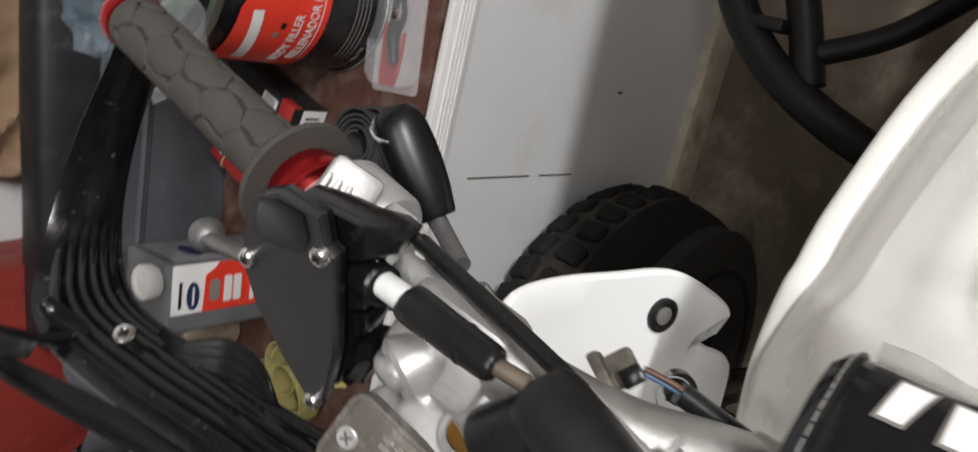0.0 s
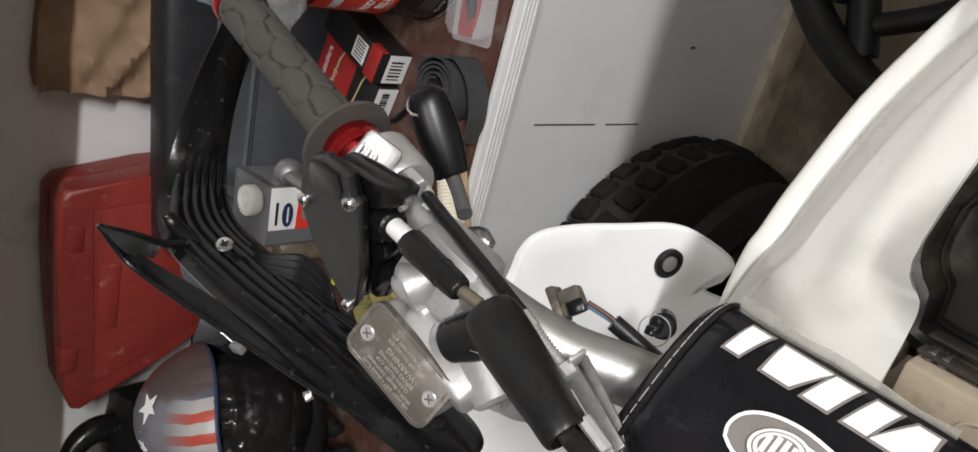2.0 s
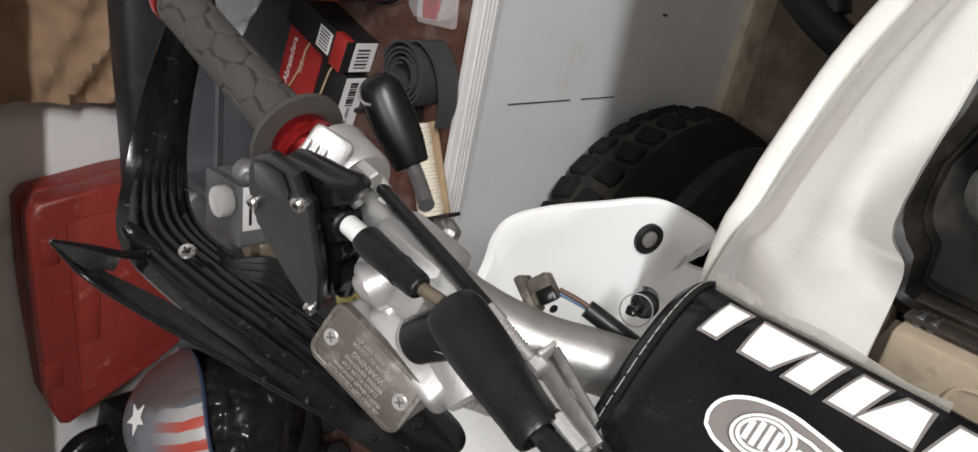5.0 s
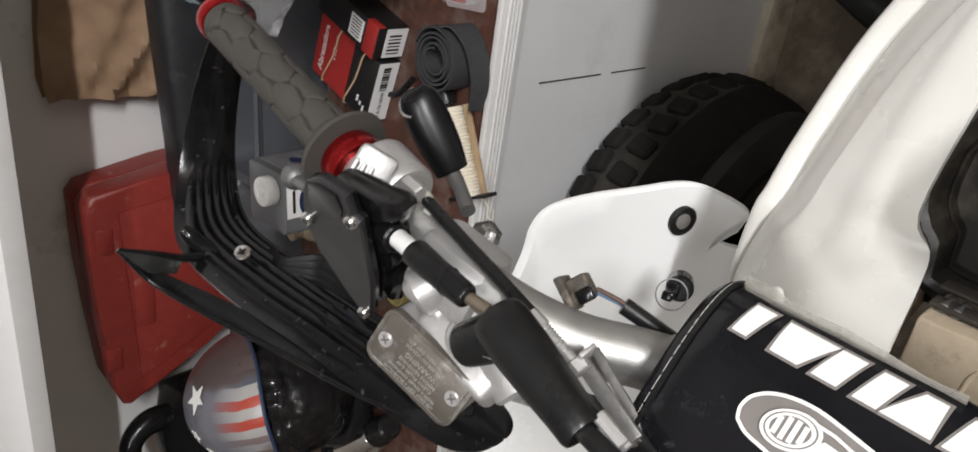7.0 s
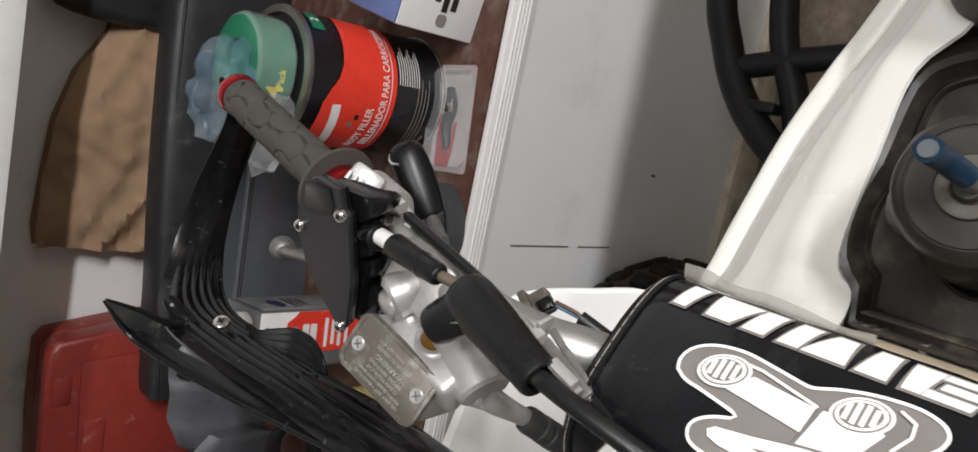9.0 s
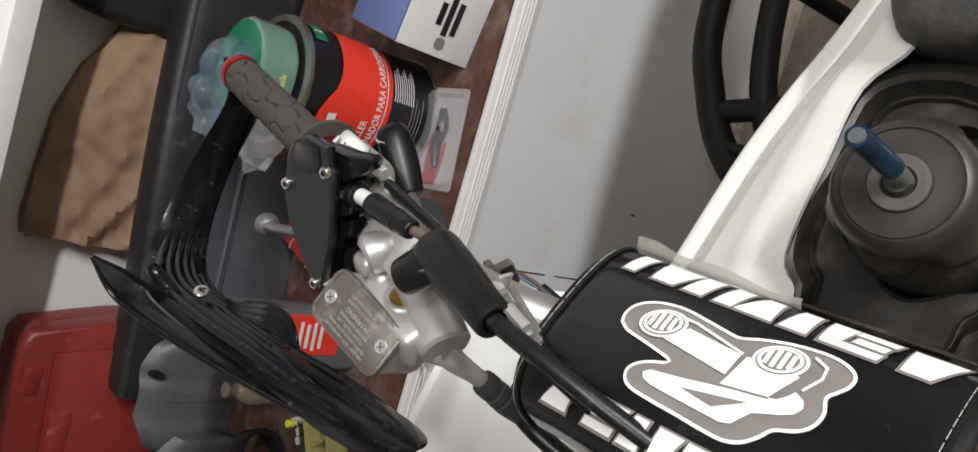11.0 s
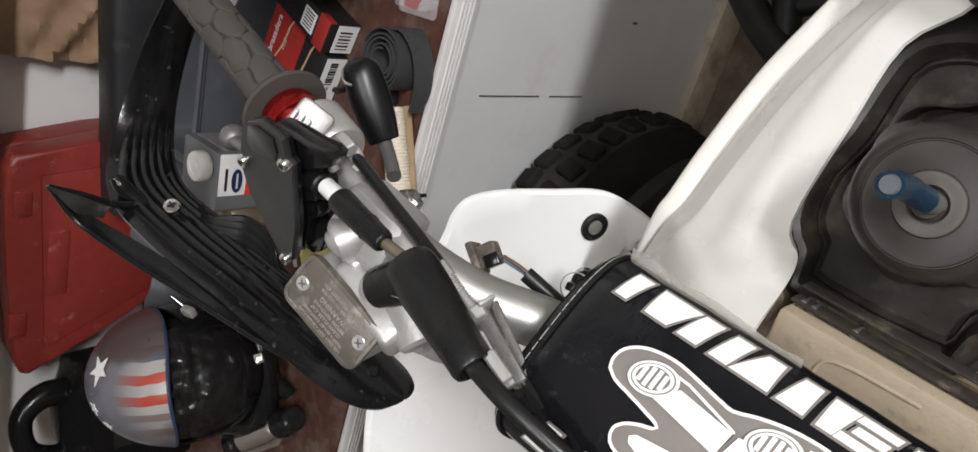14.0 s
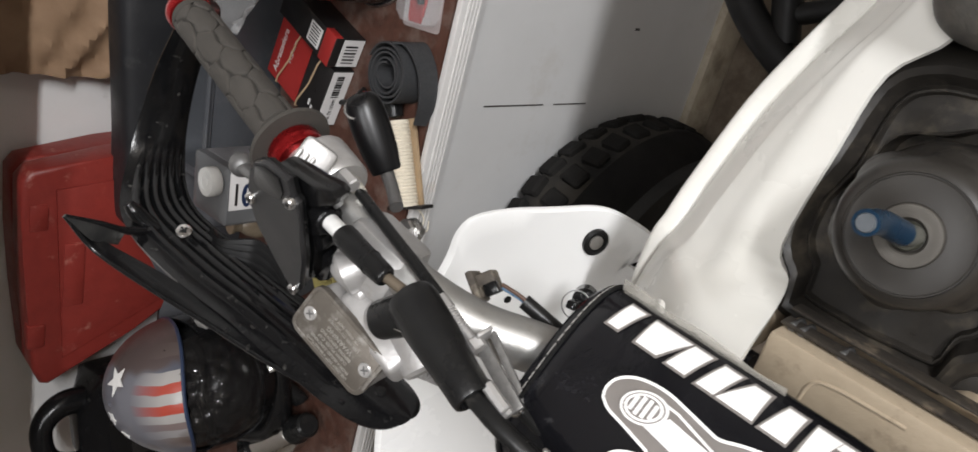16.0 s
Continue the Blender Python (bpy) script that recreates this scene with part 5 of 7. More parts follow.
# engine, forks, wheels: the bike's lower half, under the bodywork
part("engine", B(0.34, 0.20, 0.34, (0.06, CY, 0.50), 0.03, 3), TANK_BLACK, bike, world=True)
for nm, wx in (("rear_wheel", 0.80), ("front_wheel", -0.64)):
    w = part(nm, lathe([(0.20, -0.03), (0.22, -0.045), (0.29, -0.045), (0.325, -0.02), (0.33, 0.0), (0.325, 0.02), (0.29, 0.045), (0.22, 0.045), (0.20, 0.03)], pose(wx, CY, 0.330, 90, 0, 0), 48, caps=False), TYRE, bike, "black knobbly tyre", world=True)
    part("hub", rod((wx, CY - 0.05, 0.33), (wx, CY + 0.05, 0.33), 0.05, 24, bev=0.004), ALLOY, w, world=True)
part("swingarm", tube([(0.2, CY, 0.42), (0.5, CY, 0.38), (0.8, CY, 0.33)], 0.03, 12, 4), ALLOY, bike, world=True)
for sy in (0.09, -0.09):
    part("fork_leg", rod((-0.20, CY + sy, 0.92), (-0.62, CY + sy, 0.33), 0.024, 18), ALLOY, bike, world=True)
# ---- the quad bike parked between the dirt bike and the bench ----
quad = thing("quad_bike", "parked quad bike with white front panel and knobbly tyre", "quad bike", (-0.4, 0.45, 0))
GR_MAT = mat("grey_rubber_grommet", (0.16, 0.15, 0.135), 0.6, scale=80, mix=0.4)


def panel_at(x, z, out=0.0):
    return (x, 0.202 + 0.363 * (z - 0.879) - out, z)


# outline widened so that its white stands in for the brightly lit bench
MIDX = -0.338
HALF = [(-0.338, 1.028), (-0.295, 1.025), (-0.235, 1.014), (-0.194, 1.004), (-0.172, 1.001), (-0.157, 0.990), (-0.149, 0.962), (-0.145, 0.920), (-0.142, 0.888), (-0.145, 0.865), (-0.156, 0.838), (-0.1665, 0.8185), (-0.1735, 0.8115), (-0.1765, 0.8175), (-0.1905, 0.8395), (-0.201, 0.825), (-0.211, 0.800), (-0.235, 0.790), (-0.338, 0.785)]
ring = HALF + [(2 * MIDX - x, z) for x, z in reversed(HALF[1:-1])]
ring = [tuple(p) for p in spline(ring + [ring[0]], 4)[:-1]]
bm = bmesh.new()
sec = []
for k, o in ((0.90, 0.004), (0.985, 0.004), (1.0, 0.0015), (1.0, -0.0015), (0.985, -0.002)):
    sec.append([panel_at(MIDX + (x - MIDX) * k, 0.9 + (z - 0.9) * k, o + 0.10 * (x - MIDX) ** 2 * 0) for x, z in ring])
fp = part("front_panel", loft(sec, bm), QUAD_WHITE, quad, "glossy white plastic front panel, widened in place of the lit bench front", world=True)
pn = Vector((0, -1, 0.363)).normalized()
for gx, gz in ((-0.174, 0.879), (2 * MIDX + 0.174, 0.879)):
    part("grommet", lathe([(0.0125, 0), (0.0125, 0.003), (0.0105, 0.0042), (0.0085, 0.0035), (0.008, 0.002), (0.003, 0.0024)], axes(panel_at(gx, gz, 0.004), (1, 0, 0), pn), 28), BLACK_RUBBER, fp, "black rubber grommet", world=True)
    part("grommet_pin", lathe([(0.0066, 0.002), (0.0066, 0.0036), (0.0050, 0.0042), (0.001, 0.0043)], axes(panel_at(gx, gz, 0.004), (1, 0, 0), pn), 22), GR_MAT, fp, "grey pin head", world=True)
for hx, hz in ((-0.233, 0.944), (-0.322, 0.915)):
    part("rivet_hole", lathe([(0.0036, 0), (0.0034, 0.0005), (0.001, 0.0004)], axes(panel_at(hx, hz, 0.0041), (1, 0, 0), pn), 14), BLACK_RUBBER, fp, world=True)
# key with its wire ring
key = part("key_switch", rod((-0.186, 0.150, 0.945), (-0.181, 0.140, 0.962), 0.0095, 20, bev=0.002), BLACK_PLASTIC, quad, "black ignition key switch", world=True)
part("key_post", B(0.006, 0.007, 0.024, bev=0.001, m=axes((-0.179, 0.138, 0.977), (1, 0, 0), (0.3, -0.3, 0.9))), BLACK_PLASTIC, key, world=True)
km = axes((-0.180, 0.138, 0.975), (1, 0, 0), (0.4, -0.5, 0.7))
part("key_ring", tube([km @ Vector((0.0105 * math.cos(q), 0.0105 * math.sin(q), 0)) for q in (2 * math.pi * i / 24 for i in range(25))], 0.0005, 8, 2, caps=False), DULL_ALLOY, key, world=True)

# front tyre
TC = Vector((-0.50, 0.465, 0.304))
TM = pose(TC.x, TC.y, TC.z, 90, 0, 0)
R0 = 0.292
tyre = part("tyre", lathe([(0.150, -0.075), (0.165, -0.092), (0.215, -0.102), (0.252, -0.100), (0.272, -0.088), (0.272, 0.088), (0.252, 0.100), (0.215, 0.102), (0.165, 0.092), (0.150, 0.075)], TM, 72, caps=False), TYRE, quad, "dusty black knobbly tyre", world=True)
part("tread_floor", lathe([(0.271, -0.088), (0.277, -0.084), (0.287, -0.050), (R0 - 0.001, 0)], TM, 72, caps=False), DUST_TYRE, tyre, "tread grooves filled with tan dust", world=True)
part("sidewall", lathe([(R0 - 0.001, 0), (0.2905, 0.014), (0.284, 0.040), (0.272, 0.066), (0.256, 0.086), (0.236, 0.098), (0.210, 0.104)], TM, 72, caps=False), mat("black_sidewall_rubber", (0.0045, 0.0042, 0.004), 0.8, colour2=(0.009, 0.0084, 0.008), scale=35, mix=0.6, dirt=(0.03, 0.027, 0.022), dirt_scale=25, dirt_amount=0.0, bump=0.3, bump_scale=120, spec=0.2), tyre, "plain black sidewall", world=True)
knob_boxes = []
for i in range(38):
    a = 2 * math.pi * i / 38
    for z0, r_, sz, sx, sk in ((-0.078, 0.278, 0.050, 0.052, 0.35), (-0.026, 0.290, 0.047, 0.046, 0.0)):
        aa = a + sk * 2 * math.pi / 38 + (0.5 * 2 * math.pi / 38 if abs(z0) < 0.05 else 0)
        tilt = 30 * (1 if z0 > 0.05 else -1 if z0 < -0.05 else 0)
        knob_boxes.append((pose(0, 0, 0, 0, 0, math.degrees(aa)) @ pose(r_ - 0.003 + 0.0022 * math.sin(7 * i + 40 * z0), 0.003 * math.sin(5 * i + 90 * z0), z0, 9 * math.sin(11 * i + 30 * z0), -tilt, 0), sx, sz))
shared = {}
for m, sx, sz in knob_boxes:
    if (sx, sz) not in shared:
        shared[(sx, sz)] = mesh_of("knob", B(0.022, sx * 0.68, sz * 0.78, bev=0.004, seg=1), KNOB, False)
    k = new("knob", shared[(sx, sz)])
    k.parent = tyre
    k.matrix_basis = WORLD[quad.name].inverted() @ TM @ m
rimp = part("rim", lathe([(0.04, -0.055), (0.06, -0.06), (0.11, -0.05), (0.145, -0.078), (0.152, -0.075), (0.152, 0.075), (0.10, 0.05)], TM, 48, caps=False), BLACK_PLASTIC, quad, "black steel rim", world=True)
part("axle", rod((TC.x, TC.y - 0.26, TC.z), (TC.x, TC.y + 0.05, TC.z), 0.03, 18), BLACK_PLASTIC, quad, world=True)
part("steering_stem", tube([(-0.40, 0.26, 0.315), (-0.34, 0.25, 0.6), (-0.31, 0.235, 0.86)], 0.02, 14, 5), BLACK_PLASTIC, quad, world=True)

# tubular side bar
BARM = mat("satin_black_tube", (0.0035, 0.0034, 0.0034), 0.5, colour2=(0.008, 0.0078, 0.0075), scale=60, mix=0.4, dirt=(0.04, 0.034, 0.026), dirt_scale=25, dirt_amount=-0.05, bump=0.1, spec=0.25)
nb = part("side_bar", tube([(0.60, 0.44, 0.5), (0.34, 0.44, 0.5), (0.19, 0.430, 0.5), (0.115, 0.402, 0.5), (0.055, 0.368, 0.5), (0.005, 0.318, 0.5), (-0.032, 0.255, 0.5), (-0.060, 0.185, 0.49), (-0.08, 0.12, 0.47)], 0.020, 18, 7), BARM, quad, "black tubular side bar", world=True)
part("inner_bar", tube([(0.60, 0.362, 0.49), (0.30, 0.358, 0.49), (0.15, 0.338, 0.49), (0.06, 0.300, 0.488), (-0.01, 0.272, 0.492)], 0.018, 16, 6), BARM, nb, world=True)
part("cross_bar", tube([(0.088, 0.388, 0.498), (0.11, 0.30, 0.488), (0.13, 0.20, 0.47), (0.14, 0.13, 0.455)], 0.016, 14, 5), BARM, nb, world=True)
part("cross_bar", tube([(0.30, 0.44, 0.5), (0.30, 0.36, 0.49), (0.30, 0.15, 0.45)], 0.016, 14, 5), BARM, nb, world=True)
part("cross_bar", tube([(0.02, 0.285, 0.49), (0.06, 0.21, 0.475), (0.13, 0.14, 0.456)], 0.013, 14, 5), BARM, nb, world=True)
part("foot_peg", B(0.014, 0.05, 0.05, (0.045, 0.335, 0.492), 0.004), BARM, nb, world=True)
part("side_bar_leg", tube([(0.30, 0.40, 0.49), (0.30, 0.36, 0.25), (0.30, 0.30, 0.02)], 0.014, 14, 5), BARM, nb, world=True)
# ---- things on the bench ----
Z = BENCH_Z
CAN_BLACK = mat("printed_black_tin", (0.010, 0.010, 0.011), 0.3, scale=40, mix=0.3, dirt=(0.10, 0.095, 0.09), dirt_scale=60, dirt_amount=-0.05)
CAN_RED = mat("printed_red_tin", (0.62, 0.040, 0.022), 0.32, colour2=(0.55, 0.034, 0.02), scale=25, mix=0.3)
TIN = mat("tin_rim", (0.50, 0.49, 0.47), 0.35, 1.0, scale=80, mix=0.4)
GREEN = mat("printed_green", (0.012, 0.15, 0.075), 0.35, scale=30, mix=0.3)
YELLOW = mat("printed_yellow", (0.70, 0.62, 0.05), 0.45)
CLEAR = mat("thin_clear_plastic", (0.85, 0.88, 0.90), 0.15, scale=30, mix=0.2, alpha=0.14, bump=0.15, bump_scale=60)
BAG_BLUE = mat("clear_plastic_bag", (0.40, 0.46, 0.50), 0.14, colour2=(0.07, 0.20, 0.32), scale=16, mix=0.8, alpha=0.17, bump=0.3, bump_scale=90)
CARD_WHITE = mat("white_card", (0.64, 0.63, 0.62), 0.55, scale=25, mix=0.25, colour2=(0.58, 0.57, 0.56), bump=0.05)
CARD_BLUE = mat("blue_printed_card", (0.13, 0.17, 0.36), 0.45, scale=30, mix=0.4)
CARD_RED = mat("red_printed_card", (0.30, 0.022, 0.020), 0.42, colour2=(0.24, 0.018, 0.016), scale=35, mix=0.4)
CARD_BLACK = mat("black_printed_card", (0.014, 0.013, 0.013), 0.35, scale=30, mix=0.3)
KRAFT = mat("kraft_paper", (0.36, 0.235, 0.145), 0.75, colour2=(0.30, 0.19, 0.115), scale=35, mix=0.5, bump=0.3, bump_scale=40)
CASE_RED = mat("red_blow_moulded_plastic", (0.26, 0.034, 0.026), 0.42, colour2=(0.21, 0.027, 0.021), scale=40, mix=0.5, dirt=(0.40, 0.18, 0.14), dirt_scale=30, dirt_amount=0.05, bump=0.2, bump_scale=160)
VINYL_DK = mat("dark_grey_vinyl", (0.016, 0.0165, 0.0185), 0.45, colour2=(0.022, 0.0225, 0.0245), scale=60, mix=0.4, dirt=(0.07, 0.07, 0.068), dirt_scale=18, dirt_amount=0.1, bump=0.25, bump_scale=300)
TUB_GREY = mat("blue_grey_plastic", (0.078, 0.083, 0.092), 0.5, colour2=(0.064, 0.068, 0.076), scale=30, mix=0.5, dirt=(0.12, 0.12, 0.12), dirt_scale=20, dirt_amount=0.15)
COVER_PLASTIC = mat("scuffed_mid_grey_plastic", (0.075, 0.076, 0.082), 0.45, colour2=(0.055, 0.056, 0.061), scale=25, mix=0.6, dirt=(0.16, 0.15, 0.145), dirt_scale=30, dirt_amount=0.05, bump=0.1, bump_scale=150)
JUG_GREY = mat("grey_jug_plastic", (0.115, 0.118, 0.122), 0.42, colour2=(0.098, 0.10, 0.104), scale=30, mix=0.4)
CAP_WHITE = mat("white_cap_plastic", (0.70, 0.70, 0.68), 0.4, scale=40, mix=0.2)
LABEL_BLUE = mat("blue_label", (0.014, 0.026, 0.075), 0.35)
STRAP = mat("dark_webbing", (0.030, 0.031, 0.033), 0.7, colour2=(0.042, 0.043, 0.045), scale=400, mix=0.6, bump=0.5, bump_scale=900)
CORD = mat("cream_cord", (0.72, 0.66, 0.54), 0.75, colour2=(0.62, 0.56, 0.45), scale=300, mix=0.6, bump=0.5, bump_scale=900)
BAND = mat("tan_rubber_band", (0.45, 0.32, 0.20), 0.5)
YSTRAP = mat("dirty_yellow_webbing", (0.42, 0.36, 0.13), 0.75, colour2=(0.30, 0.26, 0.10), scale=350, mix=0.6, dirt=(0.14, 0.12, 0.06), dirt_scale=40, dirt_amount=0.2, bump=0.5, bump_scale=700)
CHROME = mat("chrome", (0.75, 0.74, 0.73), 0.15, 1.0, scale=60, mix=0.3)

# filler can with tape pack and plastic bag on its lid
CX, CYY, CR, CH = -0.036, 0.755, 0.084, 0.212
can = thing("filler_can", "black and red tin of body filler on the bench", "paint can", (CX, CYY, Z))
part("tin", lathe([(CR - 0.004, 0.0), (CR, 0.003), (CR, 0.006), (CR - 0.002, 0.008), (CR - 0.002, CH - 0.008), (CR, CH - 0.005), (CR, CH - 0.001), (CR - 0.004, CH)], None, 64), CAN_BLACK, can)
part("top_rim", lathe([(CR - 0.009, CH - 0.001), (CR - 0.008, CH + 0.004), (CR + 0.001, CH + 0.004), (CR + 0.002, CH - 0.001), (CR + 0.001, CH - 0.004)], None, 64), TIN, can, "bright tin rim")
part("bottom_rim", lathe([(CR - 0.006, -0.0), (CR + 0.0015, 0.0005), (CR + 0.0015, 0.0045), (CR - 0.001, 0.006)], None, 64, caps=False), TIN, can)


def can_skin(name, outline, material, lift, label=""):
    """A printed patch on the tin: outline in (angle in degrees from the front towards +x, height)."""
    bm = bmesh.new()
    f = bm.faces.new([bm.verts.new((radians(a) * CR, h, 0)) for a, h in outline])
    bmesh.ops.triangulate(bm, faces=[f])
    for _ in range(4):
        bmesh.ops.subdivide_edges(bm, edges=[e for e in bm.edges if e.calc_length() > 0.011], cuts=1)
        bmesh.ops.triangulate(bm, faces=bm.faces[:])
    for v in bm.verts:
        a, r = v.co.x / CR, CR - 0.002 + lift
        v.co = Vector((r * math.sin(a), -r * math.cos(a), v.co.y))
    return part(name, bm, material, can, label)


def can_words(text, size, a, h, lift=0.0016, wide=0.8, material=None):
    bm = lettering(text, size, Matrix(), 0.0002, 0.0, 0, wide)
    for v in bm.verts:
        q, r = radians(a) + v.co.x / CR, CR - 0.002 + lift + v.co.z
        v.co = Vector((r * math.sin(q), -r * math.cos(q), h + v.co.y))
    part("printed_line", bm, material or CARD_WHITE, can)


low, wave = 0.082, [(-110, 0.180), (-85, 0.182), (-55, 0.186), (-35, 0.187), (-15, 0.187), (-3, 0.180), (8, 0.170), (20, 0.165), (35, 0.163), (55, 0.162), (75, 0.158), (110, 0.152)]
can_skin("red_label", [(-110, low), (-75, low), (-40, low), (0, low), (40, low), (75, low), (110, low)] + list(reversed(wave)), CAN_RED, 0.0008, "red printed label")
can_skin("brand_mark", [(-64, 0.150), (-14, 0.161), (-15, 0.173), (-65, 0.163)], CARD_WHITE, 0.0013)
can_words("BODY FILLER", 0.0150, -37, 0.1165)
can_words("RELLENADOR PARA CARROCERIA", 0.0150, 8, 0.0995)
for k, a in enumerate((-34, -26)):
    can_skin("print_spot", [(a, 0.135 - 0.005 * k), (a + 5, 0.135 - 0.005 * k), (a + 5, 0.141 - 0.005 * k), (a, 0.141 - 0.005 * k)], CARD_BLACK if k else PRINT_GREY, 0.0013)
for k in range(3):
    can_skin("small_print", [(-52, 0.0910 - 0.0032 * k), (58, 0.0910 - 0.0032 * k), (58, 0.0898 - 0.0032 * k), (-52, 0.0898 - 0.0032 * k)], CARD_WHITE if k == 0 else CAN_RED, 0.0013)
for k in range(9):
    can_skin("small_print", [(12, 0.078 - 0.0040 * k), (40 + 5 * (k % 3), 0.078 - 0.0040 * k), (40 + 5 * (k % 3), 0.0766 - 0.0040 * k), (12, 0.0766 - 0.0040 * k)], CARD_WHITE, 0.0010)
for k in range(4):
    can_skin("small_print", [(-46, 0.046 - 0.0058 * k), (12 + 9 * (k % 2), 0.046 - 0.0058 * k), (12 + 9 * (k % 2), 0.0446 - 0.0058 * k), (-46, 0.0446 - 0.0058 * k)], PRINT_GREY, 0.0010)
can_words("Net 3 lb", 0.0085, -40, 0.018, material=PRINT_GREY)
can_skin("green_tag", [(50, 0.182), (76, 0.182), (76, 0.200), (50, 0.200)], GREEN, 0.0010)
can_words("2", 0.016, 63, 0.191, 0.0016)

tape = thing("tape_pack", "green shrink-wrapped pack of tape rolls on a tin", "tape pack", (CX + 0.004, CYY + 0.002, Z + CH + 0.004))
part("roll", lathe([(0.058, 0), (0.061, 0.002), (0.061, 0.046), (0.058, 0.048), (0.03, 0.048), (0.03, 0.04)], None, 48), GREEN, tape)
bm = lettering("4", 0.030, Matrix(), 0.0002, 0.0008)
bm2 = lettering("Pack", 0.012, Matrix.Translation((0.016, -0.004, 0)), 0.0002, 0.0002)
for b_, mt in ((bm, YELLOW), (bm2, YELLOW)):
    for v in b_.verts:
        q, r = radians(-22) + v.co.x / 0.061, 0.0616 + v.co.z
        v.co = Vector((r * math.sin(q), -r * math.cos(q), 0.022 + v.co.y))
    part("printed_line", b_, mt, tape)
part("wrap", lathe([(0.0625, 0.001), (0.0635, 0.01), (0.063, 0.045), (0.058, 0.0495)], None, 48, caps=False, wobble=lambda a, z: 1 + 0.012 * math.sin(9 * a + z * 60)), CLEAR, tape, "clear shrink wrap")

bag = thing("plastic_bag", "crumpled clear plastic bag with blue print", "plastic bag", (-0.066, 0.720, Z + CH + 0.053))
bm = bmesh.new()
bmesh.ops.create_icosphere(bm, subdivisions=4, radius=1.0)
for v in bm.verts:
    n = noise.noise(v.co * 2.3) * 0.35 + noise.noise(v.co * 6.0) * 0.16
    c = v.co * (1 + n)
    v.co = Vector((c.x * 0.058, c.y * 0.045, max(c.z, -0.72) * 0.034 + 0.0245))
part("film", bm, BAG_BLUE, bag)
bm = bmesh.new()
bmesh.ops.create_icosphere(bm, subdivisions=3, radius=1.0)
for v in bm.verts:
    c = v.co * (1 + noise.noise(v.co * 3.1) * 0.4)
    v.co = Vector((c.x * 0.045 - 0.035, c.y * 0.016 - 0.048, c.z * 0.03 - 0.012))
part("film_tail", bm, mat("cloudy_bag_film", (0.42, 0.42, 0.42), 0.25, scale=40, mix=0.5, alpha=0.22), bag)

# blister pack lying flat by the edge
bp = thing("blister_pack", "small tool in a clear blister pack on white card", "blister pack", (-0.049, 0.648, Z), 6)
part("card", plate(rounded(0.072, 0.036, 0.006), 0.0012, None, 0), mat("greyed_card", (0.34, 0.30, 0.29), 0.5, colour2=(0.26, 0.22, 0.215), scale=30, mix=0.5), bp, "greyed printed card")
part("card_print", plate(rounded(0.035, 0.014, 0.004), 0.0006, pose(-0.030, 0.012, 0.0012), 0), CARD_RED, bp, "red printed patch")
part("barcode_patch", B(0.006, 0.05, 0.0005, (0.062, 0.0, 0.0015)), PRINT_GREY, bp)
part("blister", plate(rounded(0.064, 0.034, 0.010), 0.016, pose(0, 0, 0.0014), 0.005, seg=3), CLEAR, bp, "clear moulded blister")
part("tool_body", tube([(-0.040, -0.003, 0.008, 0.005), (-0.01, 0.003, 0.008, 0.0075), (0.015, -0.004, 0.009, 0.0085), (0.040, 0.002, 0.008, 0.0055)], 0.007, 12, 4), BLACK_PLASTIC, bp, "small black tool")
part("tool_clip", B(0.012, 0.010, 0.006, (0.014, -0.006, 0.0155), 0.001), STEEL, bp)
part("tool_wire", tube([(-0.055, -0.004, 0.004), (-0.03, -0.008, 0.004), (-0.005, -0.010, 0.004)], 0.002, 8, 4), CARD_RED, bp)

# white and blue carton
bx = thing("carton", "white carton with a blue top on the bench", "box", (0.052, 0.642, Z), -11)
part("carton_body", B(0.16, 0.11, 0.125, (0.08, 0.056, 0.0625), 0.0015), CARD_WHITE, bx)
part("carton_top", B(0.158, 0.108, 0.004, (0.08, 0.056, 0.1268), 0.001), CARD_BLUE, bx, "blue printed top")
for k, (w, h0) in enumerate(((0.030, 0.074), (0.052, 0.060), (0.044, 0.046))):
    part("print_bar", B(w, 0.0008, 0.009, (0.055, 0.0002, h0)), CARD_BLACK, bx)
part("print_emblem", plate(rounded(0.008, 0.008, 0.006), 0.0008, pose(0.018, 0.0006, 0.060, 90, 0, 0)), PRINT_GREY, bx)

# hose-clamp boxes held by bands
hb = thing("clamp_box", "red and black box of hose clamps with rubber bands", "box", (-0.312, 0.782, Z), -15, group="clamp boxes")
part("box_body", B(0.096, 0.145, 0.036, (0.048, 0.0725, 0.018), 0.0012), CARD_BLACK, hb)
part("red_side", B(0.094, 0.086, 0.0012, (0.048, 0.101, 0.0364)), CARD_RED, hb, "red printed panel")
part("white_end", B(0.092, 0.0012, 0.033, (0.048, -0.0004, 0.018)), CARD_WHITE, hb, "white end flap")
for k in range(9):
    part("barcode_bar", B(0.0016 + 0.0010 * (k % 3), 0.0006, 0.012, (0.052 + 0.0042 * k, -0.0013, 0.020)), CARD_BLACK, hb)
part("printed_line", lettering("7.1 EL DE 105MM", 0.008, pose(0.026, -0.0012, 0.018, 90, 0, 0), 0.0002, wide=0.75), CARD_BLACK, hb)
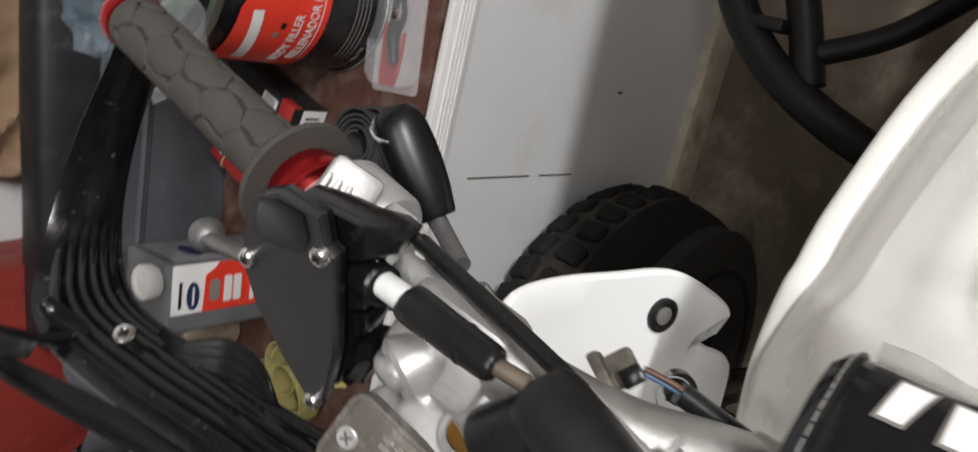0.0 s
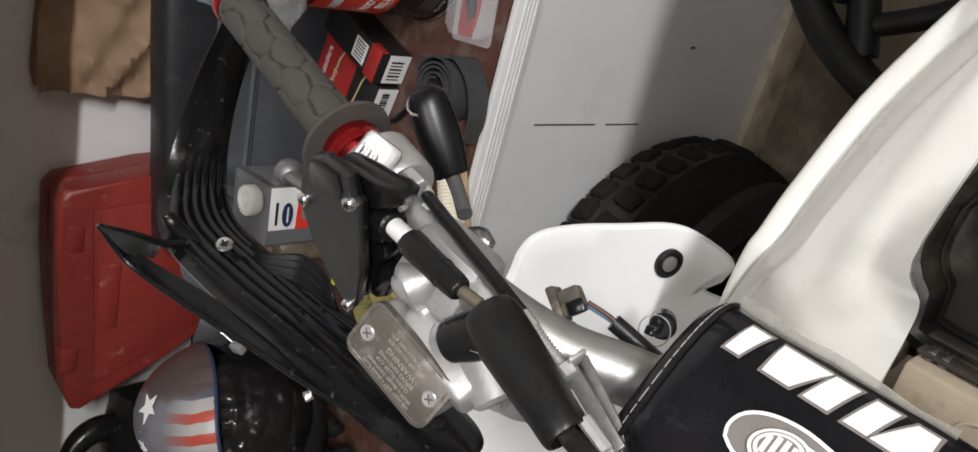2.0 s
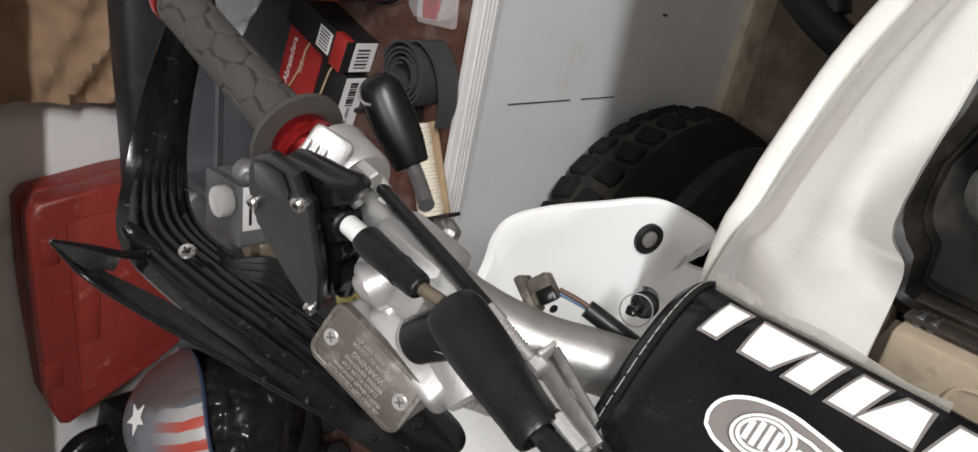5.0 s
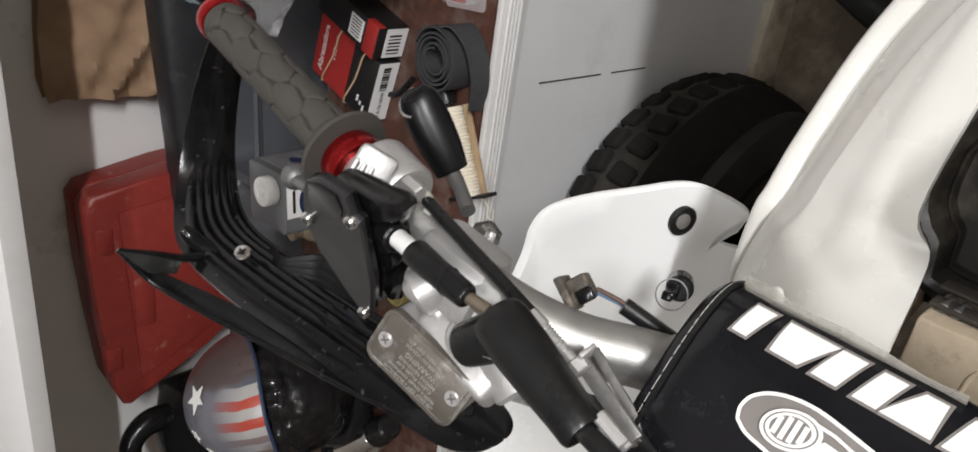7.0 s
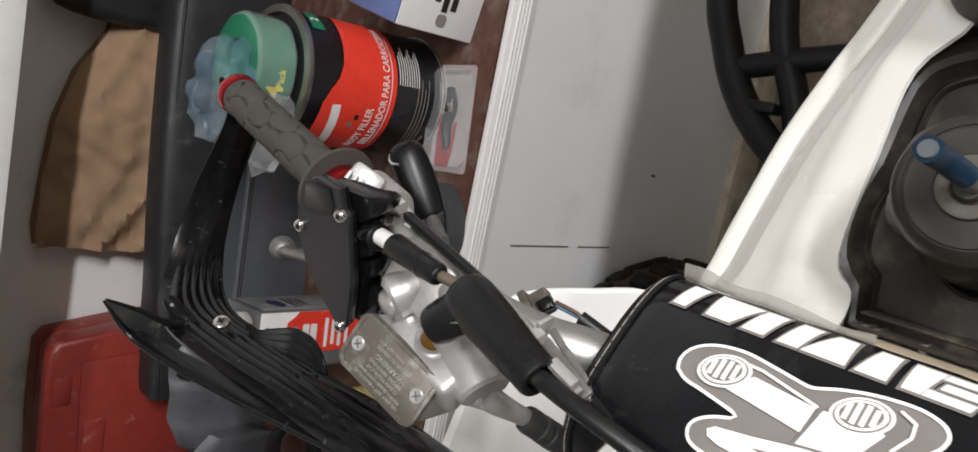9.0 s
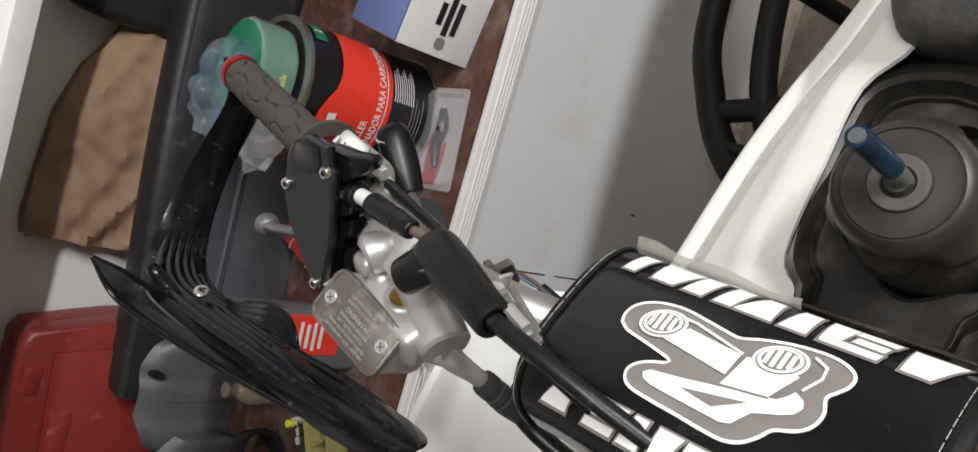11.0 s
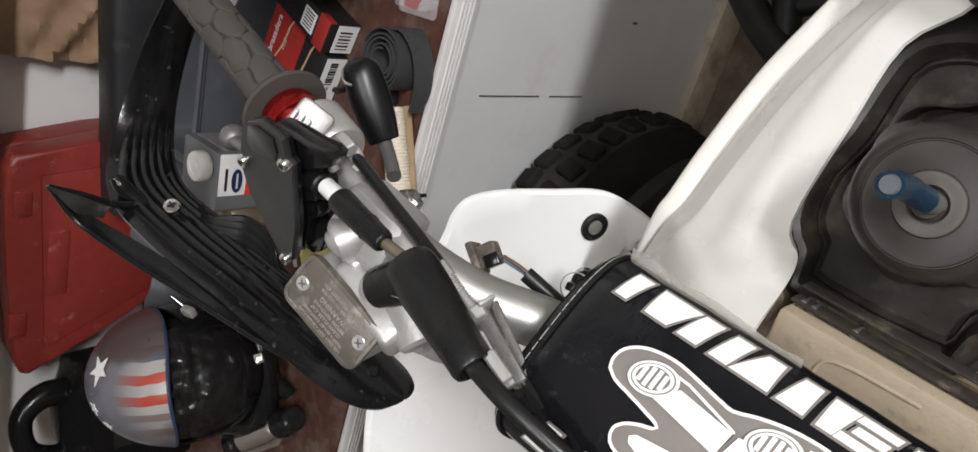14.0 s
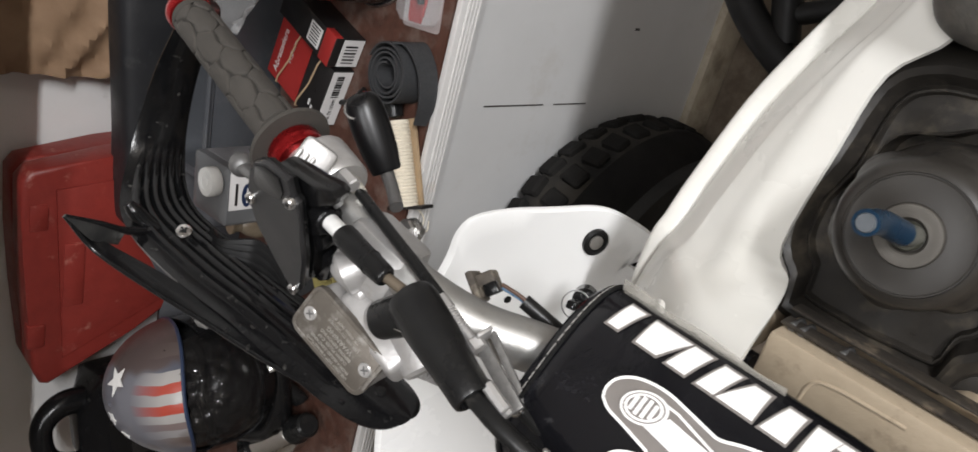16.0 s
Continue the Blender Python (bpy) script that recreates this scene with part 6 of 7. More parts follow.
part("printed_line", lettering("Abrazadera", 0.0165, pose(0.048, 0.126, 0.0372, 0, 0, 0), 0.0002, wide=0.95), CARD_WHITE, hb)
part("printed_line", lettering("11.5 mm", 0.011, pose(0.062, 0.098, 0.0372, 0, 0, 0), 0.0002), CARD_WHITE, hb)
for k, (w, yb) in enumerate(((0.018, 0.016), (0.012, 0.024), (0.020, 0.032))):
    part("print_bar", B(w * 0.5, 0.004, 0.0004, (0.016 + 0.004 * k, yb - 0.004, 0.0363)), CARD_WHITE, hb)
for yb in (0.045, 0.105):
    part("rubber_band", tube([(-0.001, yb + 0.008, 0.002), (-0.001, yb + 0.010, 0.037), (0.048, yb - 0.006, 0.0385), (0.097, yb - 0.014, 0.037), (0.097, yb - 0.012, 0.002)], 0.0014, 8, 3), BAND, hb, "tan rubber band")
h2 = thing("clamp_box", "smaller black and red box with barcode beside the first", "box", (-0.213, 0.756, Z), -15, group="clamp boxes")
part("box_body", B(0.045, 0.14, 0.05, (0.023, 0.07, 0.025), 0.0012), CARD_BLACK, h2)
part("red_edge", B(0.047, 0.026, 0.012, (0.023, 0.014, 0.0445), 0.001), CARD_RED, h2, "red printed edge")
part("white_end", B(0.042, 0.0012, 0.034, (0.023, -0.0005, 0.019)), CARD_WHITE, h2)
for k in range(6):
    part("barcode_bar", B(0.0016 + 0.001 * (k % 2), 0.0006, 0.020, (0.008 + 0.0052 * k, -0.0013, 0.021)), CARD_BLACK, h2)
part("white_patch", B(0.030, 0.030, 0.0008, (0.023, 0.046, 0.0508)), CARD_WHITE, h2)
for k in range(6):
    part("barcode_bar", B(0.0018, 0.022, 0.0004, (0.012 + 0.0045 * k, 0.046, 0.0515)), CARD_BLACK, h2)

# coiled strap
coil = thing("strap_coil", "coil of dark grey webbing strap lying flat", "strap", (-0.181, 0.640, Z), 0)
bm = bmesh.new()
turns = 4.2
pts = []
for i in range(121):
    q = i / 120
    a, r = q * turns * 2 * math.pi, 0.016 + 0.026 * q + 0.0008 * math.sin(q * 40)
    pts.append((r * math.cos(a), r * math.sin(a)))
for r_off in (0,):
    lo = [bm.verts.new((x, y, 0.001)) for x, y in pts]
    hi = [bm.verts.new((x, y, 0.044 + 0.001 * math.sin(i * 0.3))) for i, (x, y) in enumerate(pts)]
    k = [(x * (1 - 0.0026 / math.hypot(x, y)), y * (1 - 0.0026 / math.hypot(x, y))) for x, y in pts]
    lo2 = [bm.verts.new((x, y, 0.001)) for x, y in k]
    hi2 = [bm.verts.new((x, y, 0.044 + 0.001 * math.sin(i * 0.3))) for i, (x, y) in enumerate(k)]
    for i in range(120):
        bm.faces.new((lo[i], lo[i + 1], hi[i + 1], hi[i]))
        bm.faces.new((hi2[i], hi2[i + 1], lo2[i + 1], lo2[i]))
        bm.faces.new((hi[i], hi[i + 1], hi2[i + 1], hi2[i]))
part("strap_roll", bm, STRAP, coil)
part("strap_tail", sheet([[(0.041, 0.0, 0.003), (0.041, 0.0, 0.042)], [(0.046, -0.022, 0.003), (0.045, -0.022, 0.040)], [(0.020, -0.050, 0.003), (0.024, -0.048, 0.036)], [(-0.020, -0.060, 0.003), (-0.016, -0.058, 0.030)], [(-0.052, -0.052, 0.003), (-0.050, -0.052, 0.024)]], 0.0026, n=4), STRAP, coil)

# cord spool
sp = thing("cord_spool", "flat tan board wound with cream cord, lying down", "spool", (-0.291, 0.600, Z), 27.0)
prof = [(0.004, -0.058), (0.016, -0.058), (0.0165, -0.0565)]
for k in range(24):
    z0 = -0.054 + k * 0.0045
    prof += [(0.0162 - 0.0001 * k, z0), (0.0176 - 0.0001 * k, z0 + 0.0022)]
prof += [(0.014, 0.057), (0.004, 0.057)]
part("cord_winding", lathe(prof, pose(0, 0, 0.0178, 0, 90, 0), 24), CORD, sp)
part("spool_core", B(0.116, 0.052, 0.005, (0, 0.006, 0.0048), 0.001), mat("tan_wood", (0.38, 0.27, 0.16), 0.6), sp, "flat tan spool board")
part("spool_end", B(0.005, 0.074, 0.020, (-0.060, 0.002, 0.0102), 0.001), CARD_BLACK, sp)
part("loose_cord", tube([(-0.058, -0.012, 0.012), (-0.075, -0.016, 0.003), (-0.088, -0.010, 0.0014), (-0.094, -0.018, 0.0014), (-0.080, -0.024, 0.0014)], 0.0009, 6, 6), CORD, sp)
knobh = thing("screwdriver", "black ribbed screwdriver with a loose black lead", "screwdriver", (-0.225, 0.648, Z), 30)
part("handle", lathe([(0.006, -0.02), (0.0125, -0.018), (0.0135, 0.0), (0.0125, 0.016), (0.006, 0.02)], pose(0, 0, 0.0135, 0, 90, 0), 20), BLACK_RUBBER, knobh)
part("black_lead", tube([(0.03, 0.07, 0.004), (0.02, 0.12, 0.004), (0.05, 0.20, 0.004), (0.10, 0.30, 0.004)], 0.0042, 10, 6), BLACK_RUBBER, knobh)

# grey jug with white screw cap
jug = thing("paint_jug", "grey plastic jug with white cap and printed label", "jug", (-0.362, 0.752, Z), 6)
jo = []
for k, z in ((0.94, 0.0), (1.0, 0.006), (1.0, 0.200), (0.985, 0.2045), (0.80, 0.2085), (0.55, 0.209)):
    jo.append([(-0.017 + x * k, y * k, z) for x, y in rounded(0.0405, 0.046, 0.007)])
part("jug_body", loft(jo), JUG_GREY, jug)
part("jug_neck", lathe([(0.017, 0.205), (0.017, 0.212)], pose(0.000, -0.022, 0), 28), JUG_GREY, jug)
part("screw_cap", lathe([(0.0185, 0.209), (0.0195, 0.211), (0.0195, 0.2225), (0.0182, 0.225), (0.0120, 0.225), (0.0115, 0.2238), (0.006, 0.2238), (0.0055, 0.225), (0.001, 0.225)], pose(0.000, -0.022, 0), 36), CAP_WHITE, jug, "white ribbed screw cap")
part("front_label", B(0.056, 0.0012, 0.165, (-0.006, -0.0464, 0.1205), 0.0004), CARD_WHITE, jug, "white label")
part("label_red", plate([(-0.034, -0.044), (0.022, -0.044), (0.022, 0.066), (0.016, 0.070), (0.008, 0.082), (-0.034, 0.084)], 0.0008, pose(0, -0.0470, 0.082, 90, 0, 0)), CAN_RED, jug, "red label field")
part("label_oval", plate([(0.0160 * math.cos(q), 0.0075 * math.sin(q)) for q in (2 * math.pi * i / 24 for i in range(24))], 0.0010, pose(-0.014, -0.0472, 0.1785, 90, 0, 0)), LABEL_BLUE, jug, "blue oval mark")
part("oval_bar", B(0.020, 0.0006, 0.0022, (-0.014, -0.0485, 0.1785)), CARD_WHITE, jug)
part("oval_bar", B(0.030, 0.0006, 0.0035, (-0.012, -0.0474, 0.1935)), CARD_BLACK, jug)
part("label_print", plate(rounded(0.0125, 0.006, 0.005), 0.0008, pose(-0.010, -0.0480, 0.1525, 90, 0, 0)), PRINT_GREY, jug)
for k in range(2):
    part("label_print", plate(rounded(0.0150, 0.0048, 0.002), 0.0008, pose(-0.010, -0.0480, 0.136 - 0.012 * k, 90, 0, 0)), CARD_WHITE, jug)
for k in range(4):
    part("label_bar", B(0.040 - 0.006 * (k % 2), 0.0006, 0.005, (-0.008, -0.0483, 0.104 - 0.011 * k)), CARD_WHITE, jug)
part("side_label", B(0.0012, 0.074, 0.150, (0.0238, 0.0, 0.118), 0.0004), mat("pale_grey_label", (0.19, 0.19, 0.20), 0.5, scale=60, mix=0.3), jug, "pale grey side label")
part("side_oval", plate([(0.020 * math.cos(q), 0.010 * math.sin(q)) for q in (2 * math.pi * i / 24 for i in range(24))], 0.0010, pose(0.0243, -0.006, 0.160, 90, 0, 90)), LABEL_BLUE, jug, "blue oval mark")
for k in range(3):
    part("side_bar_print", B(0.0006, 0.050 - 0.008 * k, 0.004, (0.0246, -0.002, 0.138 - 0.010 * k)), CARD_BLACK, jug)

# tub behind
tub = thing("plastic_tub", "dark blue-grey plastic tub standing on the bench", "tub", (-0.30, 0.985, Z), 4)
tub_body = part("tub_body", loft([[(x * k, y * k, z) for x, y in rounded(0.15, 0.055, 0.025)] for k, z in ((0.92, 0), (0.96, 0.006), (1.0, 0.115), (1.05, 0.118), (1.05, 0.128), (0.98, 0.128), (0.94, 0.02))]), TUB_GREY, tub)

part("tub_rim", tube([(x * 1.055, y * 1.055, 0.126) for x, y in rounded(0.15, 0.055, 0.025) + rounded(0.15, 0.055, 0.025)[:1]], 0.004, 8, 1, caps=False), TUB_GREY, tub)

# cushion on edge against the wall
cu = thing("vinyl_cushion", "long dark grey vinyl cushion standing on edge", "cushion", (-0.06, 1.13, Z))
cs = []
for x, k in ((-0.568, 0.3), (-0.566, 0.8), (-0.555, 0.97), (-0.4, 1.0), (-0.2, 1.02), (0, 1.0), (0.2, 1.03), (0.4, 1.0), (0.555, 0.97), (0.566, 0.7)):
    cs.append([(x, 0.042 * k * math.copysign(abs(math.cos(q)) ** 0.55, math.cos(q)) + 0.004 * math.sin(x * 9), 0.108 + 0.108 * min(k, 1.0) * math.copysign(abs(math.sin(q)) ** 0.55, math.sin(q)) - max(math.sin(q), 0) * (0.015 - 0.07 * min(x, 0.1) + 0.004 * math.sin(x * 11))) for q in (2 * math.pi * i / 28 for i in range(28))])
part("cover", loft(cs, n=4), VINYL_DK, cu)
part("piping", tube([(x, -0.036, 0.200 - (0.015 - 0.07 * min(x, 0.1))) for x in (-0.556, -0.4, -0.2, 0, 0.2, 0.4, 0.55)], 0.0022, 8, 4), VINYL_DK, cu)

# kraft paper bag
pb = thing("paper_bag", "creased brown kraft paper bag against the wall", "paper bag", (-0.1, 1.222, Z))
cols = []
for i in range(61):
    x = -0.296 + 0.546 * i / 60
    top = np.interp(x, [-0.296, -0.262, -0.19, -0.085, 0.0, 0.065, 0.25], [0.318, 0.325, 0.320, 0.312, 0.288, 0.245, 0.20])
    row = []
    for j in range(31):
        z = top * j / 30
        fold = x * 9 + z * 16
        crease = 0.012 * noise.noise(Vector((x * 8, z * 7, 1))) + 0.030 * abs(noise.noise(Vector((fold, z * 5, 4)))) + 0.016 * abs(noise.noise(Vector((x * 22 - z * 10, z * 24, 9))))
        bulge = -0.034 * math.sin(math.pi * min(j / 30, 1)) ** 0.7 * math.sin(math.pi * min(max((x + 0.30) / 0.56, 0.02), 1)) ** 0.4
        row.append((x + 0.014 * noise.noise(Vector((z * 9, x * 4, 0))), bulge + crease, z))
    cols.append(row)
part("front_sheet", sheet(cols, 0.0009, n=1), KRAFT, pb)
part("back_sheet", sheet([[(x, 0.036 + 0.15 * y, z) for x, y, z in row] for row in cols], 0.0009, n=1), KRAFT, pb)
bt = thing("black_pouch", "black nylon pouch behind the paper bag", "pouch", (0.07, 1.225, Z))
part("pouch", loft([[(x * k, y * k, z) for x, y in rounded(0.085, 0.028, 0.02)] for k, z in ((0.9, 0), (1.0, 0.02), (1.02, 0.2), (0.95, 0.31), (0.7, 0.345), (0.3, 0.35))], n=3), VINYL_DK, bt)

# red tool case on edge
rc = thing("tool_case", "dusty red blow-moulded tool case standing on edge", "tool case", (-0.718, 1.2, Z))
CASEO = [(0.225, 0.0), (0.205, 0.16), (0.185, 0.293), (0.165, 0.308), (0.05, 0.304), (-0.07, 0.296), (-0.215, 0.284), (-0.252, 0.270), (-0.258, 0.255), (-0.17, 0.105), (-0.105, 0.0)]
part("shell", plate(CASEO, 0.05, pose(0, 0.0, 0, 90, 0, 0), 0.012, seg=3), CASE_RED, rc)
part("shell_back", plate([(x * 0.99, z) for x, z in CASEO], 0.052, pose(0, 0.053, 0, 90, 0, 0), 0.012, seg=3), CASE_RED, rc)
inner = [(0.175, 0.03), (0.150, 0.255), (-0.20, 0.235), (-0.095, 0.03)]
part("raised_panel", plate(inner, 0.006, pose(0, -0.048, 0, 90, 0, 0), 0.004), CASE_RED, rc)
for xl in (0.10, -0.14):
    part("latch", B(0.05, 0.022, 0.03, (xl, -0.0425, 0.280), 0.004), CASE_RED, rc)
part("handle_recess", B(0.13, 0.008, 0.036, (-0.02, -0.0525, 0.222), 0.003), CASE_RED, rc)
# ---- helmet and clutter at the far end of the bench ----
def band_mat(name, bands, axis, scale, rough=0.3, field=None):
    """Printed bands along one local axis: a list of (position, colour)."""
    mt = bpy.data.materials.new(name)
    mt.use_nodes = True
    nt = mt.node_tree
    N, L = nt.nodes, nt.links
    tc, sep, nz = N.new("ShaderNodeTexCoord"), N.new("ShaderNodeSeparateXYZ"), N.new("ShaderNodeTexNoise")
    nz.inputs["Scale"].default_value = 14
    add, mul = N.new("ShaderNodeMath"), N.new("ShaderNodeMath")
    mul.operation, mul.inputs[1].default_value = "MULTIPLY", 0.018
    L.new(tc.outputs["Object"], nz.inputs["Vector"])
    L.new(tc.outputs["Object"], sep.inputs[0])
    L.new(nz.outputs["Fac"], mul.inputs[0])
    L.new(sep.outputs[axis], add.inputs[0])
    L.new(mul.outputs[0], add.inputs[1])
    mr = N.new("ShaderNodeMapRange")
    mr.inputs["From Min"].default_value, mr.inputs["From Max"].default_value = scale
    L.new(add.outputs[0], mr.inputs["Value"])
    cr = N.new("ShaderNodeValToRGB")
    cr.color_ramp.interpolation = "CONSTANT"
    els = cr.color_ramp.elements
    while len(els) < len(bands):
        els.new(0.5)
    for e, (p, c) in zip(els, bands):
        e.position, e.color = p, (*c, 1)
    L.new(mr.outputs["Result"], cr.inputs["Fac"])
    b = N["Principled BSDF"]
    if field:
        colour, ax, lo, hi = field
        m2, mx = N.new("ShaderNodeMapRange"), N.new("ShaderNodeMix")
        m2.inputs["From Min"].default_value, m2.inputs["From Max"].default_value = lo, hi
        a2 = N.new("ShaderNodeMath")
        L.new(sep.outputs[ax], a2.inputs[0])
        L.new(mul.outputs[0], a2.inputs[1])
        L.new(a2.outputs[0], m2.inputs["Value"])
        mx.data_type = "RGBA"
        L.new(m2.outputs["Result"], mx.inputs["Factor"])
        L.new(cr.outputs["Color"], mx.inputs[6])
        mx.inputs[7].default_value = (*colour, 1)
        L.new(mx.outputs[2], b.inputs["Base Color"])
    else:
        L.new(cr.outputs["Color"], b.inputs["Base Color"])
    # worn camouflage blotches over the print
    src = b.inputs["Base Color"].links[0].from_socket
    big, mr2, mx2 = N.new("ShaderNodeTexNoise"), N.new("ShaderNodeMapRange"), N.new("ShaderNodeMix")
    big.inputs["Scale"].default_value, big.inputs["Detail"].default_value = 11, 2
    L.new(tc.outputs["Object"], big.inputs["Vector"])
    mr2.inputs["From Min"].default_value, mr2.inputs["From Max"].default_value = 0.53, 0.60
    mr2.inputs["To Max"].default_value = 0.85
    side = N.new("ShaderNodeMapRange")
    side.inputs["From Min"].default_value, side.inputs["From Max"].default_value, side.inputs["To Max"].default_value = 0.045, 0.085, 0.14
    L.new(sep.outputs[0], side.inputs["Value"])
    tot = N.new("ShaderNodeMath")
    L.new(big.outputs["Fac"], tot.inputs[0])
    L.new(side.outputs["Result"], tot.inputs[1])
    L.new(tot.outputs[0], mr2.inputs["Value"])
    mx2.data_type = "RGBA"
    L.new(mr2.outputs["Result"], mx2.inputs["Factor"])
    L.new(src, mx2.inputs[6])
    mx2.inputs[7].default_value = (0.075, 0.050, 0.043, 1)
    L.new(mx2.outputs[2], b.inputs["Base Color"])
    b.inputs["Roughness"].default_value = rough
    return mt


W_, R_, G_ = (0.34, 0.325, 0.31), (0.36, 0.055, 0.035), (0.10, 0.10, 0.12)
CAMO = (0.075, 0.050, 0.043)
FLAG = band_mat("flag_print", [(0.0, CAMO), (0.18, G_), (0.28, (0.15, 0.12, 0.11)), (0.347, (0.26, 0.25, 0.25)), (0.397, (0.17, 0.13, 0.125)), (0.440, W_), (0.487, R_), (0.537, W_), (0.590, R_), (0.637, W_), (0.697, (0.075, 0.08, 0.105)), (0.757, (0.30, 0.28, 0.27)), (0.803, CAMO), (0.875, (0.17, 0.14, 0.13)), (0.915, CAMO)], 0, (-0.15, 0.15), 0.3, ((0.13, 0.13, 0.15), 1, -0.090, -0.045))
he = thing("helmet", "off-road helmet with stars-and-stripes print and black goggles", "helmet", m=pose(-0.779, 0.835, BENCH_Z, 0, 0, 28))


def dome(rx, ry, rz, at, low, e1, mt, name, nu=48, nv=14, thick=0.004, label=""):
    """A cap of an egg; low(a) is its lower rim's elevation in degrees at azimuth a."""
    rows = []
    for i in range(nu + 1):
        a = 360 * i / nu
        e0 = low(a)
        rows.append([(at[0] + rx * math.cos(radians(a)) * math.cos(e), at[1] + ry * math.sin(radians(a)) * math.cos(e), at[2] + rz * math.sin(e)) for e in (radians(e0 + (e1 - e0) * j / nv) for j in range(nv + 1))])
    part(name, sheet(rows, thick, n=1), mt, he, label)
    return [r[0] for r in rows]


def brow(a):
    d = (a - 270 + 180) % 360 - 180
    return 8 + 27 * math.exp(-(d / 75) ** 2)


edge = dome(0.112, 0.150, 0.140, (0, 0, 0.137), brow, 88, FLAG, "shell", label="shell with flag print and a white star")
part("brow_trim", tube(edge, 0.0032, 8, 2, caps=False), mat("blue_rubber_trim", (0.03, 0.045, 0.09), 0.4), he, "blue edge trim")
dome(0.110, 0.146, 0.130, (0, 0, 0.137), lambda a: -62, -18, BLACK_PLASTIC, "lower_shell")
for a0, a1 in ((-38, 218),):
    rows = [[(0.110 * math.cos(radians(a0 + (a1 - a0) * i / 30)) * math.cos(e), 0.146 * math.sin(radians(a0 + (a1 - a0) * i / 30)) * math.cos(e), 0.137 + 0.130 * math.sin(e)) for e in (radians(-20 + 32 * j / 5) for j in range(6))] for i in range(31)]
    part("side_shell", sheet(rows, 0.004, n=1), BLACK_PLASTIC, he)
part("padding", loft([[(0.098 * k * math.cos(q), 0.130 * k * math.sin(q), z) for q in (2 * math.pi * i / 24 for i in range(24))] for k, z in ((0.7, 0.05), (0.82, 0.09), (0.80, 0.17), (0.62, 0.22))], n=3), mat("dark_foam_padding", (0.008, 0.008, 0.009), 0.9, scale=60, mix=0.5), he, "dark foam padding")
for sx, sy, rr in ((0.037, -0.019, 0.024), (-0.022, 0.000, 0.012), (-0.050, -0.010, 0.009)):
    zz = 0.137 + 0.140 * math.sqrt(max(0, 1 - (sx / 0.112) ** 2 - (sy / 0.150) ** 2))
    sm = axes((sx, sy, zz + 0.0026), (0.9, 0.3, 0), (sx / 0.112 ** 2, sy / 0.150 ** 2, (zz - 0.137) / 0.140 ** 2))
    part("printed_star", plate([((rr if i % 2 == 0 else rr * 0.42) * math.cos(math.pi * i / 5 + 0.3), (rr if i % 2 == 0 else rr * 0.42) * math.sin(math.pi * i / 5 + 0.3)) for i in range(10)], 0.0012, sm), LETTER_WHITE, he, "white star")
part("chin_bar", tube([(-0.105, 0.03, 0.06, 0.030), (-0.098, -0.06, 0.050, 0.022), (-0.05, -0.100, 0.052, 0.021), (0.05, -0.100, 0.052, 0.021), (0.098, -0.06, 0.050, 0.022), (0.105, 0.03, 0.06, 0.030)], 0.03, 16, 5), BLACK_PLASTIC, he, "black chin bar")
LENS = mat("scuffed_smoky_lens", (0.012, 0.012, 0.013), 0.24, colour2=(0.03, 0.03, 0.031), scale=14, mix=0.8, dirt=(0.14, 0.14, 0.14), dirt_scale=22, dirt_amount=0.3, rough_var=0.15)


def egg(a, e, k):
    return (0.112 * k * math.cos(radians(a)) * math.cos(radians(e)), 0.150 * k * math.sin(radians(a)) * math.cos(radians(e)), 0.137 + 0.140 * k * math.sin(radians(e)))


gl = part("goggle_lens", sheet([[egg(270 - 52 + 104 * i / 10, -22 + (46 - 12 * abs(i - 5) / 5) * j / 5, 0.80 + 0.05 * math.sin(math.pi * j / 5)) for j in range(6)] for i in range(11)], 0.003, n=2), LENS, he, "scuffed smoky goggle lens")
rim_pts = [egg(270 - 54 + 108 * i / 10, 26 - 13 * abs(i - 5) / 5, 0.90) for i in range(11)] + [egg(270 + 54 - 108 * i / 10, -25, 0.90) for i in range(11)]
part("goggle_frame", tube(rim_pts + rim_pts[:1], 0.007, 10, 3, caps=False), BLACK_RUBBER, gl, "black goggle frame")
rows = []
for i in range(25):
    row = []
    for j in range(15):
        a_, e_ = 270 - 58 + 116 * i / 24, -24 + 56 * j / 14
        x_, y_, z_ = egg(a_, e_, 0.95)
        w_ = 0.006 * noise.noise(Vector((i * 0.55, j * 0.55, 3))) + 0.010 * abs(noise.noise(Vector((i * 0.9 + j * 0.7, j * 0.4, 7)))) + 0.007 * abs(noise.noise(Vector((i * 1.7, j * 1.1 + i * 0.4, 2))))
        row.append((x_, y_ - w_, z_ + w_))
    rows.append(row)
part("film", sheet(rows, 0.0006, n=2), mat("crinkled_smoky_film", (0.018, 0.017, 0.017), 0.10, alpha=0.45, scale=40, mix=0.2, bump=0.12, bump_scale=60), gl, "crinkled clear plastic film")
part("strap_buckle", B(0.022, 0.012, 0.016, bev=0.003, m=axes((0.113, -0.118, 0.172), (0.3, -1, 0.1), (0.8, -0.3, 0.5))), mat("worn_silver_buckle", (0.5, 0.49, 0.47), 0.35, 0.5, scale=120, mix=0.5), gl, "worn silver strap buckle")
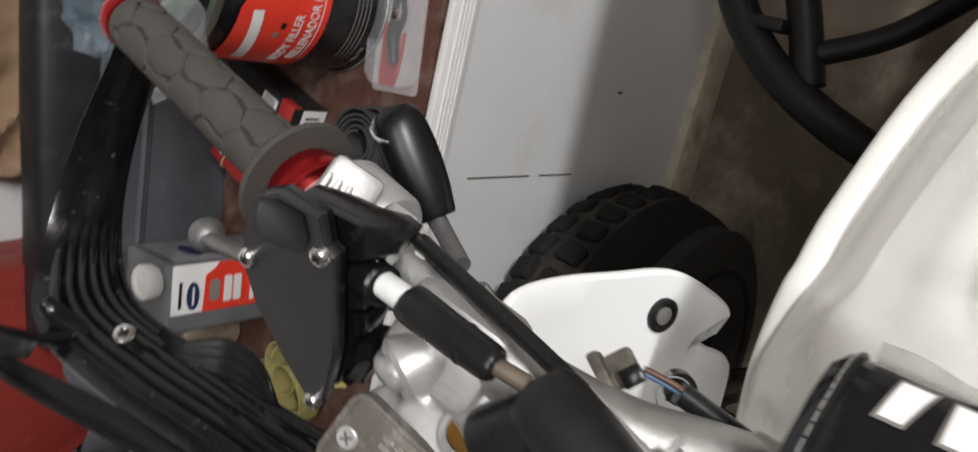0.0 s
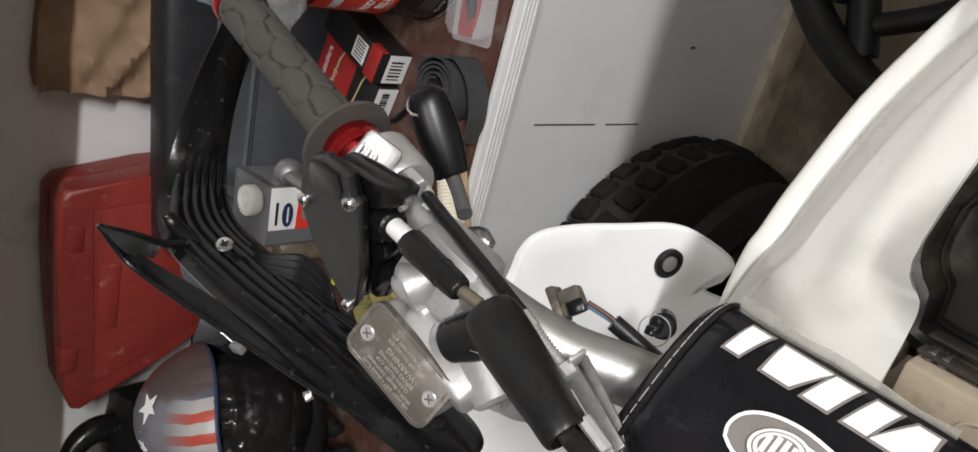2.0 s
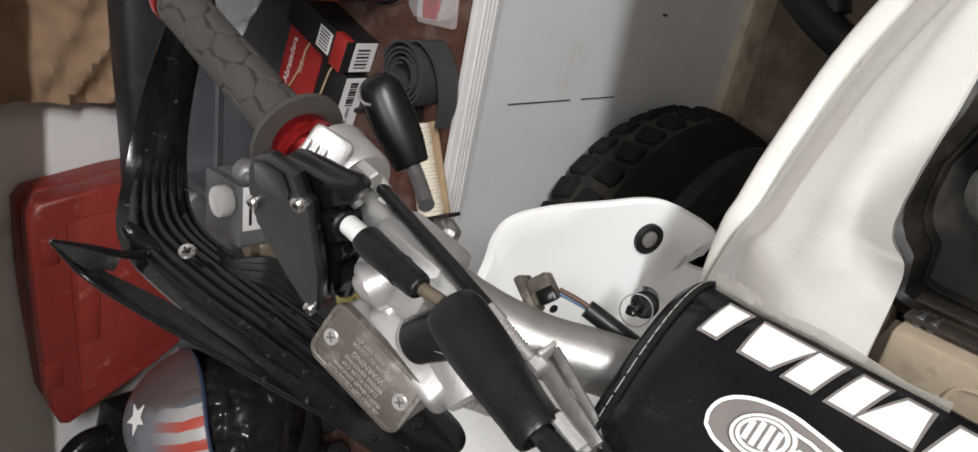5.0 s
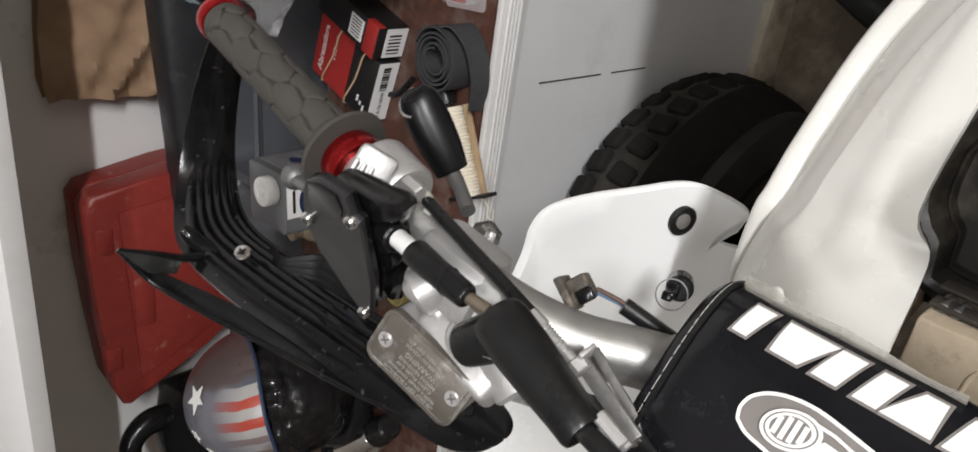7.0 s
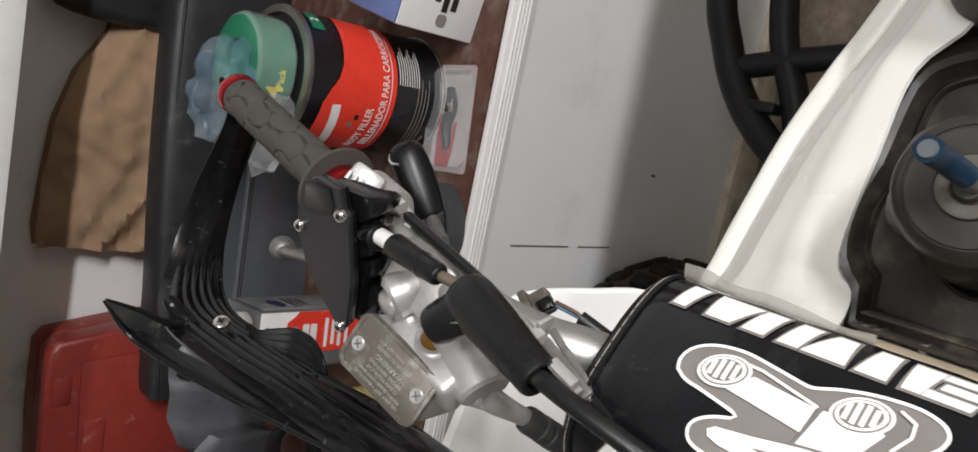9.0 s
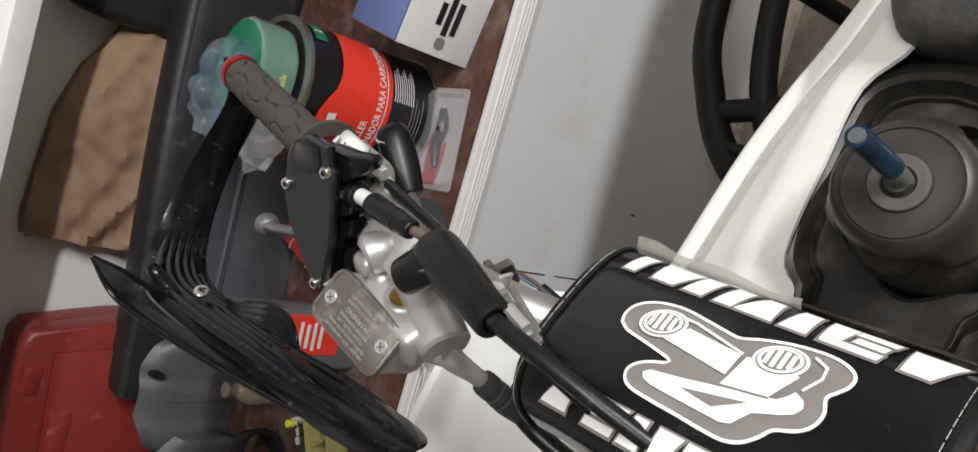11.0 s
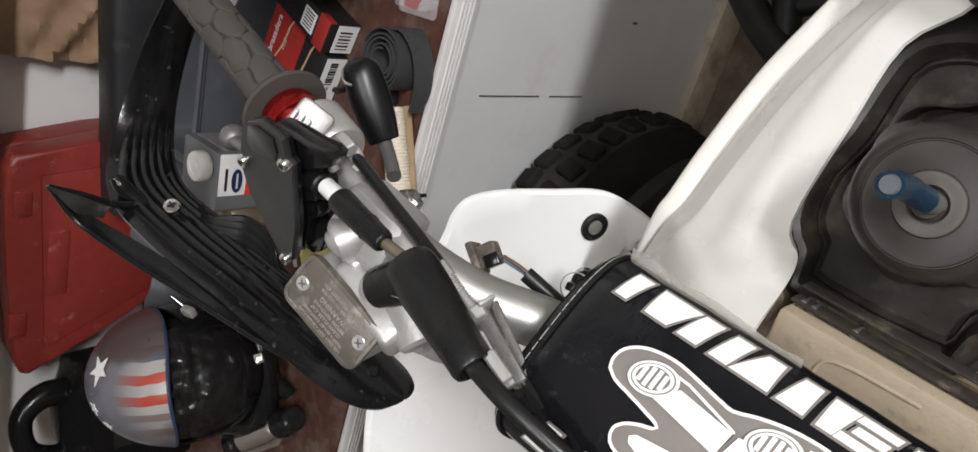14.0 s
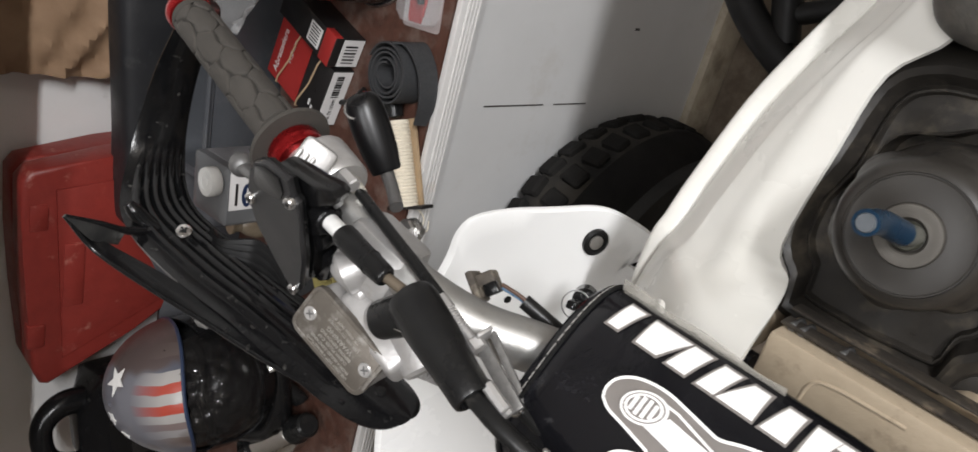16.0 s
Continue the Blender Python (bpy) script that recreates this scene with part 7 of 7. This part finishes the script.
part("strap_buckle", B(0.017, 0.015, 0.010, bev=0.003, m=axes((0.022, -0.136, 0.077), (0.7, -0.4, 0.5), (0.2, -0.8, 0.6))), CHROME, gl, "chrome buckle")
part("chin_strap", tube([(0.09, -0.02, 0.05), (0.12, -0.10, 0.02), (0.14, -0.16, 0.008), (0.17, -0.18, 0.006)], 0.008, 8, 5, flat=0.25), STRAP, he)

# black jug with loop handle
bj = thing("black_jug", "black plastic jug with loop handle and green label", "jug", (-1.06, 1.10, BENCH_Z), 20)
part("jug_body", loft([[(x * k, y * k, z) for x, y in rounded(0.115, 0.075, 0.03)] for k, z in ((0.92, 0), (1.0, 0.01), (1.0, 0.17), (0.9, 0.19), (0.5, 0.215), (0.3, 0.225))], n=3), BLACK_PLASTIC, bj)
part("loop_handle", tube([(-0.055, 0, 0.17, 0.022), (-0.062, 0, 0.230, 0.021), (-0.035, 0, 0.275, 0.020), (0.025, 0, 0.280, 0.020), (0.060, 0, 0.240, 0.024), (0.055, 0, 0.17, 0.026)], 0.013, 16, 6), BLACK_PLASTIC, bj)
part("jug_label", B(0.12, 0.0015, 0.10, (0.01, -0.0755, 0.10), 0.0005), CARD_BLACK, bj)
for k in range(4):
    part("label_bar", B(0.060 - 0.010 * (k % 2), 0.001, 0.009, (0.01, -0.0767, 0.128 - 0.017 * k)), GREEN if k % 2 else LETTER_WHITE, bj)

# ribbed chrome pipe end and black fittings
cp = thing("chrome_pipe", "short ribbed chrome pipe with black fittings", "pipe fitting", (-0.850, 0.722, BENCH_Z), -41)
prof = [(0.018, -0.068), (0.029, -0.068)]
for k in range(8):
    prof += [(0.033, -0.062 + 0.013 * k), (0.029, -0.0555 + 0.013 * k)]
prof += [(0.024, 0.045), (0.018, 0.048)]
part("pipe", lathe(prof, pose(0, 0, 0.034, 0, 90, 0), 28), CHROME, cp)
part("fitting", lathe([(0.018, -0.118), (0.032, -0.115), (0.033, -0.085), (0.022, -0.075), (0.020, -0.066)], pose(0, 0, 0.034, 0, 90, 0), 24), BLACK_PLASTIC, cp)
part("end_plug", lathe([(0.0, 0.092), (0.016, 0.092), (0.020, 0.088), (0.021, 0.060), (0.024, 0.056), (0.024, 0.044)], pose(0, 0, 0.034, 0, 90, 0), 24), BLACK_RUBBER, cp)

# thin moulded dark grey covers, nearly flat, standing on edge
for i, (x, y, turn, xs, tops, hole) in enumerate((
        (-0.630, 0.990, 3, (-0.115, -0.085, -0.04, 0.005, 0.041, 0.089, 0.121, 0.148), (0.030, 0.060, 0.138, 0.158, 0.156, 0.160, 0.146, 0.112), (0.083, 0.143)),
        (-0.720, 0.950, -9, (-0.085, -0.05, -0.01, 0.035, 0.075, 0.085), (0.125, 0.140, 0.146, 0.135, 0.105, 0.04), None))):
    gp = thing("plastic_cover", "loose dark grey plastic cover standing on the bench", "plastic cover", (x, y, BENCH_Z), turn, group="plastic covers")
    rows = []
    for a in range(33):
        u = xs[0] + (xs[-1] - xs[0]) * a / 32
        top = float(np.interp(u, xs, tops))
        step = 0.006 * math.tanh((u - xs[0] - 0.11) * 90) + 0.004 * math.tanh((u - xs[0] - 0.18) * 140)
        rows.append([(u, step + 0.07 * (v / 14) ** 2 * 0.3 + 0.010 * max(0, v / 14 - 0.85) / 0.15, max(0.0012, top * v / 14)) for v in range(15)])
    part("moulding", sheet(rows, 0.0026, n=1), COVER_PLASTIC, gp)
    if hole:
        part("bolt_hole", lathe([(0.0, 0.0012), (0.0085, 0.0012), (0.0095, 0.0)], axes((hole[0], 0.0135, hole[1]), (0.2, 0, 1), (0.0, -1, 0.4)) @ Matrix.Diagonal((1.5, 0.75, 1, 1)), 20), BLACK_RUBBER, gp)
        part("rib", B(0.004, 0.004, 0.10, bev=0.001, m=pose(0.040, 0.004, 0.062, -6, 0, 4)), COVER_PLASTIC, gp)

# small bottle, ring clamp, valve, yellow strap
sb = thing("glass_bottle", "small cloudy brown glass bottle", "bottle", (-0.515, 0.868, BENCH_Z))
part("glass", lathe([(0.020, 0), (0.024, 0.004), (0.024, 0.055), (0.018, 0.07), (0.010, 0.08), (0.010, 0.092), (0.012, 0.093), (0.012, 0.098), (0.006, 0.098)], None, 28), mat("cloudy_brown_glass", (0.20, 0.15, 0.10), 0.25, colour2=(0.32, 0.27, 0.20), scale=30, mix=0.7), sb)
rg = thing("ring_clamp", "black rubber ring clamp lying on its side", "clamp", (-0.605, 0.822, BENCH_Z), 30)
part("ring", lathe([(0.032, -0.017), (0.040, -0.017), (0.0415, -0.012), (0.0415, 0.012), (0.040, 0.017), (0.032, 0.017), (0.031, 0.0), (0.032, -0.017)], pose(0, 0, 0.0415, 90, 0, 0), 36, caps=False), BLACK_RUBBER, rg)
vv = thing("brass_valve", "small chrome and brass valve", "valve", (-0.535, 0.775, BENCH_Z), 40)
part("valve_body", lathe([(0.006, -0.03), (0.010, -0.03), (0.010, -0.018), (0.007, -0.016), (0.007, -0.004), (0.012, 0.0), (0.012, 0.012), (0.006, 0.014)], pose(0, 0, 0.013, 0, 90, 0), 8), CHROME, vv)
part("valve_stem", rod((0.004, 0, 0.018), (0.004, 0.0, 0.034), 0.006, 12, bev=0.001), YELLOW, vv)
ys = thing("ratchet_strap", "dirty yellow ratchet strap in loose loops", "strap", (-0.500, 0.690, BENCH_Z), 15)
for k, (dx, dy, rr) in enumerate(((0, 0, 0.045), (0.012, 0.008, 0.034), (-0.016, -0.012, 0.038))):
    loop = []
    for i in range(25):
        a = 2 * math.pi * i / 24 + k
        loop.append([(dx + rr * math.cos(a), dy + rr * 0.75 * math.sin(a), 0.002 + 0.008 * k + 0.002 * math.sin(2 * a)), (dx + rr * 1.02 * math.cos(a), dy + rr * 0.77 * math.sin(a), 0.036 + 0.008 * k + 0.005 * math.sin(a + k))])
    part("webbing", sheet(loop, 0.0022, n=2), YSTRAP, ys)
part("webbing_end", sheet([[(0.02, -0.03, 0.030), (0.05, -0.01, 0.030)], [(0.0, -0.055, 0.028), (0.035, -0.045, 0.026)], [(-0.005, -0.070, 0.004), (0.030, -0.066, 0.003)]], 0.0022, n=4), YSTRAP, ys)

# thin chrome rod with a black grip, leaning over the clutter
cr_ = thing("chrome_rod", "thin chrome rod with a black rubber grip", "rod", (-0.70, 0.74, BENCH_Z))
part("rod", rod((-0.652, 0.866, BENCH_Z + 0.155), (-0.735, 0.748, BENCH_Z + 0.060), 0.0028, 12, bev=0.0005), CHROME, cr_, world=True)
part("rod", rod((-0.660, 0.880, BENCH_Z + 0.150), (-0.742, 0.758, BENCH_Z + 0.056), 0.0024, 12, bev=0.0005), CHROME, cr_, world=True)
part("rod_grip", tube([(-0.733, 0.751, BENCH_Z + 0.062, 0.010), (-0.752, 0.735, BENCH_Z + 0.042, 0.013), (-0.775, 0.718, BENCH_Z + 0.018, 0.014), (-0.780, 0.714, BENCH_Z + 0.0145, 0.012)], 0.012, 14, 4), BLACK_RUBBER, cr_, "black rubber grip", world=True)
